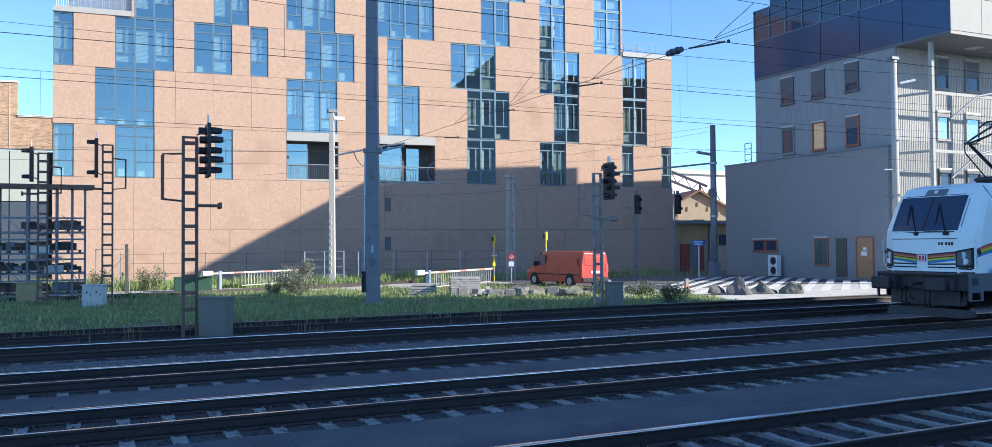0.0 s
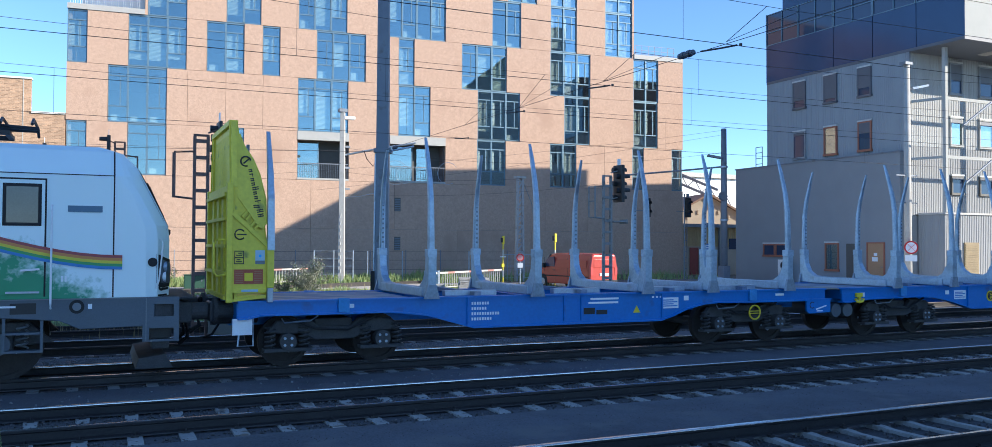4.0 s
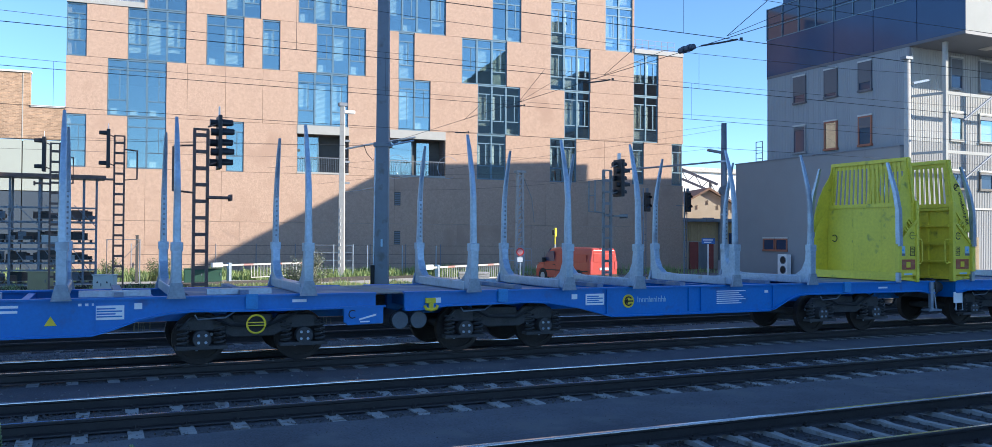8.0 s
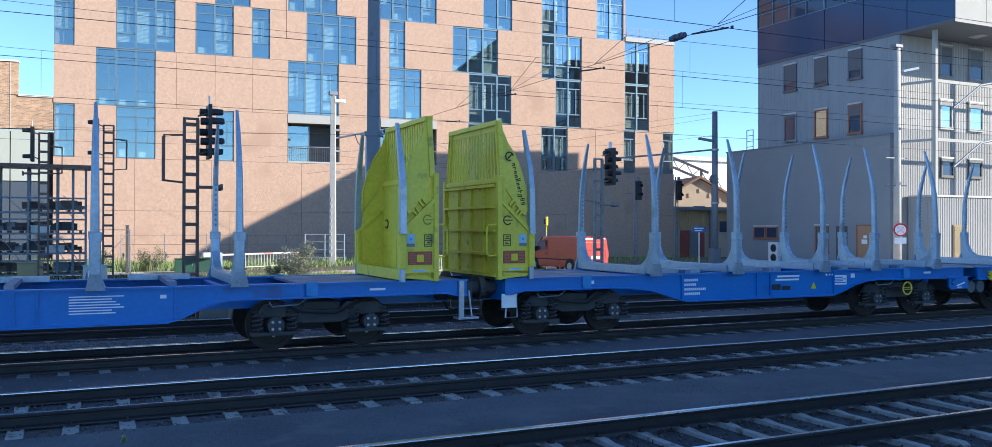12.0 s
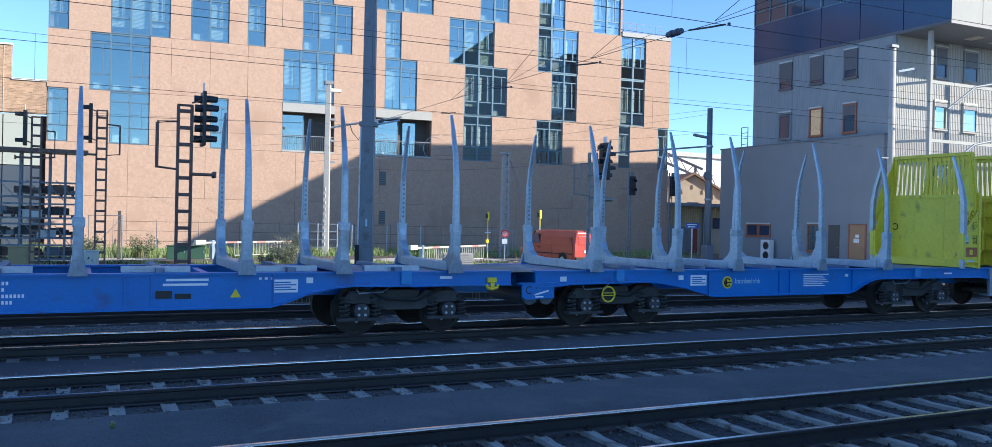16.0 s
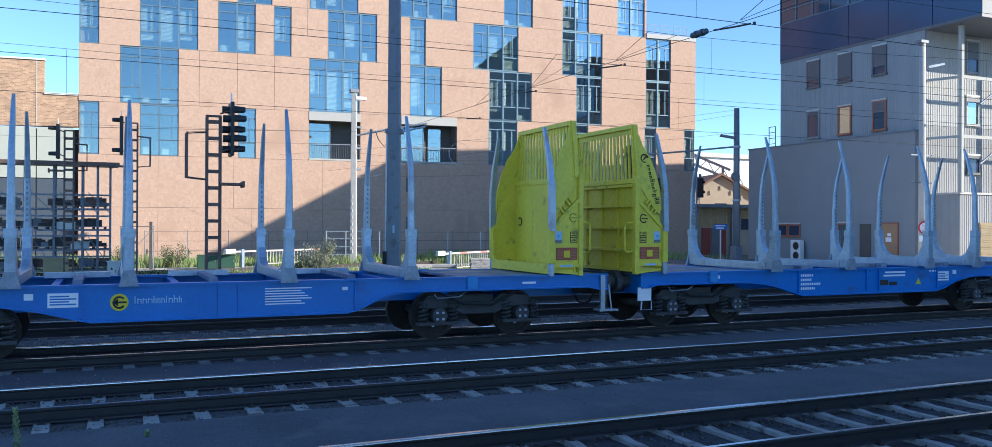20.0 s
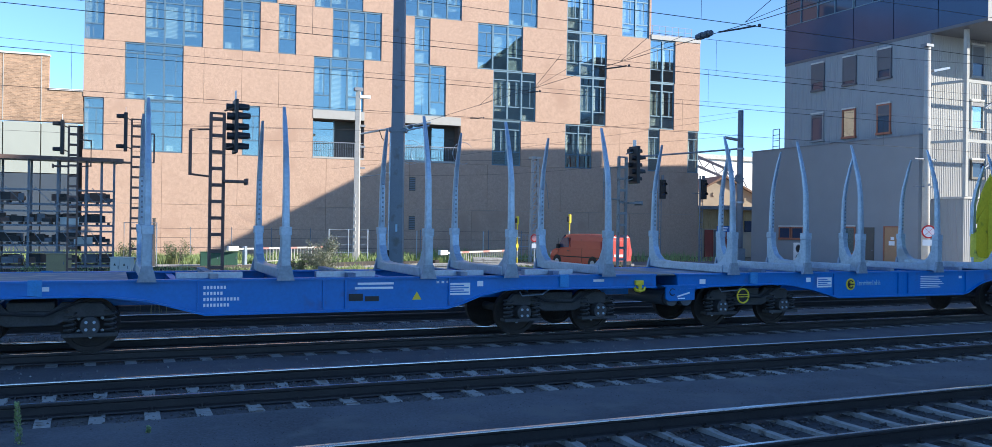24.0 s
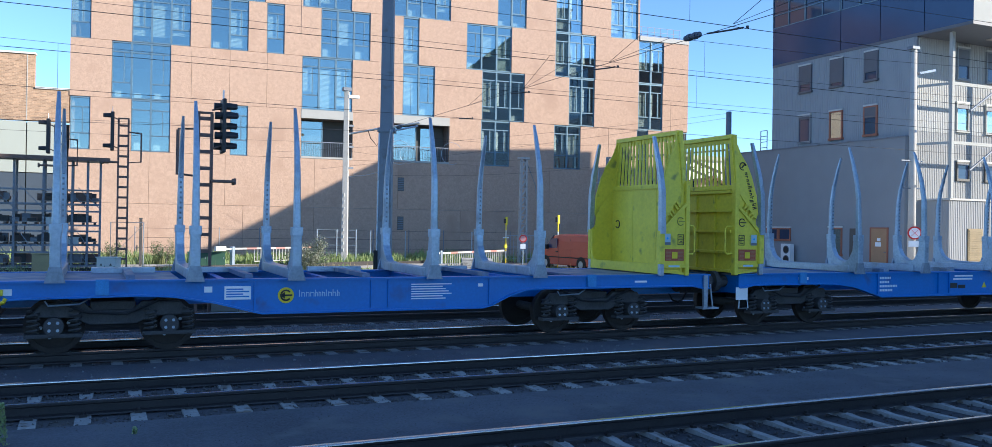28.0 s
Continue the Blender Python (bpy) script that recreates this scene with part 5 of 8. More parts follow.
def wheelset(parent, x, r, gauge_y=0.72, disc_face=True):
    """Two wheels and their axle; it turns about its own centre."""
    ax = part("wheelset", tube(B(), [(0, -0.95, 0), (0, 0.95, 0)], 0.09, 10), BOGIE, parent, m=pose(x, 0, r))
    for s in (-1, 1):
        ya, yb = sorted((s * gauge_y, s * (gauge_y + 0.13)))
        wh = part("wheel", disc(B(), (0, 0, 0), r - 0.06, "y", ya + 0.03, yb - 0.03, 28), WHEEL, ax)
        rim = B()
        for rr, a, b in ((r, ya, yb),):
            out = [(math.cos(2 * math.pi * k / 32), math.sin(2 * math.pi * k / 32)) for k in range(32)]
            ring_loft(rim, [[(c * q, yy, d * q) for c, d in out] for q, yy in ((rr - 0.085, a), (rr, a), (rr, b), (rr - 0.085, b), (rr - 0.085, a))], caps=False)
        part("tyre", rim, WHEEL, ax)
        bm = B()
        for k in range(6):
            an = k * math.pi / 3
            yy = s * (gauge_y + 0.115)
            disc(bm, (math.cos(an) * r * 0.45, 0, math.sin(an) * r * 0.45), 0.03, "y", *sorted((yy, yy + s * 0.015)), 6)
        part("wheel_bolt", bm, GALVANISED, ax)
    return ax


loco_wheels = [wheelset(loco, x, 0.625) for x in (3.22, 6.28, 12.7, 15.76)]
for xc in (4.75, 14.23):
    for s in (-1, 1):
        ya, yb = sorted((s * 1.02, s * 1.14))
        fb = part("bogie_frame", prism(B(), [(xc - 2.3, 0.62), (xc - 1.95, 0.95), (xc + 1.95, 0.95), (xc + 2.3, 0.62), (xc + 1.0, 0.5), (xc - 1.0, 0.5)], "y", ya, yb), BOGIE, loco, bevel=0.02)
        for d in (-1.53, 1.53):
            part("axle_box", box(B(), xc + d - 0.2, xc + d + 0.2, *sorted((s * 1.14, s * 1.3)), 0.48, 0.8), BOGIE, fb, bevel=0.03)
            part("axle_cover", disc(B(), (xc + d, 0, 0.63), 0.17, "y", *sorted((s * 1.3, s * 1.36)), 14), LOCO_FRAME, fb)
            for e in (-0.32, 0.32):
                sp = B()
                tube(sp, [(xc + d + e + 0.085 * math.cos(k * 0.9), s * 1.2 + 0.085 * math.sin(k * 0.9), 0.55 + k * 0.0125) for k in range(30)], 0.017, 5)
                part("spring", sp, LOCO_GREY, fb)
        part("damper", tube(B(), [(xc - 1.0, s * 1.34, 0.72), (xc - 0.35, s * 1.34, 0.78), (xc + 0.35, s * 1.34, 0.80)], 0.075, 10), LOCO_GREY, fb, "pale oil damper")
        part("damper", tube(B(), [(xc + 0.75, s * 1.32, 0.55), (xc + 0.75, s * 1.32, 1.0)], 0.05, 8), LOCO_GREY, fb)
        part("sand_pipe", tube(B(), [(xc - 2.2, s * 1.1, 0.9), (xc - 2.25, s * 0.95, 0.4), (xc - 2.15, s * 0.8, 0.12)], 0.03, 6), BOGIE, fb)
        part("brake_box", box(B(), xc - 0.75, xc - 0.3, *sorted((s * 1.14, s * 1.3)), 0.3, 0.62), BOGIE, fb, bevel=0.02)
    part("traction_motor", box(B(), xc - 1.2, xc + 1.2, -0.65, 0.65, 0.32, 0.9), BOGIE, loco)
part("transformer", box(B(), 7.3, 11.7, -1.2, 1.2, 0.28, 0.98), BOGIE, loco, bevel=0.05)
for x, w, z0, mt, lb in ((7.7, 0.3, 0.55, BOGIE, ""), (8.2, 0.15, 0.6, CABINET_WHITE, "white equipment plate"), (8.5, 0.15, 0.58, CABINET_WHITE, "white equipment plate"), (8.95, 0.5, 0.62, LOCO_FRAME, ""), (9.7, 0.6, 0.6, BOGIE, ""), (10.62, 0.3, 0.66, SIGN_BLUE, "blue equipment box"), (10.4, 0.12, 0.78, PRINT_WHITE, ""), (11.2, 0.35, 0.5, LOCO_FRAME, "")):
    part("underfloor_box", box(B(), x, x + w, -1.38, -1.15, z0, 0.96), mt, loco, lb, bevel=0.015)
for k in range(4):
    part("hose", tube(B(), [(7.0 + k * 1.3, -1.3, 0.95), (7.3 + k * 1.3, -1.32, 0.62 + 0.04 * k), (7.7 + k * 1.3, -1.3, 0.95)], 0.022, 6), RUBBER, loco)

# roof equipment
for x in np.arange(4.2, 15.4, 0.72):
    ins = B()
    yc = -0.55 if round(x * 10) % 2 else 0.45
    ring_loft(ins, [[(x + r * math.cos(k * math.pi / 5), yc + r * math.sin(k * math.pi / 5), z) for k in range(10)] for z, r in ((3.80, 0.05), (3.86, 0.05), (3.865, 0.09), (3.90, 0.05), (3.93, 0.09), (3.97, 0.05), (4.0, 0.09), (4.05, 0.05), (4.1, 0.04))])
    part("insulator", ins, CERAMIC, loco)
for y, z, a, b in ((-0.55, 4.12, 4.3, 7.4), (-0.5, 4.15, 7.6, 15.2), (0.45, 4.12, 4.3, 15.0), (-0.1, 4.05, 9.0, 14.8)):
    part("roof_bus_bar", tube(B(), [(a, y, z), ((a + b) / 2, y, z - 0.02), (b, y, z)], 0.03, 6), BLACK_PAINT, loco)
rng = random.Random(8)
for k in range(16):
    x = rng.uniform(8.6, 15.0)
    y = rng.uniform(-0.6, 0.6)
    bm = B()
    box(bm, x - 0.14, x + 0.14, y - 0.1, y + 0.1, 3.85, 4.0 + rng.uniform(0, 0.12))
    tube(bm, [(x, y, 4.0), (x + 0.15, y + 0.1, 4.22), (x + 0.35, y, 4.1)], 0.018, 5)
    part("roof_switch", bm, BLACK_PAINT, loco, bevel=0.015)
for x, y, r in ((5.2, -0.35, 0.34), (5.9, -0.2, 0.40), (6.6, -0.4, 0.30), (7.2, 0.1, 0.36), (12.8, -0.3, 0.26), (13.5, -0.35, 0.34), (14.2, -0.2, 0.30), (14.9, -0.4, 0.32), (15.3, 0.1, 0.28)):
    part("cable_loop", tube(B(), [(x - r * math.cos(a), y + 0.12 * math.sin(2 * a), 3.95 + r * 0.95 * math.sin(a)) for a in np.linspace(0, math.pi, 11)], 0.024, 6), BLACK_PAINT, loco)
for x in (8.3, 9.1, 9.9, 10.7, 12.2, 13.1, 14.6):
    part("roof_support", tube(B(), [(x, -0.5, 3.8), (x, -0.5, 4.14)], 0.035, 6), CERAMIC, loco)
    part("roof_terminal", box(B(), x - 0.1, x + 0.1, -0.58, -0.42, 4.12, 4.2), BLACK_PAINT, loco, bevel=0.01)
part("roof_box", box(B(), 3.75, 4.7, -0.55, 0.55, 3.8, 4.1), BLACK_PAINT, loco, bevel=0.02)
for x, up in ((4.2, True), (7.3, False), (11.6, False), (15.2, False)):
    f = 1 if x < 9 else -1
    frame_bm = box(box(B(), x - 0.6, x + 0.6, -0.5, -0.42, 3.98, 4.06), x - 0.6, x + 0.6, 0.42, 0.5, 3.98, 4.06)
    for e in (x - 0.6, x + 0.52):
        box(frame_bm, e, e + 0.08, -0.43, 0.43, 3.99, 4.05)
    pg = part("pantograph", frame_bm, BLACK_PAINT, loco, "raised black pantograph" if up else "folded black pantograph")
    if up:
        part("lower_arm", tube(B(), [(4.15, 0, 4.1), (2.78, 0, 4.98)], 0.055, 8, 0.045), BLACK_PAINT, pg)
        part("guide_rod", tube(B(), [(3.6, 0.12, 4.08), (2.72, 0.12, 4.76), (2.66, 0.1, 4.98)], 0.02, 6), BLACK_PAINT, pg)
        bm = B()
        for s in (-0.16, 0.16):
            tube(bm, [(2.62, s * 0.3, 5.0), (3.2, s * 1.3, 5.22), (4.5, s * 2.4, 5.74)], 0.032, 6)
        tube(bm, [(2.9, 0.0, 5.0), (4.2, 0, 5.55)], 0.016, 5)
        part("upper_arm", bm, BLACK_PAINT, pg)
        bm = B()
        for dx in (0.0, 0.5):
            tube(bm, [(4.55 + dx, -0.98, 5.68), (4.55 + dx, -0.72, 5.84), (4.55 + dx, 0.72, 5.84), (4.55 + dx, 0.98, 5.68)], 0.026, 6)
        for s in (-0.45, 0.45):
            tube(bm, [(4.4, s, 5.74), (4.8, s, 5.72), (5.15, s, 5.82)], 0.025, 6)
        part("contact_head", bm, BLACK_PAINT, pg)
    else:
        bm = B()
        for s in (-0.28, 0.28):
            tube(bm, [(x - 0.9, s, 4.08), (x, s * 1.2, 4.16), (x + 1.0, s * 0.6, 4.14)], 0.035, 6)
        for dx in (0.5, 0.95):
            tube(bm, [(x - f * dx, -0.95, 4.12), (x - f * dx, -0.6, 4.24), (x - f * dx, 0.6, 4.24), (x - f * dx, 0.95, 4.12)], 0.026, 6)
        part("folded_arm", bm, BLACK_PAINT, pg)

# ---- flat timber wagons: two coupled halves with a yellow end wall at each end ----
WAGON = 29.017
UNIT_A = [(0.35, 1.2), (13.82, 1.2), (13.82, 0.97), (11.6, 0.97), (10.6, 0.985), (10.25, 0.96), (9.8, 0.87), (9.4, 0.72), (9.1, 0.64), (4.75, 0.64), (4.6, 0.68), (3.82, 0.90), (3.3, 0.965), (2.9, 0.985), (0.75, 0.985), (0.5, 0.93), (0.35, 0.93)]
UNIT_B = [(14.38, 1.2), (28.547, 1.2), (28.547, 0.93), (28.35, 0.93), (28.1, 0.985), (24.25, 0.985), (24.0, 0.965), (23.72, 0.89), (23.3, 0.69), (23.1, 0.64), (18.9, 0.64), (18.7, 0.69), (18.13, 0.84), (17.44, 0.96), (16.9, 0.985), (15.2, 0.96), (14.6, 0.9), (14.38, 0.9)]
STAKES_A, STAKES_B = (3.82, 6.05, 8.66, 10.36, 12.54), (15.70, 17.78, 19.46, 22.02, 24.25)


def stake(parent, x, s):
    """One bent galvanised stake at side s (-1 near, 1 far) with its collar and curved foot."""
    rings = []
    for z, y, w, d in ((1.3, 1.52, 0.068, 0.065), (2.1, 1.52, 0.062, 0.06), (3.05, 1.495, 0.052, 0.052), (3.45, 1.43, 0.046, 0.046), (3.95, 1.29, 0.037, 0.037), (4.25, 1.19, 0.024, 0.02)):
        rings.append([(x + a * w, s * y + b * d, z) for a, b in ((-1, -0.6), (-0.6, -1), (0.6, -1), (1, -0.6), (1, 0.6), (0.6, 1), (-0.6, 1), (-1, 0.6))])
    st = part("stake", ring_loft(B(), rings), STAKE_STEEL, parent)
    part("collar", box(B(), x - 0.095, x + 0.095, *sorted((s * 1.43, s * 1.60)), 1.98, 2.13), STAKE_STEEL, st, bevel=0.01)
    foot = [(s * 1.59, 1.24), (s * 1.60, 2.0), (s * 1.43, 2.0), (s * 1.40, 1.75), (s * 1.29, 1.55), (s * 1.10, 1.43), (s * 0.7, 1.4), (s * 0.7, 1.24)]
    part("foot", prism(B(), foot, "x", x - 0.08, x + 0.08), STAKE_STEEL, st, bevel=0.015)
    part("foot_plate", prism(B(), [(x - 0.15, 1.2), (x + 0.15, 1.2), (x + 0.085, 1.46), (x - 0.085, 1.46)], "y", *sorted((s * 1.605, s * 1.54))), FOOT_STEEL, st, "dull dark steel foot plate")
    if s > 0:
        holes = B()
        for k in range(11):
            box(holes, x - 0.018, x + 0.018, 1.44, 1.459 - 0.0024 * k, 2.25 + k * 0.1, 2.29 + k * 0.1)
        part("perforation", holes, STEEL_GREY, st)["kind"] = "stuff"
    return st


def end_wall(parent, x_out, f):
    """Yellow end wall: f is +1 when the load lies towards +x of it."""
    def X(d):
        return x_out + f * d

    def side(pts, y_of, thick, s):
        """A plate upright along the wagon: pts are (depth, height), y_of gives its distance from the middle."""
        bm = B()
        lo = [bm.verts.new((X(d), s * y_of(z), z)) for d, z in pts]
        hi = [bm.verts.new((X(d), s * (y_of(z) - thick), z)) for d, z in pts]
        bm.faces.new(lo)
        bm.faces.new(hi[::-1])
        for k in range(len(pts)):
            bm.faces.new([lo[k], hi[k], hi[(k + 1) % len(pts)], lo[(k + 1) % len(pts)]])
        return bm

    def lean(z):
        return 1.45 - max(0.0, z - 2.5) * 0.135

    ew = part("end_wall", box(B(), *sorted((X(0.09), X(0.13))), -1.38, 1.38, 1.24, 3.14), YELLOW, parent, "chalky yellow steel end wall with a barred top")
    # barred upper part
    slat = B()
    for k in range(17):
        y = -1.12 + k * 0.14
        low, high = y * 1.07, y * 0.98
        ring_loft(slat, [[(X(d), c + e, z) for d, e in ((0.06, -0.03), (0.06, 0.03), (0.09, 0.033), (0.09, -0.033))] for c, z in ((low, 3.2), (high, 4.27))])
        ring_loft(slat, [[(X(d), c + e, z) for d, e in ((0.06, 0.03), (0.06, 0.115), (0.075, 0.115), (0.075, 0.03))] for c, z in ((high + (low - high) * 0.1, 4.16), (high, 4.27))])
    part("grille_bar", slat, YELLOW, ew)
    part("top_rail", bar(B(), (X(0.07), -1.22, 4.31), (X(0.07), 1.22, 4.31), 0.15, 0.09), YELLOW, ew)
    part("middle_rail", box(B(), *sorted((X(-0.03), X(0.16))), -1.36, 1.36, 3.11, 3.21), YELLOW, ew)
    for s in (-1, 1):
        part("grille_post", bar(B(), (X(0.07), s * 1.32, 3.18), (X(0.07), s * 1.19, 4.33), 0.09, 0.15), YELLOW, ew)
        part("side_plate", side([(0.02, 1.42), (0.70, 1.42), (0.70, 2.16), (0.64, 2.18), (0.06, 2.72), (0.02, 2.72)], lambda z: 1.42, 0.03, s), YELLOW, ew)
        part("wing", side([(0.0, 4.36), (0.13, 4.36), (0.17, 4.12), (0.24, 3.92), (0.40, 3.67), (0.50, 3.42), (0.60, 2.98), (0.60, 2.56), (0.55, 2.47), (0.48, 2.5), (0.06, 3.12), (0.0, 3.2)], lean, 0.02, s), YELLOW, ew)
        part("web_plate", side([(0.02, 2.7), (0.64, 2.16), (0.6, 2.52), (0.5, 2.7), (0.06, 3.25)], lambda z: 1.37, 0.02, s), YELLOW, ew)
        part("wing_edge", tube(B(), [(X(d), s * (lean(z) - 0.02), z) for d, z in ((0.17, 4.12), (0.24, 3.92), (0.40, 3.67), (0.50, 3.42), (0.60, 2.98), (0.60, 2.56), (0.55, 2.47))], 0.022, 6), YELLOW, ew)
        bolts = B()
        for z in (3.5, 3.7, 3.88, 4.06, 4.24):
            disc(bolts, (X(0.1), 0, z), 0.018, "y", *sorted((s * (lean(z) - 0.01), s * (lean(z) + 0.012))), 6)
        part("bolt", bolts, BOGIE, ew)
        part("brace", bar(B(), (X(0.68), s * 1.43, 2.14), (X(0.04), s * 1.43, 2.74), 0.06, 0.07), YELLOW, ew)
        for d, z in ((0.34, 2.56), (0.20, 2.72)):
            part("hinge", bar(B(), (X(d), s * 1.43, z - 0.05), (X(d + 0.09), s * 1.43, z + 0.05), 0.06, 0.035), YELLOW, ew)
            part("hinge", bar(B(), (X(d + 0.06), s * 1.43, z - 0.1), (X(d + 0.15), s * 1.43, z), 0.06, 0.035), YELLOW, ew)
        part("corner_post", box(B(), *sorted((X(-0.05), X(0.05))), *sorted((s * 1.455, s * 1.33)), 1.2, 3.25), YELLOW, ew, bevel=0.012)
        part("stake_post", box(B(), *sorted((X(0.62), X(0.74))), *sorted((s * 1.50, s * 1.38)), 1.45, 2.17), YELLOW, ew, bevel=0.012)
        part("stake_socket", box(B(), *sorted((X(0.63), X(0.73))), *sorted((s * 1.49, s * 1.39)), 1.2, 1.45), GALVANISED, ew, bevel=0.012)
        part("side_sill", box(B(), *sorted((X(0.05), X(0.62))), *sorted((s * 1.44, s * 1.36)), 1.37, 1.44), YELLOW, ew)
        part("side_sill", bar(B(), (X(0.05), s * 1.40, 1.24), (X(0.62), s * 1.40, 1.3), 0.05, 0.05), YELLOW, ew)
        rings = []
        for z, y, w in ((2.1, 1.47, 0.06), (3.0, 1.45, 0.055), (3.45, 1.36, 0.05), (4.2, 1.12, 0.03)):
            rings.append([(X(0.68) + a * w, s * y + b * w, z) for a, b in ((-1, -1), (1, -1), (1, 1), (-1, 1))])
        part("stake", ring_loft(B(), rings), GALVANISED, ew)
    # rounded trough edge towards the load
    arc = [(1.16 + 0.16 * math.cos(a), 1.60 + 0.16 * math.sin(a)) for a in np.linspace(0, -math.pi / 2, 6)]
    inner = [(1.34, 2.16)] + arc
    bm = B()
    rim = [(1.45, 2.16), (1.45, 1.5), (1.45, 1.44), (1.45, 1.36), (1.45, 1.3), (1.42, 1.24), (1.16, 1.24)]
    for s in (-1, 1):
        for (a, b), (c, d) in zip(zip(rim, inner), zip(rim[1:], inner[1:])):
            ring = [(s * a[0], a[1]), (s * b[0], b[1]), (s * d[0], d[1]), (s * c[0], c[1])]
            ring_loft(bm, [[(X(0.66), y, z) for y, z in ring], [(X(0.72), y, z) for y, z in ring]])
    ring_loft(bm, [[(X(d), y, z) for y, z in ((-1.16, 1.24), (1.16, 1.24), (1.16, 1.44), (-1.16, 1.44))] for d in (0.66, 0.72)])
    part("trough_edge", bm, YELLOW, ew)
    part("trough_floor", box(B(), *sorted((X(0.13), X(0.66))), -1.36, 1.36, 1.26, 1.32), YELLOW, ew)
    for y in (-0.45, 0.5):
        part("panel_seam", box(B(), *sorted((X(0.13), X(0.136))), y - 0.02, y + 0.02, 1.32, 3.1), YELLOW, ew)
    # boards, stickers and signs on the near side
    rb = part("reflector_board", box(B(), *sorted((X(0.08), X(0.56))), -1.432, -1.42, 1.52, 1.77), BOARD_RED, ew, "faded red warning board with a yellow square")
    part("reflector_mark", box(B(), *sorted((X(0.25), X(0.39))), -1.438, -1.432, 1.57, 1.71), YELLOW_BRIGHT, rb)
    rules = B()
    for k in range(7):
        for a, b in ((0.10, 0.23), (0.41, 0.54)):
            box(rules, *sorted((X(a), X(b))), -1.435, -1.432, 1.545 + k * 0.03, 1.553 + k * 0.03)
    part("board_rule", rules, DOOR_TAN, rb)
    part("pale_strip", box(B(), *sorted((X(0.2), X(0.48))), -1.447, -1.44, 1.385, 1.425), PRINT_BLUE, ew)
    pl = part("data_plate", box(B(), *sorted((X(0.43), X(0.59))), -1.43, -1.42, 1.88, 2.10), PRINT_BLUE, ew, "pale data plate with a dark foot")
    part("plate_foot", box(B(), *sorted((X(0.43), X(0.59))), -1.434, -1.43, 1.86, 1.92), LOCO_GREY, pl)
    part("plate_dot", disc(B(), (X(0.51), 0, 2.0), 0.025, "y", -1.434, -1.43, 10), INKS["azure"], pl)
    icon = B()
    for a, b, c, d in ((0.08, 0.24, 1.86, 1.875), (0.08, 0.24, 1.965, 1.98), (0.08, 0.24, 2.075, 2.09), (0.08, 0.092, 1.875, 2.075), (0.228, 0.24, 1.875, 2.075), (0.11, 0.21, 1.90, 1.915), (0.12, 0.18, 1.93, 1.945), (0.11, 0.21, 2.005, 2.02), (0.14, 0.2, 2.04, 2.055)):
        box(icon, *sorted((X(a), X(b))), -1.428, -1.42, c, d)
    part("icon_frame", icon, PRINT_BLACK, ew)
    em = B()
    tube(em, [(X(0.17) + 0.085 * math.cos(a), -1.425, 2.37 + 0.085 * math.sin(a)) for a in np.linspace(0.7, 2 * math.pi - 0.7, 14)], 0.012, 5)
    box(em, X(0.17) - 0.05, X(0.17) + 0.11, -1.43, -1.42, 2.36, 2.38)
    part("emblem", em, PRINT_BLACK if f > 0 else DULL_GREEN, ew)
    if f > 0:
        ring = [(X(0.27) + 0.085 * math.cos(a), -lean(3.64) - 0.006, 3.64 + 0.085 * math.sin(a)) for a in np.linspace(0.2, 2 * math.pi - 1.2, 14)]
        em2 = tube(B(), ring, 0.014, 5)
        bar(em2, (X(0.23), -lean(3.62) - 0.006, 3.6), (X(0.32), -lean(3.66) - 0.006, 3.68), 0.012, 0.025)
        part("emblem", em2, PRINT_BLACK, ew)
        # the maker's name as slanting bars, running down the wing
        tx = B()
        for k, (h0, h1) in enumerate(((0.0, 0.5), (0.0, 0.5), (0.0, 0.5), (0.0, 0.5), (0.0, 0.9), (0.0, 0.5), (0.0, 0.5), (0.0, 0.8), (-0.35, 0.5), (0.0, 0.9), (0.0, 0.8))):
            z = 3.49 - k * 0.078
            d = 0.315 + k * 0.0145
            for e in (0.0, 0.034):
                if k in (1, 7) and e:
                    continue
                zz = z - e
                a, b = d + h0 * 0.12 + e * 0.18, d + h1 * 0.12 + e * 0.18
                bar(tx, (X(a), -lean(zz) - 0.005, zz - 0.02 * h0), (X(b), -lean(zz) - 0.005, zz + 0.025 * h1), 0.01, 0.018)
            bar(tx, (X(d + 0.05), -lean(z) - 0.005, z), (X(d + 0.056), -lean(z) - 0.005, z - 0.034), 0.01, 0.02)
        part("side_marking", tx, PRINT_BLACK, ew)
    # ribs and handle on the outer side
    part("outer_panel", box(B(), *sorted((X(0.03), X(0.085))), -1.33, 1.33, 1.24, 3.11), YELLOW, ew)
    for z in (1.28, 1.70, 2.17, 2.64, 3.06):
        part("rib", box(B(), *sorted((X(-0.08), X(0.03))), -1.33, 1.33, z - 0.028, z + 0.028), YELLOW, ew)
    for y in (-0.66, 0.0, 0.66):
        part("rib", box(B(), *sorted((X(-0.015), X(0.03))), y - 0.03, y + 0.03, 1.3, 3.04), YELLOW, ew)
    part("grab_handle", tube(B(), [(X(-0.04), -1.36, 1.68), (X(-0.2), -1.36, 1.66), (X(-0.25), -1.36, 1.72), (X(-0.25), -1.36, 2.22), (X(-0.2), -1.36, 2.28), (X(-0.04), -1.36, 2.28)], 0.02, 6), YELLOW, ew)
    em = B()
    tube(em, [(X(0.14), 1.12 + 0.09 * math.cos(a), 2.3 + 0.09 * math.sin(a)) for a in np.linspace(0.7, 2 * math.pi - 0.7, 14)], 0.013, 5)
    part("emblem", em, PRINT_BLACK, ew)
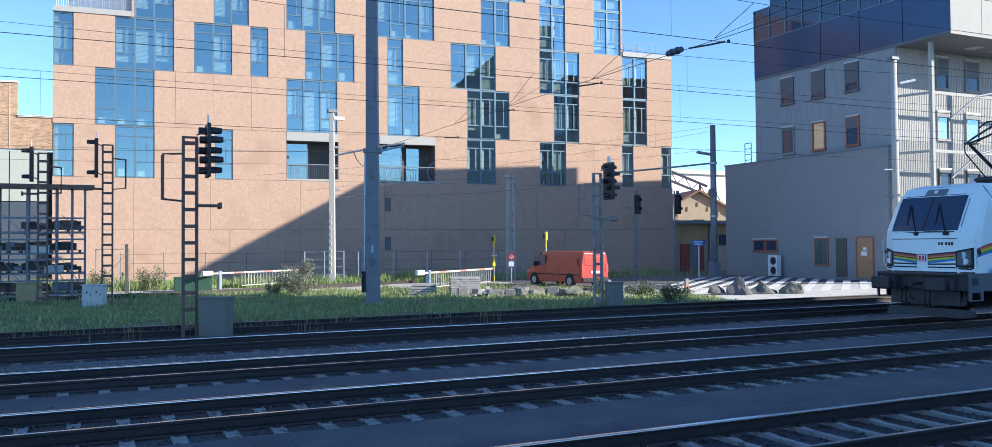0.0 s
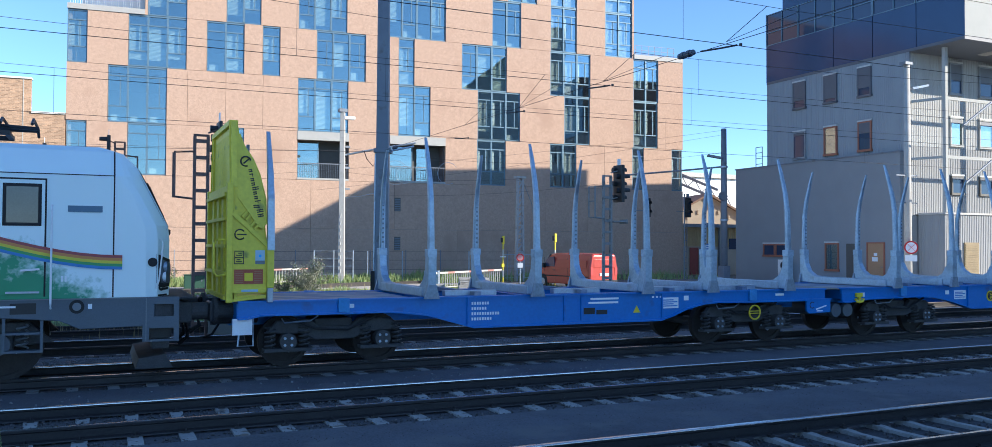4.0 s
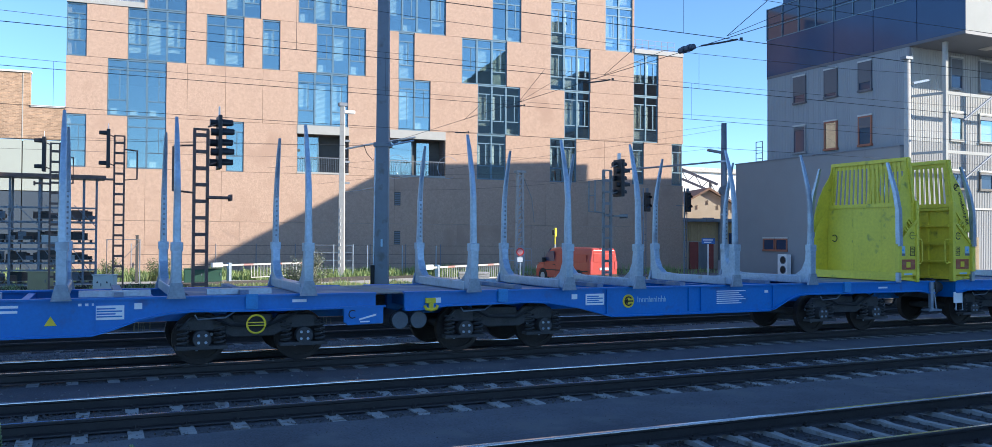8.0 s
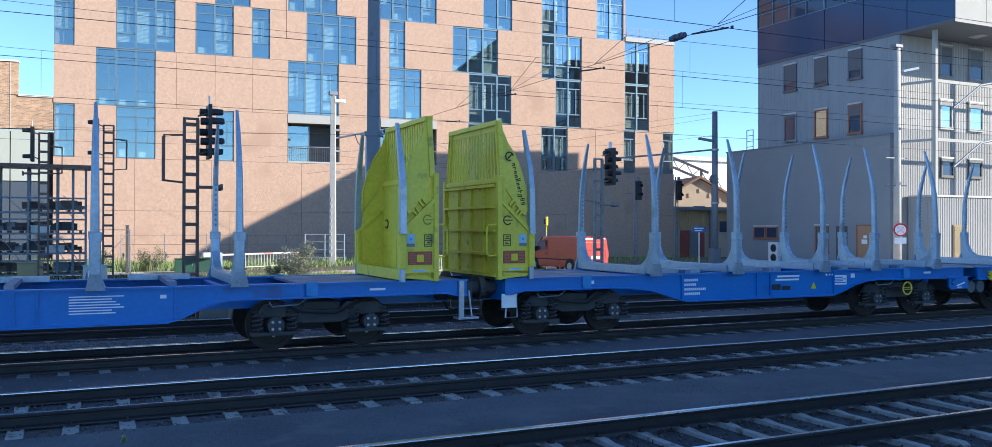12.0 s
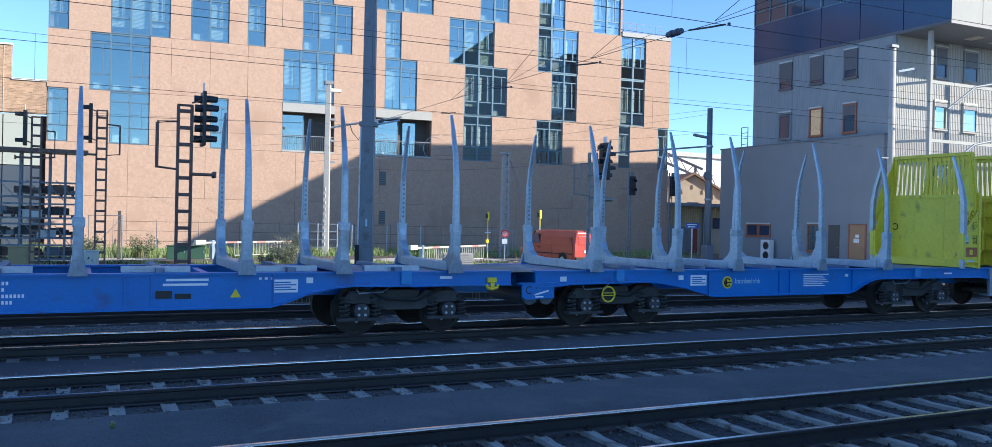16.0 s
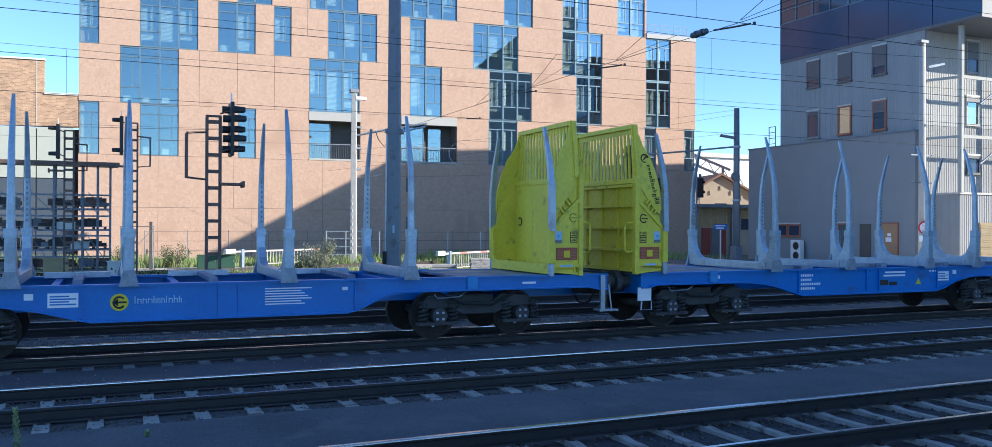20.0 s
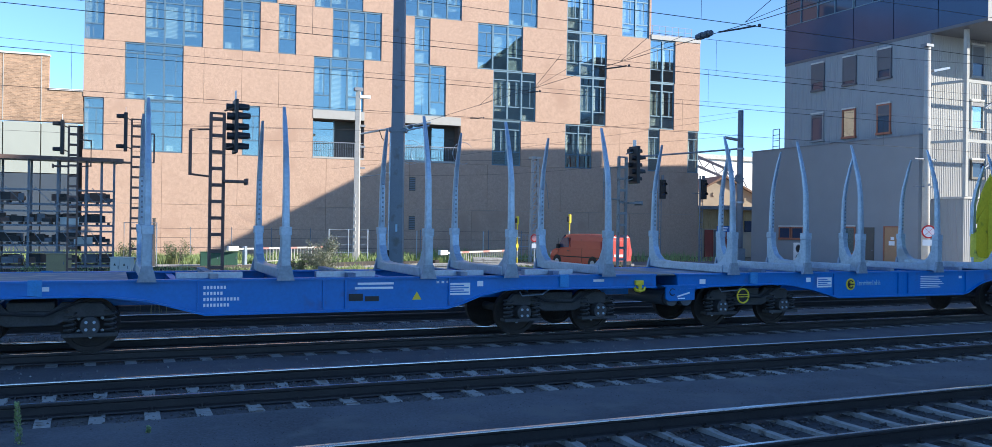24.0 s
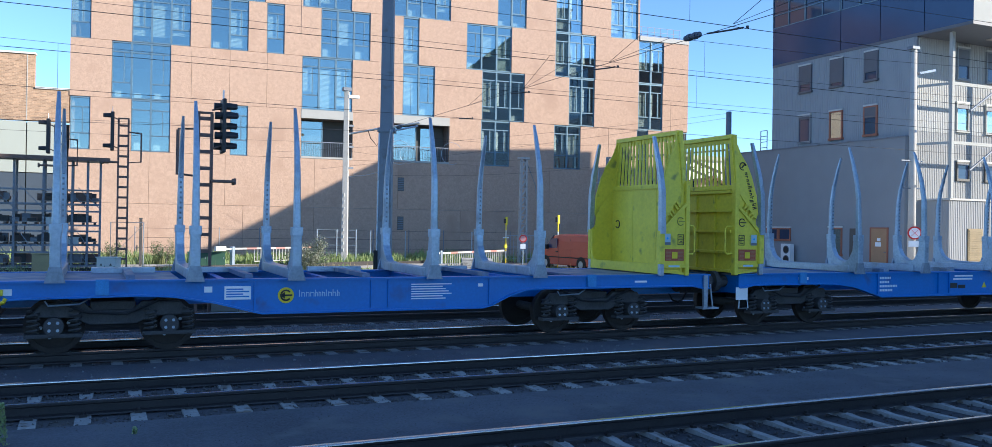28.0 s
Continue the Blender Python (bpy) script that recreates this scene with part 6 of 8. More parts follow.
    return ew


def bogie(parent, xc):
    bg = part("bogie", box(B(), xc - 0.35, xc + 0.35, -1.0, 1.0, 0.5, 0.86), BOGIE, parent, "grimy two-axle bogie", bevel=0.03)
    for s in (-1, 1):
        ya, yb = sorted((s * 0.98, s * 1.10))
        prof = [(xc - 1.25, 0.62), (xc - 1.05, 0.84), (xc - 0.45, 0.86), (xc - 0.3, 0.72), (xc + 0.3, 0.72), (xc + 0.45, 0.86), (xc + 1.05, 0.84), (xc + 1.25, 0.62), (xc + 0.6, 0.6), (xc + 0.35, 0.48), (xc - 0.35, 0.48), (xc - 0.6, 0.6)]
        fr = part("side_frame", prism(B(), prof, "y", ya, yb), BOGIE, bg, bevel=0.02)
        for d in (-0.87, 0.87):
            ab = part("axle_box", disc(B(), (xc + d, 0, 0.48), 0.15, "y", *sorted((s * 1.06, s * 1.24)), 14), BOGIE, fr)
            if s > 0:
                continue
            bm = B()
            for k in range(4):
                an = k * math.pi / 2 + 0.78
                disc(bm, (xc + d + 0.085 * math.cos(an), 0, 0.48 + 0.085 * math.sin(an)), 0.026, "y", *sorted((s * 1.24, s * 1.26)), 6)
            part("cover_bolt", bm, GALVANISED, ab)
            for e in (-0.3, 0.3):
                sp = B()
                tube(sp, [(xc + d + e + 0.09 * math.cos(k * 0.9), s * 1.12 + 0.09 * math.sin(k * 0.9), 0.36 + k * 0.0115) for k in range(34)], 0.019, 5)
                part("spring", sp, BOGIE, fr)
            part("spring_seat", box(B(), xc + d - 0.42, xc + d + 0.42, *sorted((s * 1.0, s * 1.22)), 0.3, 0.36), BOGIE, fr)
        part("brake_hose", tube(B(), [(xc - 0.9, s * 1.2, 0.92), (xc - 0.4, s * 1.22, 0.7), (xc + 0.2, s * 1.22, 0.66), (xc + 0.8, s * 1.2, 0.92)], 0.025, 6), RUBBER, fr)
        part("grab_rail", tube(B(), [(xc - 1.0, s * 1.27, 0.9), (xc - 0.95, s * 1.28, 0.82), (xc - 0.5, s * 1.28, 0.84), (xc - 0.35, s * 1.27, 0.93)], 0.014, 5), GALVANISED, fr)
    return bg


def handwheel(parent, xc):
    pts = [(xc + 0.155 * math.cos(a), -1.38, 0.72 + 0.155 * math.sin(a)) for a in np.linspace(0, 2 * math.pi, 25)]
    hw = part("handbrake_wheel", tube(B(), pts, 0.019, 6), YELLOW_BRIGHT, parent, "yellow handbrake wheel")
    for z in (0.69, 0.74):
        part("spoke", box(B(), xc - 0.15, xc + 0.15, -1.39, -1.37, z, z + 0.016), YELLOW_BRIGHT, hw)
    part("wheel_shaft", tube(B(), [(xc, -1.38, 0.72), (xc, -1.0, 0.72)], 0.02, 6), BOGIE, hw)


wagon = thing("timber_wagon", "blue timber wagon with galvanised stakes and yellow end walls", "freight wagon", "wagons of the train")
for unit, poly in enumerate((UNIT_A, UNIT_B)):
    lo, hi = (0.35, 13.82) if unit == 0 else (14.38, 28.547)
    base = part("underframe", prism(prism(B(), poly, "y", -1.36, -1.30), poly, "y", 1.30, 1.36), WAGON_BLUE, wagon, "bright blue fish-bellied side sill")
    for s in (-1, 1):
        part("top_flange", box(B(), lo, hi, *sorted((s * 1.41, s * 1.2)), 1.19, 1.225), WAGON_BLUE, base)
        pts = [p for p in poly if p[1] < 1.19]
        pts = sorted(pts)
        fl = B()
        ring_loft(fl, [[(x, s * 1.42, z), (x, s * 1.22, z), (x, s * 1.22, z - 0.03), (x, s * 1.42, z - 0.03)] for x, z in pts])
        part("bottom_flange", fl, WAGON_BLUE, base)
        for x in ((4.62, 6.74, 7.14, 9.13), (18.77, 20.85, 21.18, 23.22))[unit]:
            part("web_rib", box(B(), x, x + 0.03, *sorted((s * 1.40, s * 1.36)), 0.68, 1.19), WAGON_BLUE, base)
    part("centre_sill", box(B(), lo, hi, -0.3, 0.3, 0.72, 1.12), WAGON_BLUE, base)
    for x in np.arange(lo + 0.1, hi - 0.1, 1.9):
        part("cross_bearer", box(B(), x, x + 0.12, -1.3, 1.3, 0.95, 1.18), WAGON_BLUE, base)
    for a, b in ((lo, lo + 3.2), (hi - 3.2, hi)):
        part("deck_plate", box(B(), a, b, -1.2, 1.2, 1.17, 1.215), DECK_BLUE, base, "worn grey-blue deck plate")
    for x0 in ((2.1, 11.5), (16.28, 25.42))[unit]:
        for s in (-1, 1):
            part("cable_bracket", prism(B(), [(x0, 1.0), (x0 + 0.2, 0.98), (x0 + 0.2, 1.24), (x0, 1.24)], "y", *sorted((s * 1.43, s * 1.36))), BRACKET_BLUE, base)
bunks = []
for x in STAKES_A + STAKES_B:
    bk = part("bunk", box(B(), x - 0.1, x + 0.1, -1.3, 1.3, 1.225, 1.4), GALVANISED, wagon, "galvanised stake bolster", bevel=0.015)
    bunks.append(bk)
    for s in (-1, 1):
        stake(bk, x, s)
for x in (4.9, 7.3, 9.5, 11.5, 16.8, 18.7, 20.8, 23.2):
    part("load_rail", bar(B(), (x - 0.6, -0.95 if x < 14 else 0.95, 1.27), (x + 0.5, -0.95 if x < 14 else 0.95, 1.27), 0.16, 0.1), GALVANISED, wagon)
    part("load_rail", box(B(), x - 0.07, x + 0.07, -1.25, 1.25, 1.225, 1.3), DECK_BLUE, wagon)
end_wall(wagon, 0.2, 1)
end_wall(wagon, 27.88, -1)
for xc in (2.12, 11.68, 16.55, 25.8):
    bogie(wagon, xc)
# ends: couplings, buffers, hoses
for x, f in ((0.0, 1), (WAGON, -1)):
    for s in (-0.875, 0.875):
        bf = part("buffer", disc(B(), (0, s, 1.03), 0.13, "x", *sorted((x + f * 0.06, x + f * 0.36)), 14), BOGIE, wagon)
        part("buffer_head", disc(B(), (0, s, 1.03), 0.24, "x", *sorted((x, x + f * 0.06)), 18), BOGIE, bf)
    part("head_stock", box(B(), *sorted((x + f * 0.34, x + f * 0.5)), -1.3, 1.3, 0.78, 1.17), WAGON_BLUE if f > 0 else BOGIE, wagon)
    part("coupling_hook", tube(B(), [(x + f * 0.35, 0, 1.0), (x + f * 0.05, 0, 0.98), (x + f * 0.1, 0, 0.72)], 0.045, 6), BOGIE, wagon)
    part("air_hose", tube(B(), [(x + f * 0.36, 0.4, 0.85), (x + f * 0.15, 0.42, 0.5), (x - f * 0.02, 0.4, 0.45)], 0.025, 6), RUBBER, wagon)
    part("buffer_pipe", disc(B(), (0, -0.6, 0.98), 0.2, "x", *sorted((x + f * 0.02, x + f * 0.8)), 16), BOGIE, wagon)
    part("step_rail", tube(B(), [(x + f * 0.42, -1.33, 1.0), (x + f * 0.36, -1.36, 0.45), (x + f * 0.62, -1.36, 0.45), (x + f * 0.62, -1.33, 0.98)], 0.018, 6), GALVANISED, wagon)
part("step_hanger", box(B(), 28.36, 28.46, -1.43, -1.38, 0.5, 1.2), GALVANISED, wagon, "galvanised step hanger")
part("step_tread", box(B(), 28.34, 28.78, -1.42, -1.16, 0.46, 0.5), GALVANISED, wagon)
part("draw_bar", box(B(), 13.7, 15.2, -0.15, 0.15, 0.85, 1.08), BOGIE, wagon)
part("gangway_plate", box(B(), 13.8, 14.4, -1.25, 1.25, 1.19, 1.215), TIMBER, wagon, "weathered gangway board")
for x in (14.35, 14.72):
    tank = part("air_tank", disc(B(), (x, 0, 0.68), 0.16, "y", -1.2, 0.5, 20), LOCO_FRAME, wagon, "dark grey air tank")
    part("tank_band", disc(B(), (x, 0, 0.68), 0.168, "y", -1.1, -1.05, 20), BOGIE, tank)
sb = part("hanging_plate", prism(B(), [(13.22, 0.96), (13.22, 0.70), (13.30, 0.64), (13.96, 0.66), (13.96, 0.98)], "y", -1.40, -1.34), WAGON_BLUE, wagon, "blue hanging plate with a pictogram", bevel=0.01)
part("plate_flange", box(B(), 13.15, 14.00, -1.42, -1.3, 0.96, 0.985), WAGON_BLUE, sb)
ring = [(13.38 + 0.07 * math.cos(a), -1.405, 0.84 + 0.07 * math.sin(a)) for a in np.linspace(0.8, 2 * math.pi - 0.8, 14)]
part("pictogram", tube(B(), ring, 0.01, 5), PRINT_BLACK, sb)
part("pictogram", bar(B(), (13.50, -1.405, 0.74), (13.82, -1.405, 0.82), 0.01, 0.03), PRINT_WHITE, sb)
part("pictogram", bar(B(), (13.52, -1.405, 0.70), (13.70, -1.405, 0.70), 0.01, 0.025), PRINT_WHITE, sb)
hook = part("tow_hook", box(B(), 14.78, 14.98, -1.43, -1.37, 1.0, 1.1), YELLOW_BRIGHT, wagon, "yellow rope hook", bevel=0.01)
part("hook_shank", box(B(), 14.85, 14.93, -1.43, -1.38, 0.90, 1.0), YELLOW_BRIGHT, hook)
part("hook_bow", tube(B(), [(14.76, -1.41, 0.96), (14.79, -1.41, 0.9), (14.89, -1.41, 0.875), (14.99, -1.41, 0.9), (15.02, -1.41, 0.96)], 0.032, 8), YELLOW_BRIGHT, hook)
# markings: emblem, name as bars, data panels, text lines
em = part("emblem_disc", disc(B(), (19.32, 0, 0.93), 0.14, "y", -1.37, -1.36, 24), YELLOW_BRIGHT, wagon, "yellow round emblem")
bm = B()
tube(bm, [(19.32 + 0.088 * math.cos(a), -1.374, 0.93 + 0.088 * math.sin(a)) for a in np.linspace(0.7, 2 * math.pi - 0.7, 14)], 0.016, 5)
box(bm, 19.26, 19.43, -1.382, -1.37, 0.915, 0.945)
prism(bm, [(19.30, 0.87), (19.30, 0.99), (19.22, 0.93)], "y", -1.382, -1.37)
part("emblem_mark", bm, PRINT_BLACK, em)
bm = B()
x = 19.55
for w, h in ((0.03, 0.14), (0.07, 0.1), (0.07, 0.1), (0.08, 0.1), (0.05, 0.14), (0.05, 0.1), (0.06, 0.1), (0.03, 0.14), (0.07, 0.1), (0.07, 0.15), (0.05, 0.13)):
    w, h = w * 0.9, h * 0.85
    box(bm, x, x + 0.013, -1.366, -1.36, 0.9, 0.9 + h)
    if w > 0.04:
        box(bm, x + w - 0.013, x + w, -1.366, -1.36, 0.9, 0.9 + 0.07)
        box(bm, x + 0.013, x + w - 0.013, -1.366, -1.36, 0.962, 0.975)
    x += w + 0.016
part("name_bars", bm, PRINT_BLUE, wagon, "pale thin name bars")
for x0, x1, z0, z1 in ((18.28, 18.72, 0.87, 1.10), (9.14, 9.58, 0.87, 1.1)):
    pn = part("data_panel", box(B(), x0, x1, -1.37, -1.36, z0, z1), PRINT_WHITE, wagon, "white data panel with dark rules")
    bm = B()
    for k in range(4):
        z = z0 + 0.04 + k * (z1 - z0 - 0.06) / 4
        box(bm, x0 + 0.03, x1 - 0.03 - 0.1 * (k % 2), -1.374, -1.37, z, z + 0.022)
    part("rule", bm, WAGON_BLUE, pn)
for x0, x1, z0, z1, mt in ((17.95, 18.08, 1.0, 1.1, PRINT_WHITE), (9.73, 9.85, 1.03, 1.13, PRINT_WHITE), (14.95, 15.1, 1.0, 1.1, PRINT_WHITE), (0.27, 0.6, 0.64, 0.92, PRINT_WHITE), (12.3, 12.55, 1.08, 1.13, PRINT_WHITE), (2.1, 2.4, 1.06, 1.13, PRINT_WHITE), (26.6, 26.9, 1.06, 1.1, PRINT_WHITE), (23.0, 23.1, 1.03, 1.09, PRINT_WHITE)):
    part("plate", box(B(), x0, x1, -1.372, -1.36, z0, z1), mt, wagon)
bm = B()
for k in range(7):
    z = 1.10 - k * 0.045
    box(bm, 21.64, 22.45 - 0.06 * (k * 3 % 4), -1.366, -1.36, z - 0.018, z)
for k, w in enumerate((0.34, 0.3, 0.55, 0.4)):
    a = 4.72
    while a < 4.72 + w:
        box(bm, a, a + 0.035, -1.366, -1.36, 1.055 - k * 0.1, 1.11 - k * 0.1)
        a += 0.055
for x0, w, z in ((7.38, 0.68, 1.09), (7.33, 0.72, 1.01), (8.9, 0.05, 1.1), (9.0, 0.05, 1.1), (9.1, 0.05, 1.1)):
    box(bm, x0, x0 + w, -1.366, -1.36, z, z + 0.04)
part("marking", bm, PRINT_WHITE, wagon)["kind"] = "stuff"
part("dark_plate", box(box(B(), 7.22, 7.48, -1.368, -1.36, 0.80, 0.93), 7.52, 7.78, -1.368, -1.36, 0.79, 0.88), PRINT_BLACK, wagon)
part("warning_triangle", prism(B(), [(8.42, 0.8), (8.6, 0.8), (8.51, 0.95)], "y", -1.368, -1.36), YELLOW_BRIGHT, wagon)
for x in (1.25, 2.99, 10.81, 12.55, 15.68, 17.42, 24.93, 26.67):
    wheelset(wagon, x, 0.46, 0.70)

COACHES = [wagon] + [copy_thing(wagon, pose(0, 0, 0)) for _ in range(9)]
# the first wagon's rear half is set out a little differently
for bk, dx in zip(bunks[5:], (0.3, 0.24, 0.26, 0.19, 0.11)):
    bk.matrix_basis = pose(dx, 0, 0)
for c, dx in ((COACHES[0], 0.35), (COACHES[3], 0.15)):
    for ob in c.children:
        if ob.name.startswith(("emblem_disc", "name_bars")):
            ob.matrix_basis = pose(dx, 0, 0)
for k, c in enumerate(COACHES):
    handwheel(c, 11.68 if k in (0, 1, 3, 8, 9) else 16.12)
    # on the others the hanging plate and the rope hook have changed sides of the gangway
    for ob in c.children if k not in (0, 1, 3, 8, 9) else ():
        if ob.name.startswith("hanging_plate"):
            ob.matrix_basis = pose(0.84, 0, 0)
        elif ob.name.startswith("tow_hook"):
            ob.matrix_basis = pose(-1.5, 0, 0)

# ---- yard ground beyond the tracks ----
def swell(x, y):
    return -0.17 + 0.05 * noise.noise((x * 0.25, y * 0.25, 3.0)) + 0.03 * noise.noise((x * 0.9, y * 0.9, 7.0)) - 0.1 * max(0.0, 1 - (y - 27.2) / 0.7)


grid_sheet("grass_ground", -30, 24.5, 27.2, 45.2, 160, 60, swell, TURF, "rough green turf beside the tracks", "grass")
slab("gravel_road", -40, 24.0, 45.2, 50.6, -0.5, -0.17, PAVING, "pale dusty gravel road before the office block", "road")
slab("verge", -60, 45, 50.6, 69, -0.5, -0.2, SOIL, "weedy soil verge at the foot of the wall", "ground")
slab("yard", 24.0, 60, 27.2, 36.0, -0.5, -0.13, YARD_CONCRETE, "pale concrete yard surface in sunlight", "yard")
slab("yard_road", 24.0, 60, 36.0, 50.6, -0.5, -0.15, ASPHALT, "grey asphalt yard road", "road")
for k in range(12):
    c = 13.0 - k * 1.2
    ya, yb = 31.0, min(46.5, 0.9 * 41.6 + c)
    bm = prism(B(), [((ya - c) / 0.9, ya), ((ya - c) / 0.9 + 0.62, ya), ((yb - c) / 0.9 + 0.62, yb), ((yb - c) / 0.9, yb)], "z", -0.128, -0.122)
    tagged(part("hatch_stripe", bm, ROAD_WHITE), "white painted hatching stripe on the yard", "road marking", "hatching stripes", "structure")


# ---- masts, signals ----
def signal(x, y, top, head_side, head_z, loop_z, arm_z, hoods, label, width=0.33, steel=None, plate=0.045, reach=0.28):
    """Ladder mast with a cage loop on one side and a lamp head on the other."""
    sg = thing("railway_signal", label, "signal", "signals", pose(x, y, 0))
    h = width / 2
    steel = steel or RUST_STEEL
    for s in (-h, h):
        part("mast_leg", box(B(), s - 0.036, s + 0.036, -0.06, 0.06, -0.3, top), steel, sg)
    z = 0.1
    while z < top:
        part("rung", box(B(), -h + 0.036, h - 0.036, -0.05, 0.05, z, z + 0.09), steel, sg)
        z += 0.43
    part("mast_cap", box(B(), -h - 0.03, h + 0.03, -0.05, 0.05, top, top + 0.05), steel, sg)
    o = -head_side
    far = o * (h + 0.5)
    for d in (-0.22, 0.22):
        part("cage_loop", tube(B(), [(o * h, 0, loop_z[1]), (far, d, loop_z[1] - 0.04), (far, d, loop_z[0]), (o * h, 0, loop_z[0] - 0.05)], 0.03, 6), steel, sg)
    part("cage_bar", tube(B(), [(far, -0.22, (loop_z[0] + loop_z[1]) / 2), (far, 0.22, (loop_z[0] + loop_z[1]) / 2)], 0.02, 6), steel, sg)
    part("platform", box(B(), *sorted((-o * h, -o * (h + 0.55))), -0.25, 0.25, arm_z - 0.03, arm_z + 0.03), steel, sg)
    part("platform_end", box(B(), *sorted((-o * (h + 0.55), -o * (h + 0.6))), -0.25, 0.25, arm_z - 0.08, arm_z + 0.08), steel, sg)
    hx = head_side * (h + reach)
    hd = part("signal_head", box(B(), hx - plate, hx + plate, -0.3, 0.3, head_z[0], head_z[1]), BLACK_PAINT, sg, "black signal head with hooded lamps", bevel=0.02)
    for zz in (head_z[0] + 0.2, head_z[1] - 0.2):
        part("head_bracket", tube(B(), [(head_side * h, 0, zz - 0.1), (hx, 0, zz)], 0.025, 6), steel, hd)
    for k in range(hoods):
        zz = head_z[0] + 0.18 + k * (head_z[1] - head_z[0] - 0.36) / max(1, hoods - 1)
        yy = -0.12 if k % 2 else 0.1
        hb = B()
        ring = [(math.cos(a), math.sin(a)) for a in np.linspace(-0.5, math.pi + 0.5, 12)]
        ring_loft(hb, [[(hx + head_side * d, yy + c * r, zz + q * r) for c, q in ring] for d, r in ((0.04, 0.12), (0.20, 0.112), (0.36, 0.10))], caps=False, closed=False)
        part("hood", hb, BLACK_PAINT, hd)
        if hoods > 2:
            part("lamp_case", disc(B(), (0, yy, zz), 0.095, "x", *sorted((hx - head_side * 0.22, hx - head_side * 0.04)), 12), BLACK_PAINT, hd)
        part("lens", disc(B(), (0, yy, zz), 0.085, "x", *sorted((hx + head_side * 0.045, hx + head_side * 0.055)), 14), CAB_GLASS, hd)
    part("number_plate", box(B(), hx - 0.01, hx + 0.01, -0.1, 0.1, head_z[1], head_z[1] + 0.24), PRINT_WHITE, hd)
    return sg


signal(2.5, 23.62, 5.0, 1, (4.0, 5.4), (3.42, 4.6), 3.26, 5, "rusty ladder signal mast with a five-lamp black head")
signal(17.42, 27.7, 4.8, 1, (3.85, 5.25), (3.28, 4.45), 3.12, 5, "grey ladder signal mast with a lattice cage", 0.32, SIGNAL_GREY, 0.07, 0.36)
signal(0.93, 39.5, 6.43, -1, (5.1, 6.7), (4.66, 5.9), 4.62, 2, "rusty ladder signal mast with a narrow black head", 0.38, None, 0.07, 0.24)
signal(-1.48, 40.0, 6.04, -1, (4.9, 6.3), (4.45, 5.54), 4.4, 2, "rusty ladder signal mast beside the storage rack", 0.34, None, 0.07, 0.24)


def cabinet(x, y, w, d, z1, material, label, doors=2, rz=-25):
    cb = thing("track_cabinet", label, "cabinet", "trackside cabinets", pose(x, y, 0, 0, 0, rz))
    part("body", box(B(), -w / 2, w / 2, -d / 2, d / 2, -0.2, z1), material, cb, bevel=0.015)
    part("lid", box(B(), -w / 2 - 0.03, w / 2 + 0.03, -d / 2 - 0.03, d / 2 + 0.03, z1, z1 + 0.04), material, cb, bevel=0.01)
    for k in range(doors):
        a = -w / 2 + 0.02 + k * (w - 0.04) / doors
        b = a + (w - 0.04) / doors - 0.02
        dd = part("door", box(B(), a, b, -d / 2 - 0.018, -d / 2, -0.1, z1 - 0.04), material, cb, bevel=0.006)
        part("handle", box(B(), b - 0.06, b - 0.03, -d / 2 - 0.04, -d / 2 - 0.018, z1 * 0.4, z1 * 0.4 + 0.12), STEEL_GREY, dd)
        if material is CABINET_WHITE:
            part("symbol", prism(B(), [(a + 0.12, z1 - 0.3), (a + 0.22, z1 - 0.3), (a + 0.17, z1 - 0.2)], "y", -d / 2 - 0.022, -d / 2 - 0.018), PRINT_BLACK, dd)
    return cb


cabinet(3.12, 23.4, 0.74, 0.5, 0.86, CABINET, "weathered grey-green trackside cabinet beside a signal", 1)
cabinet(0.43, 37.7, 0.8, 0.4, 0.7, CABINET_WHITE, "pale double-door trackside cabinet with warning symbols", 2)
cabinet(-2.03, 41.7, 0.85, 0.5, 0.7, CABINET_TAN, "tan metal trackside cabinet in the grass", 1)
cabinet(17.98, 27.5, 0.62, 0.5, 0.72, CABINET, "grey-green trackside cabinet with two doors", 2)
cabinet(5.3, 48.5, 1.9, 0.7, 0.55, mat("cabinet_green", (0.018, 0.07, 0.045), 0.6), "low dark green cabinet by the road", 2, -5)

mast = thing("catenary_mast", "tall grey steel catenary mast with a cable conduit", "mast", m=pose(10.65, 34, 0, 0, 0, -25))
part("column", ring_loft(B(), [[(-w, -w, z), (w, -w, z), (w, w, z), (-w, w, z)] for w, z in ((0.27, -0.3), (0.20, 19.0))]), STEEL_GREY, mast, bevel=0.02)
part("foot", box(B(), -0.36, 0.36, -0.36, 0.36, -0.4, -0.08), SIGNAL_GREY, mast, bevel=0.03)
part("conduit", tube(B(), [(-0.3, -0.24, 1.1), (-0.3, -0.24, 1.6), (-0.27, -0.22, 5.9)], 0.035, 8), GALVANISED, mast, "grey cable conduit")
part("conduit_box", box(B(), -0.42, -0.26, -0.33, -0.15, 0.3, 1.15), RUBBER, mast, bevel=0.02)
part("clamp", box(B(), -0.34, 0.36, -0.3, 0.3, 5.95, 6.12), STEEL_GREY, mast)
part("bracket", tube(B(), [(0.2, -0.1, 6.0), (1.2, 0.6, 6.3)], 0.04, 8), GALVANISED, mast)
part("number_mark", box(B(), -0.02, 0.06, -0.272, -0.258, 1.9, 2.2), PRINT_BLUE, mast)

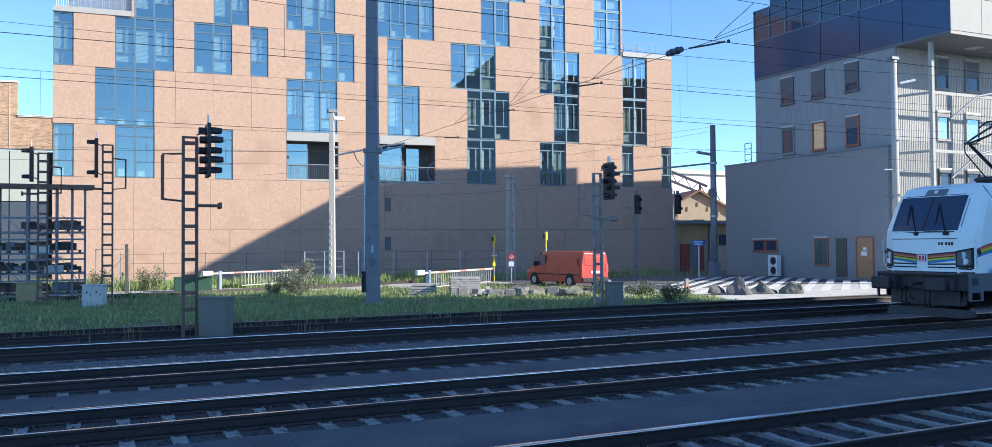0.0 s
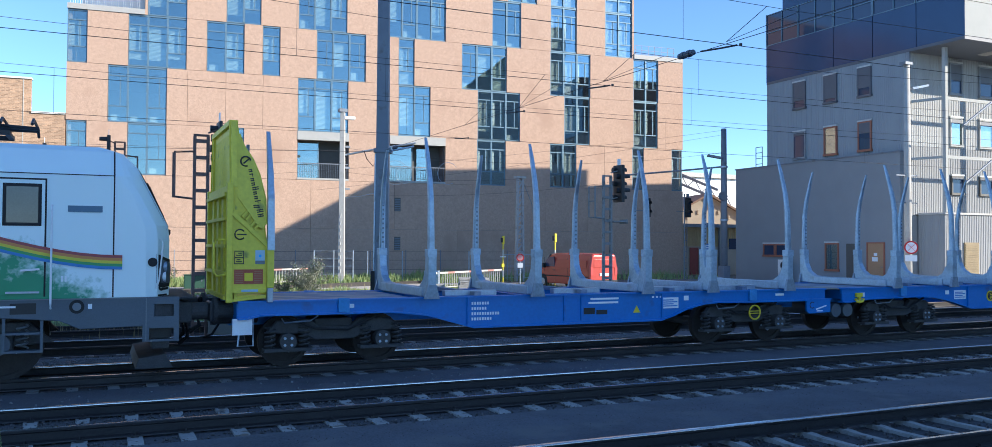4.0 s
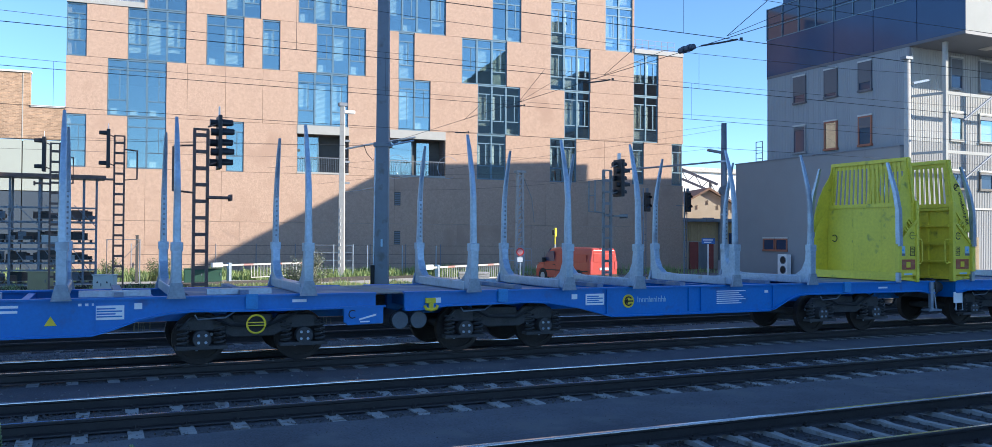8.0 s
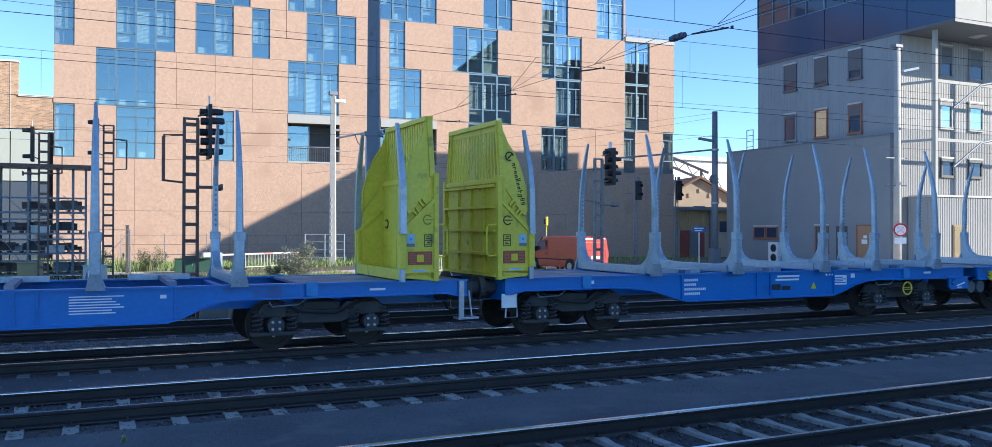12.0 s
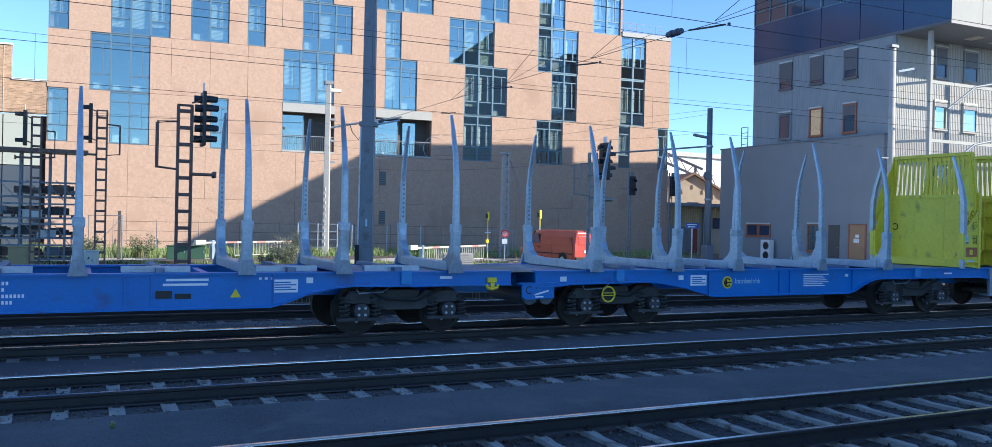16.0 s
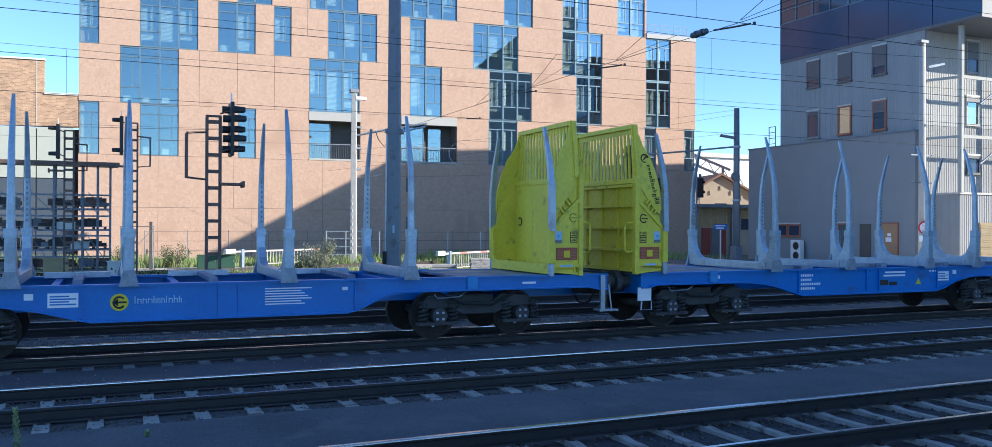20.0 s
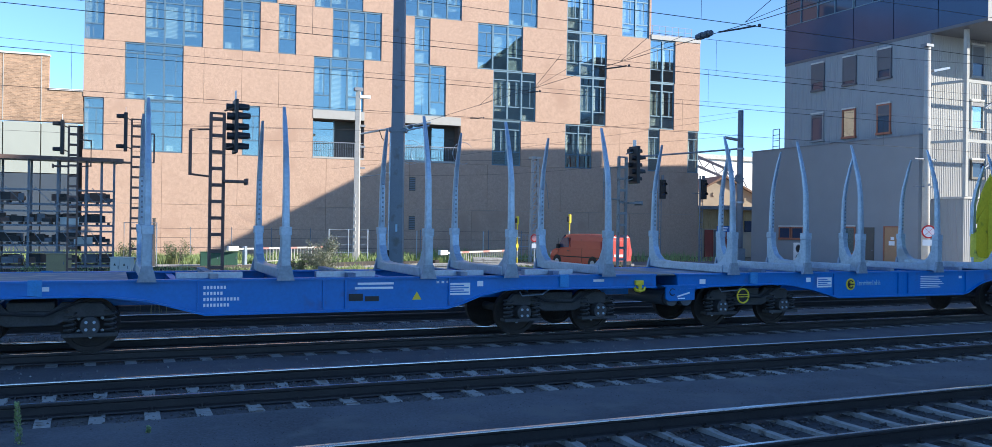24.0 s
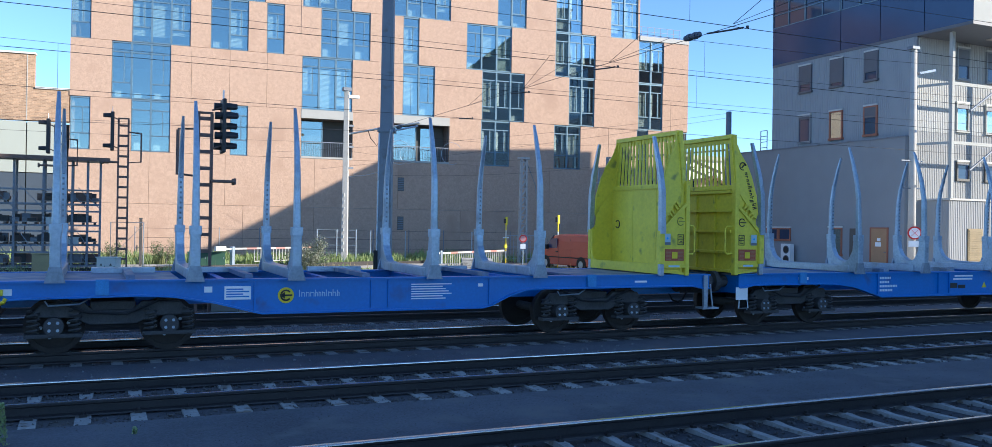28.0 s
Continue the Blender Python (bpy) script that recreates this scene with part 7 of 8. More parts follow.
pole = thing("concrete_pole", "white concrete pole with a lamp head and bracket arm", "pole", m=pose(13.85, 52.5, 0))
part("shaft", ring_loft(B(), [[(w * 0.5, -w * 1.3, z), (w * 1.3, w * 0.5, z), (-w * 0.5, w * 1.3, z), (-w * 1.3, -w * 0.5, z)] for w, z in ((0.2, -0.3), (0.14, 10.4))]), WHITE_DIRTY, pole, bevel=0.02)
for k in range(9):
    part("slot", bar(B(), (-0.12, -0.19 + k * 0.004, 0.5 + k * 0.42), (-0.10, -0.205 + k * 0.004, 0.72 + k * 0.42), 0.04, 0.02), CABINET_WHITE, pole)
part("lamp", box(B(), 0.05, 0.75, -0.2, 0.1, 9.95, 10.15), WHITE_PAINT, pole, bevel=0.03)
part("cap", box(B(), -0.25, 0.25, -0.2, 0.2, 10.4, 10.6), STEEL_GREY, pole)
part("arm", tube(B(), [(0.15, 0, 7.75), (2.0, -0.9, 8.15), (4.1, -1.9, 8.5)], 0.06, 8), GALVANISED, pole)
part("arm_stay", tube(B(), [(0.15, 0, 5.1), (1.0, -0.5, 5.2), (2.6, -1.4, 5.6)], 0.03, 6), STEEL_GREY, pole)
part("insulator_bracket", tube(B(), [(1.2, -0.6, 8.0), (1.35, -0.7, 7.5), (1.7, -0.85, 7.05), (1.95, -0.9, 7.5), (2.0, -0.95, 8.1)], 0.03, 6), CERAMIC, pole)
for z in (8.2, 6.9, 5.6):
    part("clamp", box(B(), 0.1, 0.45, -0.12, 0.12, z, z + 0.12), STEEL_GREY, pole)

pole2 = thing("concrete_pole", "white concrete pole with a street lamp before the tower", "pole", m=pose(40.3, 33.5, 0))
part("shaft", tube(B(), [(0, 0, -0.3), (0, 0, 12.2)], 0.22, 12, 0.16), WHITE_DIRTY, pole2, smooth=True)
part("cap", box(B(), -0.32, 0.22, -0.2, 0.2, 12.2, 12.35), STEEL_GREY, pole2)
part("lamp", bar(B(), (0.25, -0.1, 10.9), (1.15, -0.35, 11.1), 0.3, 0.12), GALVANISED, pole2)
for z in (6.1, 4.6):
    part("cross_bar", box(B(), -0.9, 0.7, -0.05, 0.05, z, z + 0.06), STEEL_GREY, pole2)
sg = part("round_sign", disc(B(), (0.1, 0, 2.2), 0.36, "y", -0.33, -0.3, 24), SIGN_RED, pole2, "round red and white prohibition sign", m=pose(0, 0, 0, 0, 0, -40))
part("sign_face", disc(B(), (0.1, 0, 2.2), 0.28, "y", -0.336, -0.33, 24), PRINT_WHITE, sg)
part("sign_cross", bar(bar(B(), (-0.08, -0.34, 2.02), (0.28, -0.34, 2.38), 0.06, 0.01), (-0.08, -0.342, 2.38), (0.28, -0.342, 2.02), 0.06, 0.01), SIGN_RED, sg)
part("sign_plate", box(B(), -0.2, 0.4, -0.32, -0.3, 1.45, 1.78), PRINT_WHITE, sg)

lat = thing("lattice_mast", "short grey lattice mast carrying wires", "mast", m=pose(25.9, 52.1, 0))
for sx in (-1, 1):
    part("leg", ring_loft(B(), [[(sx * a - 0.065, -0.11, z), (sx * a + 0.065, -0.11, z), (sx * a + 0.065, 0.11, z), (sx * a - 0.065, 0.11, z)] for a, z in ((0.27, -0.3), (0.17, 6.7))]), LATTICE_GREY, lat)
for k in range(11):
    z = 0.1 + k * 0.59
    w = 0.25 - 0.009 * k
    part("lacing", bar(B(), (-w, -0.08, z), (w, -0.08, z + 0.5), 0.03, 0.09), LATTICE_GREY, lat)
    part("batten", box(B(), -w, w, -0.1, -0.06, z + 0.48, z + 0.56), LATTICE_GREY, lat)
part("top_plate", box(B(), -0.35, 0.35, -0.25, 0.25, 6.7, 6.85), LATTICE_GREY, lat)
part("stay", tube(B(), [(0.2, 0, 6.6), (0.9, 0, 5.0), (1.1, 0, 3.4)], 0.03, 5), SIGNAL_GREY, lat)

mr = thing("catenary_mast", "round grey steel mast with a long cross arm and lamp", "mast", m=pose(38.7, 46.8, 0))
part("column", tube(B(), [(0, 0, -0.3), (0, 0, 10.2)], 0.26, 12, 0.18), STEEL_GREY, mr, smooth=True)
part("foot", box(B(), -0.3, 0.3, -0.3, 0.3, -0.4, 0.9), STEEL_GREY, mr, bevel=0.03)
part("cross_arm", tube(B(), [(0, 0, 7.62), (-3.0, 1.4, 7.3), (-6.2, 2.9, 7.0)], 0.06, 8), STEEL_GREY, mr)
part("lamp", bar(B(), (-0.2, 0, 8.2), (-1.1, 0.3, 8.35), 0.35, 0.14), STEEL_GREY, mr)
part("horn", disc(B(), (-0.3, -0.2, 5.6), 0.3, "y", -0.35, -0.15, 14), STEEL_GREY, mr)
for z in (7.6, 5.6, 4.0):
    part("collar", disc(B(), (0, 0, 0), 0.27, "z", z - 0.06, z + 0.06, 12), GALVANISED, mr)
ms = thing("catenary_mast", "dark steel catenary mast with swept bracket arms", "mast", m=pose(45.6, 29.8, 0))
part("column", box(B(), -0.12, 0.12, -0.12, 0.12, -0.3, 11.5), STEEL_GREY, ms, bevel=0.01)
for z in (8.4, 5.4):
    part("bracket_arm", tube(B(), [(-5.7, 0, z), (-3.6, 0, z + 1.3), (-2.1, 0, z + 1.6), (-0.1, 0, z + 1.7)], 0.06, 8), STEEL_GREY, ms)

# small far signals and crossing lights
for x, y, z0, z1, lb in ((34.1, 49.6, 4.2, 5.5, "slim pole with a black signal box"), (38.6, 51.0, 4.3, 5.7, "slim lattice pole with a black signal box")):
    fs = thing("signal_post", lb, "signal", m=pose(x, y, 0))
    part("post", tube(B(), [(0, 0, -0.3), (0, 0, z1 + 0.3)], 0.06, 8), STEEL_GREY, fs)
    hd = part("signal_box", box(B(), 0.08, 0.5, -0.16, 0.16, z0, z1), BLACK_PAINT, fs, "black two-lamp signal head", bevel=0.03)
    for z in (z0 + 0.35, z1 - 0.35):
        part("lens", disc(B(), (0.29, 0, z), 0.12, "y", -0.17, -0.16, 14), CAB_GLASS, hd)
        ring = [(math.cos(a), math.sin(a)) for a in np.linspace(-0.3, math.pi + 0.3, 10)]
        part("hood", ring_loft(B(), [[(0.29 + c * r, d, z + q * r) for c, q in ring] for d, r in ((-0.16, 0.16), (-0.4, 0.15))], caps=False, closed=False), BLACK_PAINT, hd)
    part("head_cap", box(B(), 0.2, 0.38, -0.06, 0.06, z1, z1 + 0.3), STEEL_GREY, hd)
    part("ladder_rail", tube(B(), [(0.22, 0, -0.3), (0.22, 0, z0)], 0.03, 6), STEEL_GREY, fs)
    for k in range(10):
        part("rung", box(B(), 0.0, 0.22, -0.02, 0.02, 0.2 + k * 0.4, 0.24 + k * 0.4), STEEL_GREY, fs)
    part("arm", box(B(), -0.7, 0.1, -0.03, 0.03, z0 + 0.4, z0 + 0.45), STEEL_GREY, fs)
for x, y, h in ((24.1, 50.9, 2.6), (24.7, 45.0, 2.7)):
    cl = thing("crossing_light", "slim yellow level crossing light on a post", "crossing light", "level crossing lights", pose(x, y, 0))
    for k in range(6):
        part("post_band", tube(B(), [(0, 0, -0.3 + k * 0.45), (0, 0, 0.15 + k * 0.45)], 0.038, 8), (YELLOW_BRIGHT, YELLOW_BRIGHT, CABINET_WHITE)[(k * 2) % 3], cl)
    part("light_frame", box(B(), -0.05, 0.08, -0.08, 0.08, h - 0.3, h + 0.22), YELLOW_BRIGHT, cl, bevel=0.02)
    part("light_box", box(B(), -0.14, -0.05, -0.1, 0.1, h - 0.2, h + 0.1), BLACK_PAINT, cl, bevel=0.02)
    part("cross_plate", box(B(), -0.2, 0.2, -0.03, 0.03, 1.44, 1.5), PRINT_WHITE, cl)
    part("box", box(B(), -0.11, 0.06, -0.08, 0.08, 0.8, 1.02), YELLOW_BRIGHT, cl)
rs = thing("round_sign", "round pink-red prohibition sign with a white plate", "sign", m=pose(23.7, 47.6, 0, 0, 0, -25))
part("post", tube(B(), [(0, 0, -0.3), (0, 0, 1.75)], 0.035, 8), GALVANISED, rs)
part("face", disc(B(), (0, 0, 1.47), 0.24, "y", -0.07, -0.045, 24), SIGN_RED, rs)
part("inner_face", disc(B(), (0, 0, 1.47), 0.17, "y", -0.076, -0.07, 24), mat("sign_pink", (0.6, 0.3, 0.3), 0.5), rs)
part("plate", box(B(), -0.16, 0.16, -0.07, -0.045, 0.85, 1.14), PRINT_WHITE, rs)
bs = thing("street_sign", "small blue street sign on a white post", "sign", m=pose(38.5, 48.2, 0, 0, 0, -30))
part("post", tube(B(), [(0, 0, -0.3), (0, 0, 2.3)], 0.05, 8), WHITE_PAINT, bs)
part("board", box(B(), -0.45, 0.45, -0.08, -0.05, 2.0, 2.4), SIGN_BLUE, bs)
part("sign_writing", box(box(B(), -0.35, 0.3, -0.086, -0.08, 2.24, 2.31), -0.3, 0.2, -0.086, -0.08, 2.08, 2.15), PRINT_WHITE, bs)


# ---- level crossing barriers ----
BARRIER_RED = mat("faded_red", (0.42, 0.20, 0.17), 0.6, var=0.2)


def barrier(p, q, z, rods, label):
    d = Vector((q[0] - p[0], q[1] - p[1], 0))
    bt = thing("crossing_barrier", label, "barrier", "level crossing barriers", pose(p[0], p[1], 0, 0, 0, math.degrees(math.atan2(d.y, d.x))))
    n = d.length
    part("stand", box(B(), -0.09, 0.09, -0.1, 0.1, -0.3, z + 0.14), GALVANISED, bt, bevel=0.02)
    part("counterweight", box(B(), -1.2, -0.5, -0.08, 0.08, z - 0.08, z + 0.16), CABINET_WHITE, bt, bevel=0.02)
    k, x = 0, -0.5
    while x < n:
        e = min(x + 0.75, n)
        part("arm_section", box(B(), x, e, -0.04, 0.04, z - 0.03, z + 0.06), BARRIER_RED if k % 3 == 2 else WHITE_DIRTY, bt)
        x, k = e, k + 1
    x = rods
    while x < n - 0.1:
        part("hanging_rod", box(B(), x, x + 0.03, -0.015, 0.015, z - 0.66, z - 0.03), WHITE_DIRTY, bt)
        x += 0.24
    part("skirt_rail", box(B(), rods, n - 0.1, -0.02, 0.02, z - 0.72, z - 0.68), WHITE_DIRTY, bt)


barrier((6.6, 48.2), (11.6, 51.8), 0.75, 1.6, "lowered white crossing barrier with a hanging rod skirt")
barrier((15.3, 39.8), (20.9, 44.4), 0.82, 0.5, "lowered red and white crossing barrier with a rod skirt")


# ---- storage rack with pallets ----
rack = thing("storage_rack", "roofed steel cantilever rack with loaded dark pallets", "rack", m=pose(0.1, 45.3, 0))
for k, x in enumerate((0.0, -0.55, -1.2, -2.4, -3.6, -4.8, -6.2, -8.2)):
    for y in (0.0, 1.5):
        part("post", box(B(), x - 0.05, x + 0.05, y - 0.05, y + 0.05, -0.3, 5.0), STEEL_GREY, rack)
    part("tie", box(B(), x - 0.03, x + 0.03, 0.05, 1.45, 2.0, 2.08), STEEL_GREY, rack)
    part("front_brace", bar(B(), (x, -0.06, 0.2), (x - 0.95, -0.06, 1.6), 0.03, 0.03), STEEL_GREY, rack)
    part("front_brace", bar(B(), (x, -0.06, 2.7), (x - 0.95, -0.06, 3.7), 0.03, 0.03), STEEL_GREY, rack)
    part("diagonal", bar(B(), (x, 0, 0.2), (x, 1.5, 2.6), 0.05, 0.05), STEEL_GREY, rack)
for z in (0.05, 1.03, 1.96, 2.95):
    for y in (0.0, 1.5):
        part("shelf_beam", box(B(), -8.2, 0.0, y - 0.04, y + 0.04, z - 0.08, z), STEEL_GREY, rack)
    part("tie_beam", box(B(), -8.2, 0.0, -0.11, -0.05, z + 0.58, z + 0.66), STEEL_GREY, rack)
part("roof_sheet", box(B(), -8.6, 0.35, -0.4, 1.9, 5.0, 5.1), STEEL_GREY, rack, "thin sheet roof")
part("roof_edge", box(B(), -8.6, 0.4, -0.46, -0.4, 4.94, 5.12), RUST_STEEL, rack)
PALLET = mat("dark_scrap_timber", (0.10, 0.085, 0.075), 0.9, var=0.4, scale=3)


def pallet(m, seed):
    r = random.Random(seed)
    pl = thing("loaded_pallet", "dark pallet loaded with stacked track fittings", "pallet", "pallets in the rack", m)
    for x in (-0.5, 0, 0.5):
        part("bearer", box(B(), x - 0.06, x + 0.06, -0.55, 0.55, 0.0, 0.1), PALLET, pl)
    for y in (-0.5, -0.25, 0, 0.25, 0.5):
        part("board", box(B(), -0.6, 0.6, y - 0.06, y + 0.06, 0.1, 0.13), TIMBER, pl)
    for k in range(r.randint(8, 12)):
        x, y = r.uniform(-0.45, 0.45), r.uniform(-0.4, 0.35)
        w, h = r.uniform(0.12, 0.36), r.uniform(0.14, 0.42)
        part("load_piece", box(B(), x - w, x + w, y - 0.15, y + 0.15, 0.13, 0.13 + h, pose(0, 0, 0, 0, 0, r.uniform(-8, 8))), r.choice((PALLET, BLACK_PAINT, BOGIE, RUST_STEEL, STEEL_GREY)), pl)


for zi, z in enumerate((0.05, 1.03, 1.96, 2.95)):
    for k, x in enumerate((-0.62, -1.85, -3.1, -4.35, -5.6, -6.9)):
        if (zi, k) not in ((3, 5), (3, 2)):
            pallet(pose(x, 46.0, z - 0.0), zi * 10 + k)
for zi, z in enumerate((1.03, 1.96)):
    bxx = thing("plastic_crate", "pale plastic crate on a rack shelf", "crate", "crates in the rack", pose(-1.2 - zi * 0.6, 45.6, z))
    part("body", box(B(), -0.4, 0.4, -0.2, 0.2, 0.0, 0.35), CABINET_WHITE, bxx, bevel=0.02)
    part("rim", box(B(), -0.43, 0.43, -0.23, 0.23, 0.31, 0.35), CABINET_WHITE, bxx)

# ---- fences ----
fence = thing("wire_fence", "thin wire fence on steel posts along the wall", "fence", m=pose(46.2, 61.79, -0.2, 0, 0, -4.48) @ Matrix.Scale(1.155, 4))
for s in np.arange(-38.0, -13.0, 2.35):
    part("post", tube(B(), [(s, -1.6, -0.3), (s, -1.6, 1.75)], 0.03, 6), STEEL_GREY, fence)
for z in (0.5, 1.1, 1.65):
    part("wire", tube(B(), [(-38, -1.6, z), (-13.2, -1.6, z)], 0.009, 4), WIRE, fence)
panel = thing("mesh_fence_panel", "grey mesh fence panel leaning by the wall", "fence", m=pose(26.2, 53.0, 0, 0, 0, -5))
bm = B()
for k in range(9):
    box(bm, -1.0 + k * 0.25, -0.985 + k * 0.25, -0.01, 0.01, -0.2, 1.6)
for z in (0, 0.8, 1.58):
    box(bm, -1.0, 1.0, -0.01, 0.01, z, z + 0.03)
part("mesh", bm, GALVANISED, panel)
gp = thing("mesh_fence_panel", "steel fence panel with level rails by the concrete pole", "fence", m=pose(12.5, 54.0, 0))
for x in (0.0, 1.25, 2.5):
    part("post", box(B(), x - 0.03, x + 0.03, -0.03, 0.03, -0.3, 1.85), GALVANISED, gp)
for z in (0.35, 0.85, 1.35, 1.8):
    part("rail", tube(B(), [(0, 0, z), (2.5, 0, z)], 0.016, 6), GALVANISED, gp)
for x in np.arange(3.4, 12, 2.3):
    fq = thing("fence_post", "thin pale steel fence post by the road", "post", "pale fence posts", pose(12.5 + x, 54.0 - 0.05 * x, 0))
    part("post_body", tube(B(), [(0, 0, -0.3), (0, 0, 1.8)], 0.035, 6), GALVANISED, fq)
dp = thing("fence_post", "dark square fence post in the grass", "post", m=pose(2.05, 48.8, 0))
part("post_body", box(B(), -0.07, 0.07, -0.07, 0.07, -0.3, 2.3), BOGIE, dp)
part("post_cap", box(B(), -0.085, 0.085, -0.085, 0.085, 2.3, 2.34), BOGIE, dp)
fp = thing("gate_frame", "thin steel gate frame beside the cabinet", "gate", m=pose(0.6, 47.5, 0, 0, 0, -20))
part("gate_frame_tube", tube(B(), [(0, 0, -0.3), (0, 0, 2.1), (1.6, 0, 2.1), (1.6, 0, -0.3)], 0.035, 6), STEEL_GREY, fp)
part("gate_mesh", bar(B(), (0.0, 0, 0.3), (1.6, 0, 2.0), 0.02, 0.02), STEEL_GREY, fp)

# ---- blocks, boulders and timber by the crossing ----
rng_b = random.Random(9)
BLOCK_GREY = mat("dirty_concrete", (0.27, 0.265, 0.255), 0.9, var=0.3, scale=2.5, fine=18, bump=0.4, stain=((0.15, 0.13, 0.11), 0.54, 3.0))
RUBBLE = mat("dark_rubble", (0.11, 0.10, 0.09), 0.95, var=0.4, scale=3.0, fine=16, bump=0.8, depth=0.03)
TIMBER_PALE = mat("pale_sawn_timber", (0.42, 0.41, 0.39), 0.9, var=0.3, scale=3.0, fine=22, stain=((0.22, 0.21, 0.19), 0.56, 4.0))
for k, (x, y, w, h) in enumerate(((17.3, 36.4, 0.9, 0.3), (19.0, 36.6, 1.1, 0.42), (21.2, 34.6, 1.0, 0.35), (22.9, 34.4, 0.8, 0.3), (24.6, 33.6, 0.9, 0.3))):
    bm = B()
    bmesh.ops.create_icosphere(bm, subdivisions=4, radius=1.0)
    for v in bm.verts:
        n = 1 + 0.3 * noise.noise(v.co * 2.0 + Vector((k * 5.0, 0, 0))) + 0.2 * noise.noise(v.co * 6.0 + Vector((0, k * 5.0, 0)))
        v.co = Vector((v.co.x * w, v.co.y * 0.6, max(v.co.z, -0.3) * h)) * n
    tagged(part("rubble_mound", bm, RUBBLE, m=pose(x, y, -0.18)), "dark heap of earth and rubble among blocks", "rubble", "rubble heaps")
for k in range(15):
    f = k / 14
    x, y = 15.6 + f * 9.0, 36.2 - f * 3.0 + rng_b.uniform(-0.25, 0.25)
    cb = thing("concrete_block", "chipped whitish concrete block in a low row", "block", "row of concrete blocks", pose(x, y, -0.2, 0, 0, rng_b.uniform(-40, 20)))
    w, h = rng_b.uniform(0.2, 0.42), rng_b.uniform(0.22, 0.5)
    part("block_body", box(B(), -w, w, -0.22, 0.22, 0, h, Matrix.Rotation(rng_b.uniform(-0.12, 0.12), 4, "Y")), BLOCK_GREY, cb, bevel=0.03)
for x, y in ((21.7, 33.6), (25.3, 32.6)):
    bp = thing("marker_post", "short red and white marker post", "post", "marker posts", pose(x, y, -0.2))
    for k in range(3):
        part("band", box(B(), -0.08, 0.08, -0.08, 0.08, k * 0.25, k * 0.25 + 0.25), BARRIER_RED if k % 2 else BLOCK_GREY, bp)


def boulder(x, y, w, d, h, seed):
    bm = B()
    bmesh.ops.create_icosphere(bm, subdivisions=3, radius=1.0)
    cut = [Vector((math.sin(seed * 2.1 + k * 1.7), math.cos(seed * 1.3 + k * 2.9), 0.35 + 0.5 * math.sin(seed + k * 2.3) ** 2)).normalized() for k in range(6)]
    for v in bm.verts:
        for c in cut:
            over = v.co.dot(c) - 0.62
            if over > 0:
                v.co -= c * over
    for v in bm.verts:
        n = noise.noise(v.co * 1.3 + Vector((seed * 7.1, 0, 0))) * 0.35 + noise.noise(v.co * 3.5 + Vector((0, seed * 3.3, 0))) * 0.12
        v.co = Vector((v.co.x * w, v.co.y * d, max(v.co.z, -0.3) * h)) * (1 + n)
    ob = part("boulder", bm, mat("boulder_stone_%d" % seed, (0.115 + 0.02 * (seed % 3), 0.118 + 0.02 * (seed % 3), 0.125), 0.9, var=0.3, scale=2.0, bump=0.5), m=pose(x, y, 0.02))
    tagged(ob, "rough brownish boulder at the edge of the yard", "boulder", "boulders")


for k, (x, y, w, h) in enumerate(((26.6, 30.4, 0.66, 0.66), (28.0, 30.6, 0.72, 0.4), (29.2, 29.9, 0.66, 0.6), (25.6, 30.9, 0.45, 0.3), (17.6, 34.4, 0.35, 0.3), (20.2, 34.2, 0.5, 0.3))):
    boulder(x, y, w, w * 0.8, h, k)
stack = thing("timber_stack", "squared stack of grey weathered boards", "timber stack", m=pose(16.1, 37.2, -0.2, 0, 0, -20))
for k in range(9):
    for j in range(4):
        w = rng_b.uniform(-0.04, 0.04)
        part("board", box(B(), -0.68 + w, 0.68 + w, -0.6 + j * 0.31, -0.33 + j * 0.31, k * 0.1, k * 0.1 + 0.085), TIMBER_PALE, stack)
stack2 = thing("timber_stack", "low stack of whitish boards and offcuts", "timber stack", m=pose(14.4, 38.2, -0.2, 0, 0, -25))
for k in range(5):
    for j in range(3):
        part("board", box(B(), -0.7 + 0.05 * k, 0.6, -0.4 + j * 0.3, -0.14 + j * 0.3, k * 0.12, k * 0.12 + 0.09), TIMBER_PALE, stack2)
for k in range(6):
    lp = part("loose_plank", box(B(), -1.1, 1.1, -0.09, 0.09, 0, 0.04), TIMBER_PALE, m=pose(16.2 + 0.15 * k, 35.9 + 0.1 * k, -0.1 + 0.04 * k, 0, -4, 25 + 9 * k))
    tagged(lp, "loose grey plank lying on the grass", "plank", "loose planks")

# ---- air conditioner at the block ----
ac = thing("air_conditioner", "white outdoor air-conditioning unit with two fans", "air conditioner", m=pose(42.3, 44.95, -0.15, 0, 0, -90) @ Matrix.Scale(0.9, 4))
part("case", box(B(), -0.48, 0.48, -0.22, 0.2, 0.1, 1.65), WHITE_PAINT, ac, bevel=0.02)
for z in (0.5, 1.22):
    fn = part("fan_ring", disc(B(), (0.08, 0, z), 0.31, "y", -0.235, -0.22, 24), STEEL_GREY, ac)
    part("fan_blade", disc(B(), (0.08, 0, z), 0.25, "y", -0.24, -0.235, 20), BLACK_PAINT, fn)
part("stand", box(box(B(), -0.42, -0.34, -0.2, 0.18, -0.2, 0.1), 0.34, 0.42, -0.2, 0.18, -0.2, 0.1), STEEL_GREY, ac)

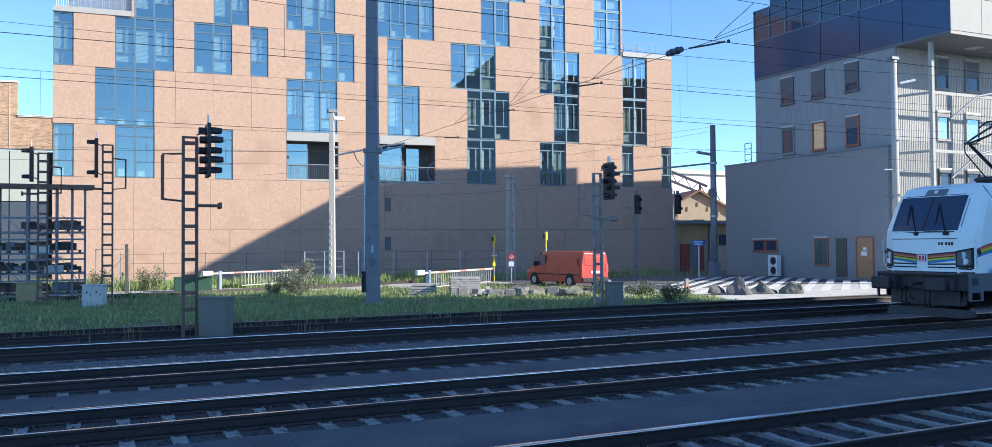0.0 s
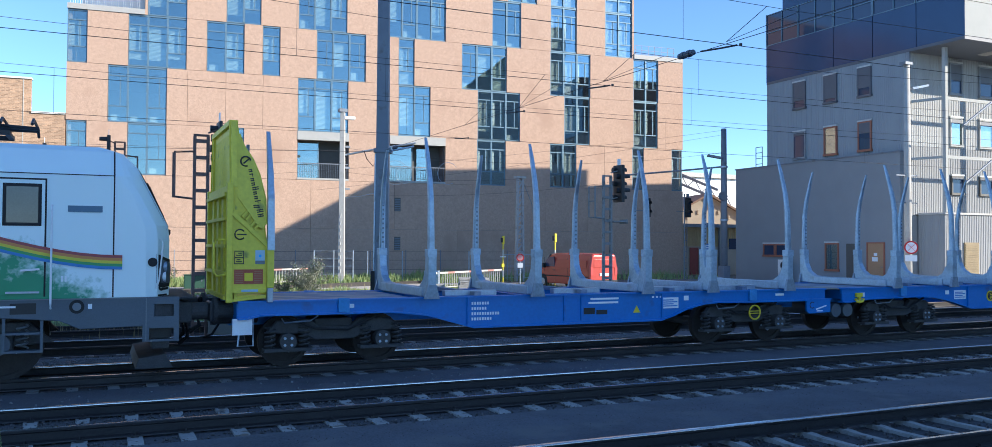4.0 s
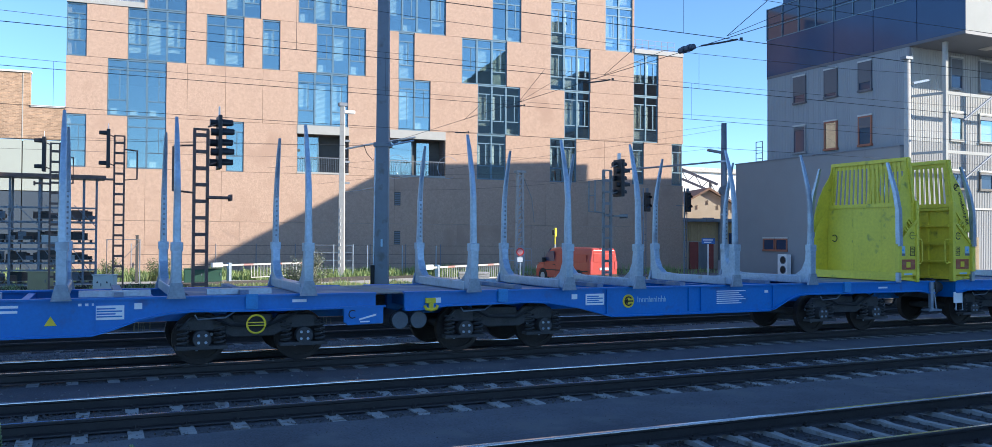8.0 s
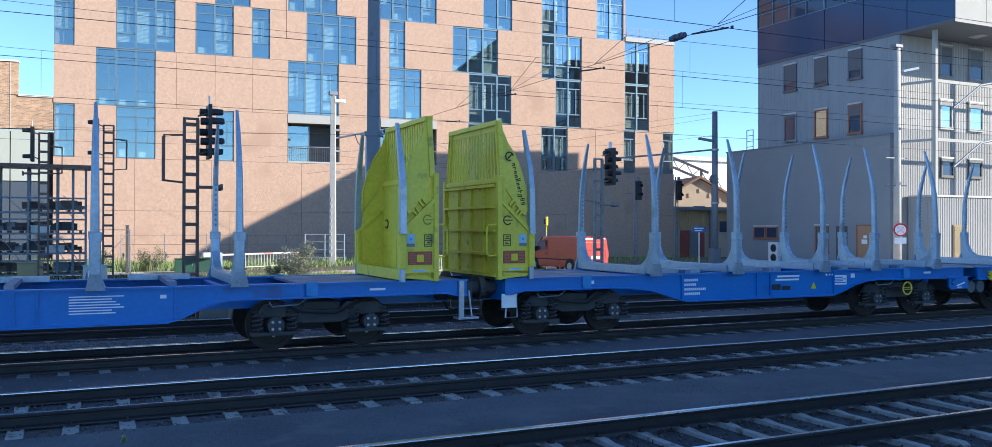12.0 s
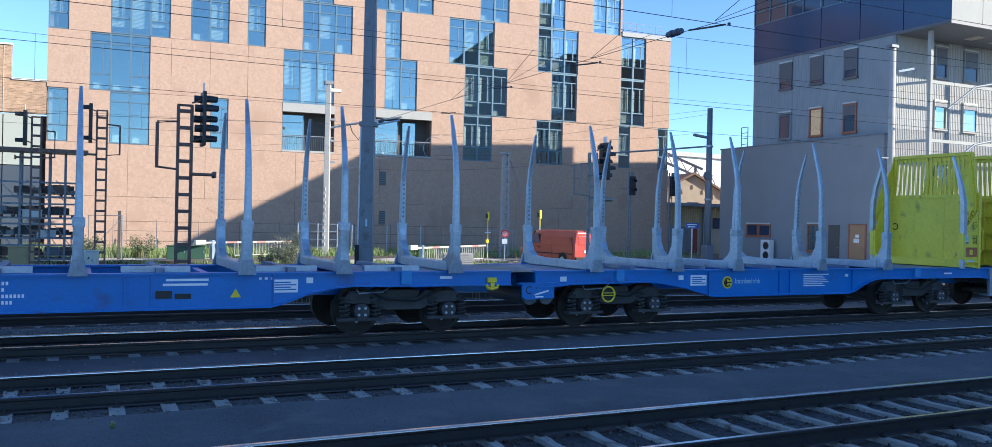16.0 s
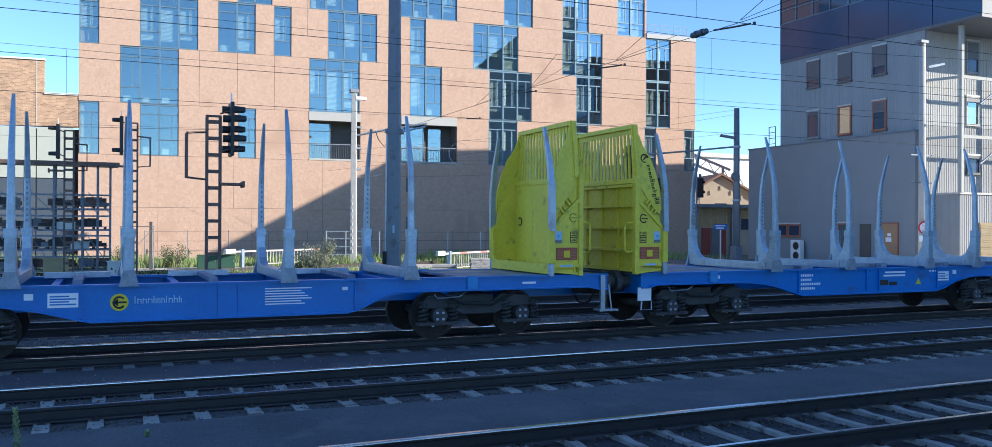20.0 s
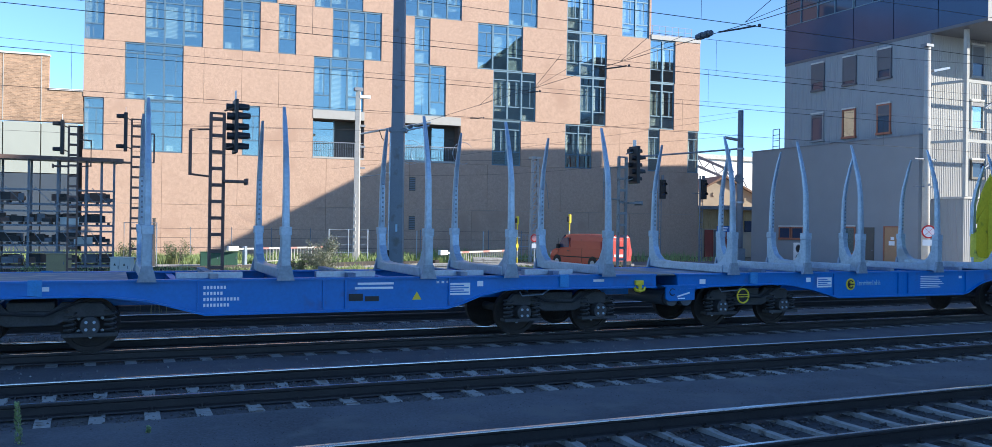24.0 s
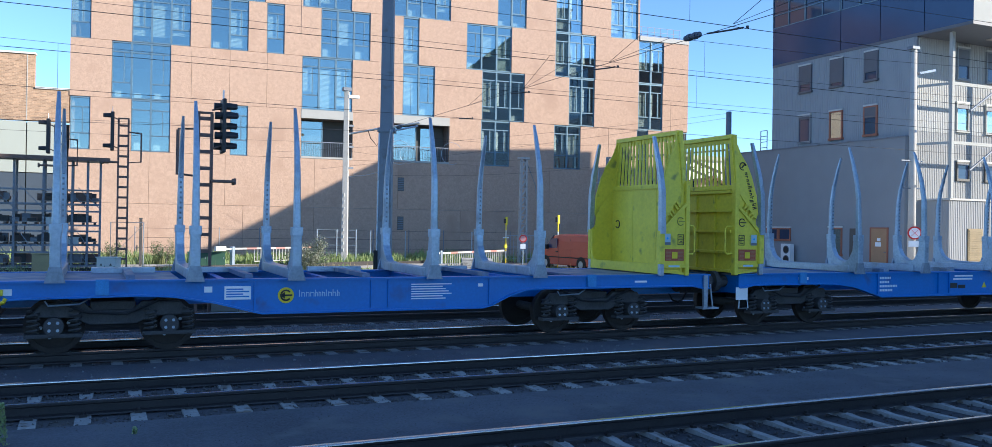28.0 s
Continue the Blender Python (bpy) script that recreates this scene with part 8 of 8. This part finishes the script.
# ---- red van ----
van = thing("delivery_van", "red panel van parked with its rear towards the tracks", "van", m=pose(24.45, 42.3, -0.14, 0, 0, 97) @ Matrix.Scale(1.05, 4))


def van_ring(x, w, z0, z1, tuck):
    return [(x, -w, z0), (x, -w, z0 + (z1 - z0) * 0.55), (x, -w + tuck, z1 - 0.08), (x, -w + tuck + 0.1, z1), (x, w - tuck - 0.1, z1), (x, w - tuck, z1 - 0.08), (x, w, z0 + (z1 - z0) * 0.55), (x, w, z0)]


part("body", ring_loft(B(), [van_ring(*r) for r in ((-2.5, 0.86, 0.3, 1.74, 0.1), (-2.42, 0.89, 0.24, 1.83, 0.12), (0.6, 0.9, 0.24, 1.86, 0.13), (1.1, 0.9, 0.24, 1.80, 0.16), (1.75, 0.9, 0.24, 1.16, 0.08), (2.3, 0.86, 0.26, 0.96, 0.06), (2.5, 0.74, 0.32, 0.78, 0.05))]), VAN_RED, van, bevel=0.03)
for s in (-1, 1):
    part("side_window", prism(B(), [(0.55, 1.12), (1.6, 1.12), (1.12, 1.62), (0.6, 1.66)], "y", *sorted((s * 0.87, s * 0.905))), CAB_GLASS, van)
    part("side_panel", box(B(), -2.2, 0.35, *sorted((s * 0.885, s * 0.905)), 1.08, 1.5), VAN_RED, van, bevel=0.01)
    part("trim_line", box(B(), -2.3, 2.1, *sorted((s * 0.89, s * 0.912)), 0.98, 1.0), VAN_RED, van)
    part("side_moulding", box(B(), -2.3, 1.6, *sorted((s * 0.89, s * 0.915)), 0.62, 0.67), RUBBER, van)
    part("mirror", box(B(), 1.3, 1.45, *sorted((s * 0.92, s * 1.1)), 1.05, 1.3), RUBBER, van, bevel=0.03)
    part("tail_light", box(B(), -2.515, -2.46, *sorted((s * 0.7, s * 0.86)), 0.75, 1.15), SIGN_RED, van)
    for x in (-1.55, 1.6):
        wl = part("wheel", disc(B(), (x, 0, 0.31), 0.31, "y", *sorted((s * 0.72, s * 0.92)), 20), RUBBER, van)
        part("hub", disc(B(), (x, 0, 0.31), 0.19, "y", *sorted((s * 0.92, s * 0.935)), 16), GALVANISED, wl)
for s in (-1, 1):
    for x in (-2.35, -0.6, 0.42, 1.5):
        part("door_gap", box(B(), x, x + 0.009, *sorted((s * 0.89, s * 0.903)), 0.35, 1.6), RUBBER, van)
    part("door_handle", box(B(), 0.5, 0.68, *sorted((s * 0.9, s * 0.93)), 0.92, 0.96), RUBBER, van)
    for x in (-1.55, 1.6):
        part("wheel_arch", disc(B(), (x, 0, 0.33), 0.39, "y", *sorted((s * 0.88, s * 0.908)), 20), RUBBER, van)
part("door_gap", box(B(), -2.512, -2.49, -0.012, 0.012, 0.5, 1.7), RUBBER, van)
for y in (-0.66, 0.06):
    part("rear_panel", box(B(), -2.518, -2.48, y, y + 0.6, 1.12, 1.56), VAN_RED, van, bevel=0.03)
part("brake_light", box(B(), -2.50, -2.40, -0.2, 0.2, 1.80, 1.84), SIGN_RED, van)
part("grille", box(B(), 2.36, 2.5, -0.55, 0.55, 0.55, 0.68), RUBBER, van, bevel=0.02)
for y in (-0.78, 0.5):
    part("headlight", box(B(), 2.28, 2.44, y, y + 0.28, 0.66, 0.84), PRINT_WHITE, van, bevel=0.03)
part("number_plate", box(B(), -2.53, -2.5, -0.28, 0.28, 0.72, 0.84), PRINT_WHITE, van)
part("bumper", box(B(), -2.58, -2.46, -0.84, 0.84, 0.28, 0.5), RUBBER, van, bevel=0.03)
part("windscreen", prism(B(), [(1.14, 1.78), (1.74, 1.2), (1.78, 1.2), (1.2, 1.8)], "y", -0.72, 0.72), CAB_GLASS, van)

# ---- overhead wires ----
lines = thing("overhead_line", "dark contact and carrier wires over the tracks", "overhead line")
SPANS = ((7.8, 5.9, 6.7, 0.0016), (12.45, 5.87, 6.67, 0.0016), (16.75, 5.845, 6.67, 0.0022), (21.2, 5.87, 6.95, 0.0005), (25.1, 5.57, 6.68, 0.0004))


def carrier_z(x, low, sag):
    """Height of a carrier wire, lowest 12 m along the line and slung from supports 30 m to each side."""
    return low + sag * ((x - 12 + 30) % 60 - 30) ** 2


for n, (y, zc, low, sag) in enumerate(SPANS):
    part("contact_wire", tube(B(), [(-40, y, zc), (10.65, y, zc), (60, y, zc), (160, y, zc)], 0.0068, 5), WIRE, lines)
    part("carrier_wire", tube(B(), [(x, y, carrier_z(x, low, sag)) for x in np.arange(-48, 131, 6.0)], 0.0052, 5), WIRE, lines)
    for xx in np.arange(-35.0, 60, 9.6) + (0.0, 6.0, 0.1, 3.3, 5.2)[n]:
        part("dropper", tube(B(), [(xx, y, zc), (xx, y, carrier_z(xx, low, sag))], 0.004, 4), WIRE, lines)
part("span_wire", tube(B(), [(10.65, 33.8, 6.04), (10.65, 20, 6.02), (10.65, -6, 5.88)], 0.0068, 5), WIRE, lines)
for y in (32.4, 14.0):
    ins = B()
    for k in range(5):
        disc(ins, (10.65, 0, 6.02), 0.058 + 0.014 * (k % 2), "y", y - 0.22 + k * 0.09, y - 0.13 + k * 0.09, 10)
    part("span_insulator", ins, SILICONE, lines, "blue-grey ribbed insulator")
for y, zc, low, sag in SPANS[1:]:
    part("steady_arm", tube(B(), [(10.65, y + 1.1, zc + 0.12), (10.6, y + 0.4, zc + 0.04), (10.6, y, zc + 0.01)], 0.018, 6), WIRE, lines)
    part("arm_clamp", box(B(), 10.6, 10.64, y - 0.1, y - 0.06, zc - 0.02, zc + 0.03), WIRE, lines)
    part("stay_wire", tube(B(), [(10.65, y + 0.35, 6.02), (11.3, y, carrier_z(11.3, low, sag))], 0.006, 4), WIRE, lines)
    part("stay_wire", tube(B(), [(10.65, y + 0.35, 6.02), (12.1, y, carrier_z(12.1, low, sag))], 0.005, 4), WIRE, lines)
for p, q, sag in (((13.85, 52.5, 8.2), (38.7, 46.8, 8.6), 0.9), ((-40, 47, 7.9), (13.85, 52.5, 8.0), 0.6), ((-40, 46, 7.0), (13.85, 52.4, 7.2), 0.5), ((13.85, 52.5, 5.3), (34, 49.5, 6.9), 0.5), ((13.85, 52.4, 6.7), (26, 52.1, 6.7), 0.3), ((-40, 42, 6.3), (10.65, 34, 6.0), 0.35), ((38.7, 46.8, 10.1), (10.65, 60, 7.0), 0.3), ((38.7, 46.8, 9.8), (14, 60, 6.0), 0.2)):
    a, b = Vector(p), Vector(q)
    part("feeder_wire", tube(B(), [a.lerp(b, f) - Vector((0, 0, sag * 4 * f * (1 - f))) for f in np.linspace(0, 1, 13)], 0.0075, 5), WIRE, lines)
for cx, cz, r in ((17.0, 6.7, 0.75), (20.5, 6.8, 0.7), (17.6, 6.6, 0.55)):
    part("spare_cable_coil", tube(B(), [(cx + r * 0.9 * math.cos(a), 51.6 - 0.2 * math.cos(a), cz + r * math.sin(a)) for a in np.linspace(0.6, 5.2, 20)], 0.014, 5), GALVANISED, lines)

# ---- plants: many blades and leaves, each kind one object ----
def blades(name, count, area, height, width, material, label, seed, keep=None, lean=0.35):
    r = np.random.RandomState(seed)
    verts, faces = [], []
    for _ in range(count):
        x, y = r.uniform(area[0], area[1]), r.uniform(area[2], area[3])
        if keep is not None and not keep(x, y, r.uniform()):
            continue
        h = height * r.uniform(0.45, 1.35) * max(0.35, 1.0 + 1.3 * noise.noise((x * 0.8, y * 0.8, 5.0)))
        a = r.uniform(0, 2 * math.pi)
        dx, dy = math.cos(a), math.sin(a)
        bend = h * lean * r.uniform(0.2, 1.4)
        z = swell(x, y) - 0.02 if 27.2 < y < 45.2 and x < 24.5 else (-0.22 if y < 50 else -0.21)
        w = width * r.uniform(0.7, 1.3)
        k = len(verts)
        verts += [(x - dy * w, y + dx * w, z), (x + dy * w, y - dx * w, z), (x + dx * bend * 0.4 + dy * w * 0.7, y + dy * bend * 0.4 - dx * w * 0.7, z + h * 0.6), (x + dx * bend * 0.4 - dy * w * 0.7, y + dy * bend * 0.4 + dx * w * 0.7, z + h * 0.6), (x + dx * bend, y + dy * bend, z + h)]
        faces += [(k, k + 1, k + 2, k + 3), (k + 3, k + 2, k + 4)]
    ob = new(name, mesh_of(verts, faces, material, name))
    return tagged(ob, label, "grass", kind="stuff")


def patchy(x, y, u):
    return u < 0.55 + 0.9 * noise.noise((x * 0.35, y * 0.35, 11.0))


blades("grass", 80000, (-9, 24.2, 27.5, 45.1), 0.14, 0.018, GRASS, "long uneven green grass beside the tracks", 3, patchy)
blades("weeds", 24000, (-9, 24.2, 27.4, 45.1), 0.16, 0.04, WEED, "low broad-leaved weeds among the grass", 14, patchy, 0.9)
blades("dry_grass", 7000, (-8, 24, 27.4, 44), 0.34, 0.008, DRY_GRASS, "thin straw-coloured dry grass stalks", 4, patchy, 0.2)
blades("verge_grass", 26000, (-6, 24, 51.0, 58.5), 0.38, 0.035, GRASS, "tall sunlit weeds at the foot of the wall", 5, patchy)
blades("verge_grass", 3500, (24, 43, 51.0, 60), 0.4, 0.022, GRASS, "scattered weeds at the shaded wall foot", 6, patchy)
blades("track_weeds", 1300, (-4, 12, 24.0, 26.3), 0.3, 0.008, DRY_GRASS, "dry weeds growing between overgrown rails", 7, lambda x, y, u: noise.noise((x * 0.8, y, 2.0)) > 0.0, 0.15)


def weed_bush(x, y, w, h, count, seed, label):
    r = np.random.RandomState(seed)
    bush = thing("bush", label, "bush", "bushes", pose(x, y, -0.2))
    bm = B()
    tips = []
    for _ in range(16):
        a, f = r.uniform(0, 2 * math.pi), r.uniform(0.3, 1.0)
        tip = (math.cos(a) * w * f, math.sin(a) * w * f * 0.7, h * (1.15 - 0.6 * f) * r.uniform(0.75, 1.1))
        tube(bm, [(0.05 * math.cos(a), 0.05 * math.sin(a), 0), (tip[0] * 0.5, tip[1] * 0.5, tip[2] * 0.65), tip], 0.014, 4, 0.004)
        tips.append(Vector(tip))
    part("stem", bm, TIMBER, bush)
    verts, faces = [], []
    for _ in range(count):
        t = tips[r.randint(len(tips))] * r.uniform(0.3, 1.05) + Vector(r.normal(0, 0.07 * w + 0.03, 3))
        t.z = max(t.z, 0.03)
        n1 = Vector(r.normal(0, 1, 3)).normalized()
        n2 = n1.cross(Vector(r.normal(0, 1, 3))).normalized()
        s = r.uniform(0.02, 0.045) * (1 + 0.35 * w)
        k = len(verts)
        verts += [tuple(t - n1 * s), tuple(t + n2 * s * 0.45), tuple(t + n1 * s), tuple(t - n2 * s * 0.45)]
        faces.append((k, k + 1, k + 2, k + 3))
    lv = new("leaf", mesh_of(verts, faces, LEAF_GREY if "grey-green" in label else LEAF, "leaf"))
    lv.parent = bush
    lv["kind"] = "stuff"


weed_bush(9.3, 41.3, 1.15, 1.75, 4200, 1, "ragged grey-green bush beside the gravel road")
weed_bush(8.2, 41.8, 0.6, 0.7, 900, 2, "low ragged bush in the grass")
weed_bush(20.6, 32.6, 0.6, 0.8, 900, 3, "small dark bush among concrete blocks")
weed_bush(22.0, 31.4, 0.75, 0.8, 1500, 4, "small dark bush among concrete blocks")
weed_bush(21.2, 28.4, 0.75, 0.75, 1500, 5, "dark leafy bush at the edge of the yard")
weed_bush(23.6, 30.6, 0.55, 0.5, 800, 10, "small bush before a boulder")
weed_bush(3.4, 51.5, 0.9, 1.5, 1500, 6, "tall leafy weeds at the wall foot")
weed_bush(0.8, 50.5, 0.8, 1.3, 1300, 7, "tall leafy weeds by the fence")
weed_bush(27.6, 47.4, 0.7, 0.9, 900, 8, "green bush behind the parked van")


def mullein(x, y, h, seed):
    """A single upright weed spike, set close with small pale leaves."""
    r = np.random.RandomState(seed)
    plant = thing("weed_stalk", "pale grey-green weed spike growing beside the track", "weed", "weed stalks", pose(x, y, -0.24, 2, -3, 0))
    part("stem", tube(B(), [(0, 0, 0), (0.006, 0, h * 0.5), (0.0, 0.004, h)], 0.009, 6, 0.004), TIMBER, plant)
    verts, faces = [], []
    for k in range(int(520 * h)):
        z = h * (0.12 + 0.88 * r.rand() ** 0.8)
        a, out = r.uniform(0, 2 * math.pi), r.uniform(0.015, 0.05) * (1.15 - 0.6 * z / h)
        c, w = Vector((math.cos(a) * out, math.sin(a) * out, z)), r.uniform(0.008, 0.017)
        side, up = Vector((-math.sin(a), math.cos(a), 0)) * w, Vector((math.cos(a) * 0.5, math.sin(a) * 0.5, 0.8)) * w * 1.3
        verts += [tuple(c - up), tuple(c + side), tuple(c + up), tuple(c - side)]
        faces.append((4 * k, 4 * k + 1, 4 * k + 2, 4 * k + 3))
    lv = new("leaf", mesh_of(verts, faces, WEED, "leaf"))
    lv.parent = plant
    lv["kind"] = "stuff"


mullein(-0.85, 10.35, 0.52, 9)
mullein(0.42, 10.4, 0.15, 10)

# ---- loose ballast stones ----
OCT = np.array(((1, 0, 0), (-1, 0, 0), (0, 1, 0), (0, -1, 0), (0, 0, 1), (0, 0, -0.6)))
OCF = ((0, 2, 4), (2, 1, 4), (1, 3, 4), (3, 0, 4), (2, 0, 5), (1, 2, 5), (3, 1, 5), (0, 3, 5))


def stones(name, spots, low, high, material, label, seed):
    """Many small angular stones lying on the ground: spots are (count, x0, x1, y, half width, z)."""
    r = np.random.RandomState(seed)
    verts, faces = [], []
    for count, x0, x1, yc, half, z in spots:
        for _ in range(count):
            s = r.uniform(low, high)
            m3 = np.array(Euler(r.uniform(0, 6.28, 3)).to_matrix())
            k = len(verts)
            pts = (OCT * (s * r.uniform(0.7, 1.3), s, s * 0.8)) @ m3.T + (r.uniform(x0, x1), yc + r.uniform(-half, half), z + s * 0.3)
            verts += [tuple(p) for p in pts]
            faces += [tuple(k + i for i in f) for f in OCF]
    tagged(new(name, mesh_of(verts, faces, material, name)), label, "ballast", kind="stuff")


stones("ballast_stones", [(n, -4 if y > 9 else 2, 30 if y > 9 else 20, y + d, w, -0.228 if y < 9 else -0.2) for y, n in zip(TRACKS, (1500, 4500, 3800, 3500, 1500)) for d, w in ((-1.4, 0.45), (0.3, 0.5), (1.4, 0.45))], 0.012, 0.03, STONE, "loose dark ballast stones around the sleepers", 12)
stones("pale_ballast", [(4200, -3, 14, 19.2, 0.45, PATH_Z + 0.02), (150, -3, 10, 14.6, 0.5, PATH_Z + 0.02), (3200, -3, 32, 23.2, 0.5, PATH_Z), (2600, -3, 32, 25.1, 0.6, PATH_Z - 0.01), (1500, 0, 32, 21.2, 0.6, PATH_Z - 0.01)], 0.010, 0.028, PALE_STONE, "pale grey gravel strewn between two tracks", 13)
stones("path_pebbles", [(2600, 0, 16, 10.15, 0.95, PATH_Z + 0.018), (900, 0, 24, 14.6, 0.7, PATH_Z + 0.02)], 0.003, 0.008, STONE, "tiny pebbles scattered on the gravel path", 14)

# ---- cable trough along the grass ----
trough = thing("cable_trough", "low concrete cable trough with loose lids along the grass", "cable trough", m=pose(0, 26.95, 0), kind="structure")
part("channel", box(B(), -12, 34, -0.2, 0.2, -0.4, -0.17), BLOCK_GREY, trough)
rl = random.Random(17)
for k in range(46):
    if rl.random() > 0.05:
        part("lid", box(B(), -0.485, 0.485, -0.22, 0.22, 0, 0.06), TROUGH_LID, trough, m=pose(-11.5 + k, rl.uniform(-0.02, 0.02), -0.17 + rl.uniform(0, 0.012), rl.uniform(-1.5, 1.5), rl.uniform(-0.5, 0.5), rl.uniform(-1.5, 1.5)))

# ---- sleepers, one by one ----
rs = random.Random(31)
for n, (tr, yc) in enumerate(zip(track_things, TRACKS)):
    x0, x1 = ((1.0, 30.0), (-4.0, 48.0), (-4.0, 60.0), (-4.0, 60.0), (-4.0, 40.0))[n]
    x = x0 + (0.09, 0.28, 0.1, 0.35, 0.2)[n]
    while x < x1:
        sl = part("sleeper", sleeper_me, None, tr, m=pose(x + rs.uniform(-0.02, 0.02), rs.uniform(-0.03, 0.03), (0.0, 0.0, 0.0, -0.02, -0.035)[n] + rs.uniform(-0.006, 0.004), 0, 0, rs.uniform(-0.8, 0.8)) @ Matrix.Diagonal((0.62 if n == 0 else 0.9, 1, 1, 1)))
        if n < 2:
            part("fastening", clip_me, None, sl)
        x += 0.604


# ---- movement of the train ----
TRAVEL = (-0.6, 8.5, 17.75, 27.15, 36.95, 46.85, 56.85, 66.86, 76.98, 87.23, 97.62, 108.13, 118.73, 129.36, 139.93, 150.44, 160.92, 171.44, 181.97, 192.52, 203.08, 213.63, 224.19, 234.73, 245.25, 255.73, 266.25, 276.8, 287.28)


def travelled(t):
    i = min(int(t), 27)
    return TRAVEL[i] + (TRAVEL[i + 1] - TRAVEL[i]) * (t - i)


def rolling(wheel, x, r, start):
    """A wheelset turns while its vehicle is near the view; rows from the clip's start to its end."""
    rows, t = [(0.0, 0.0)], 0.0
    angle = 0.0
    while t < 27.999:
        here = start - travelled(t) + x
        near = -14 < here < 48
        step = 2 / 30 if near else 0.5
        t2 = min(28.0, t + step)
        if near:
            angle -= math.degrees((travelled(t2) - travelled(t)) / r)
        t = t2
        rows.append((t, angle))
    kept = [row for k, row in enumerate(rows) if k in (0, len(rows) - 1) or row[1] != rows[k - 1][1] or row[1] != rows[k + 1][1]]
    walk(wheel, [(t, pose(x, 0, r, 0, a, 0)) for t, a in kept])


def motions():
    walk(loco, [(t, pose(19.87 - s, 16.75, 0)) for t, s in enumerate(TRAVEL)])
    for w, x in zip(loco_wheels, (3.22, 6.28, 12.7, 15.76)):
        rolling(w, x, 0.625, 19.87)
    for k, c in enumerate(COACHES):
        start = 38.85 + k * WAGON
        walk(c, [(t, pose(start - s, 16.75, 0)) for t, s in enumerate(TRAVEL)])
        for w in c.children:
            if w.name.startswith("wheelset"):
                rolling(w, w.location.x, 0.46, start)


motions()
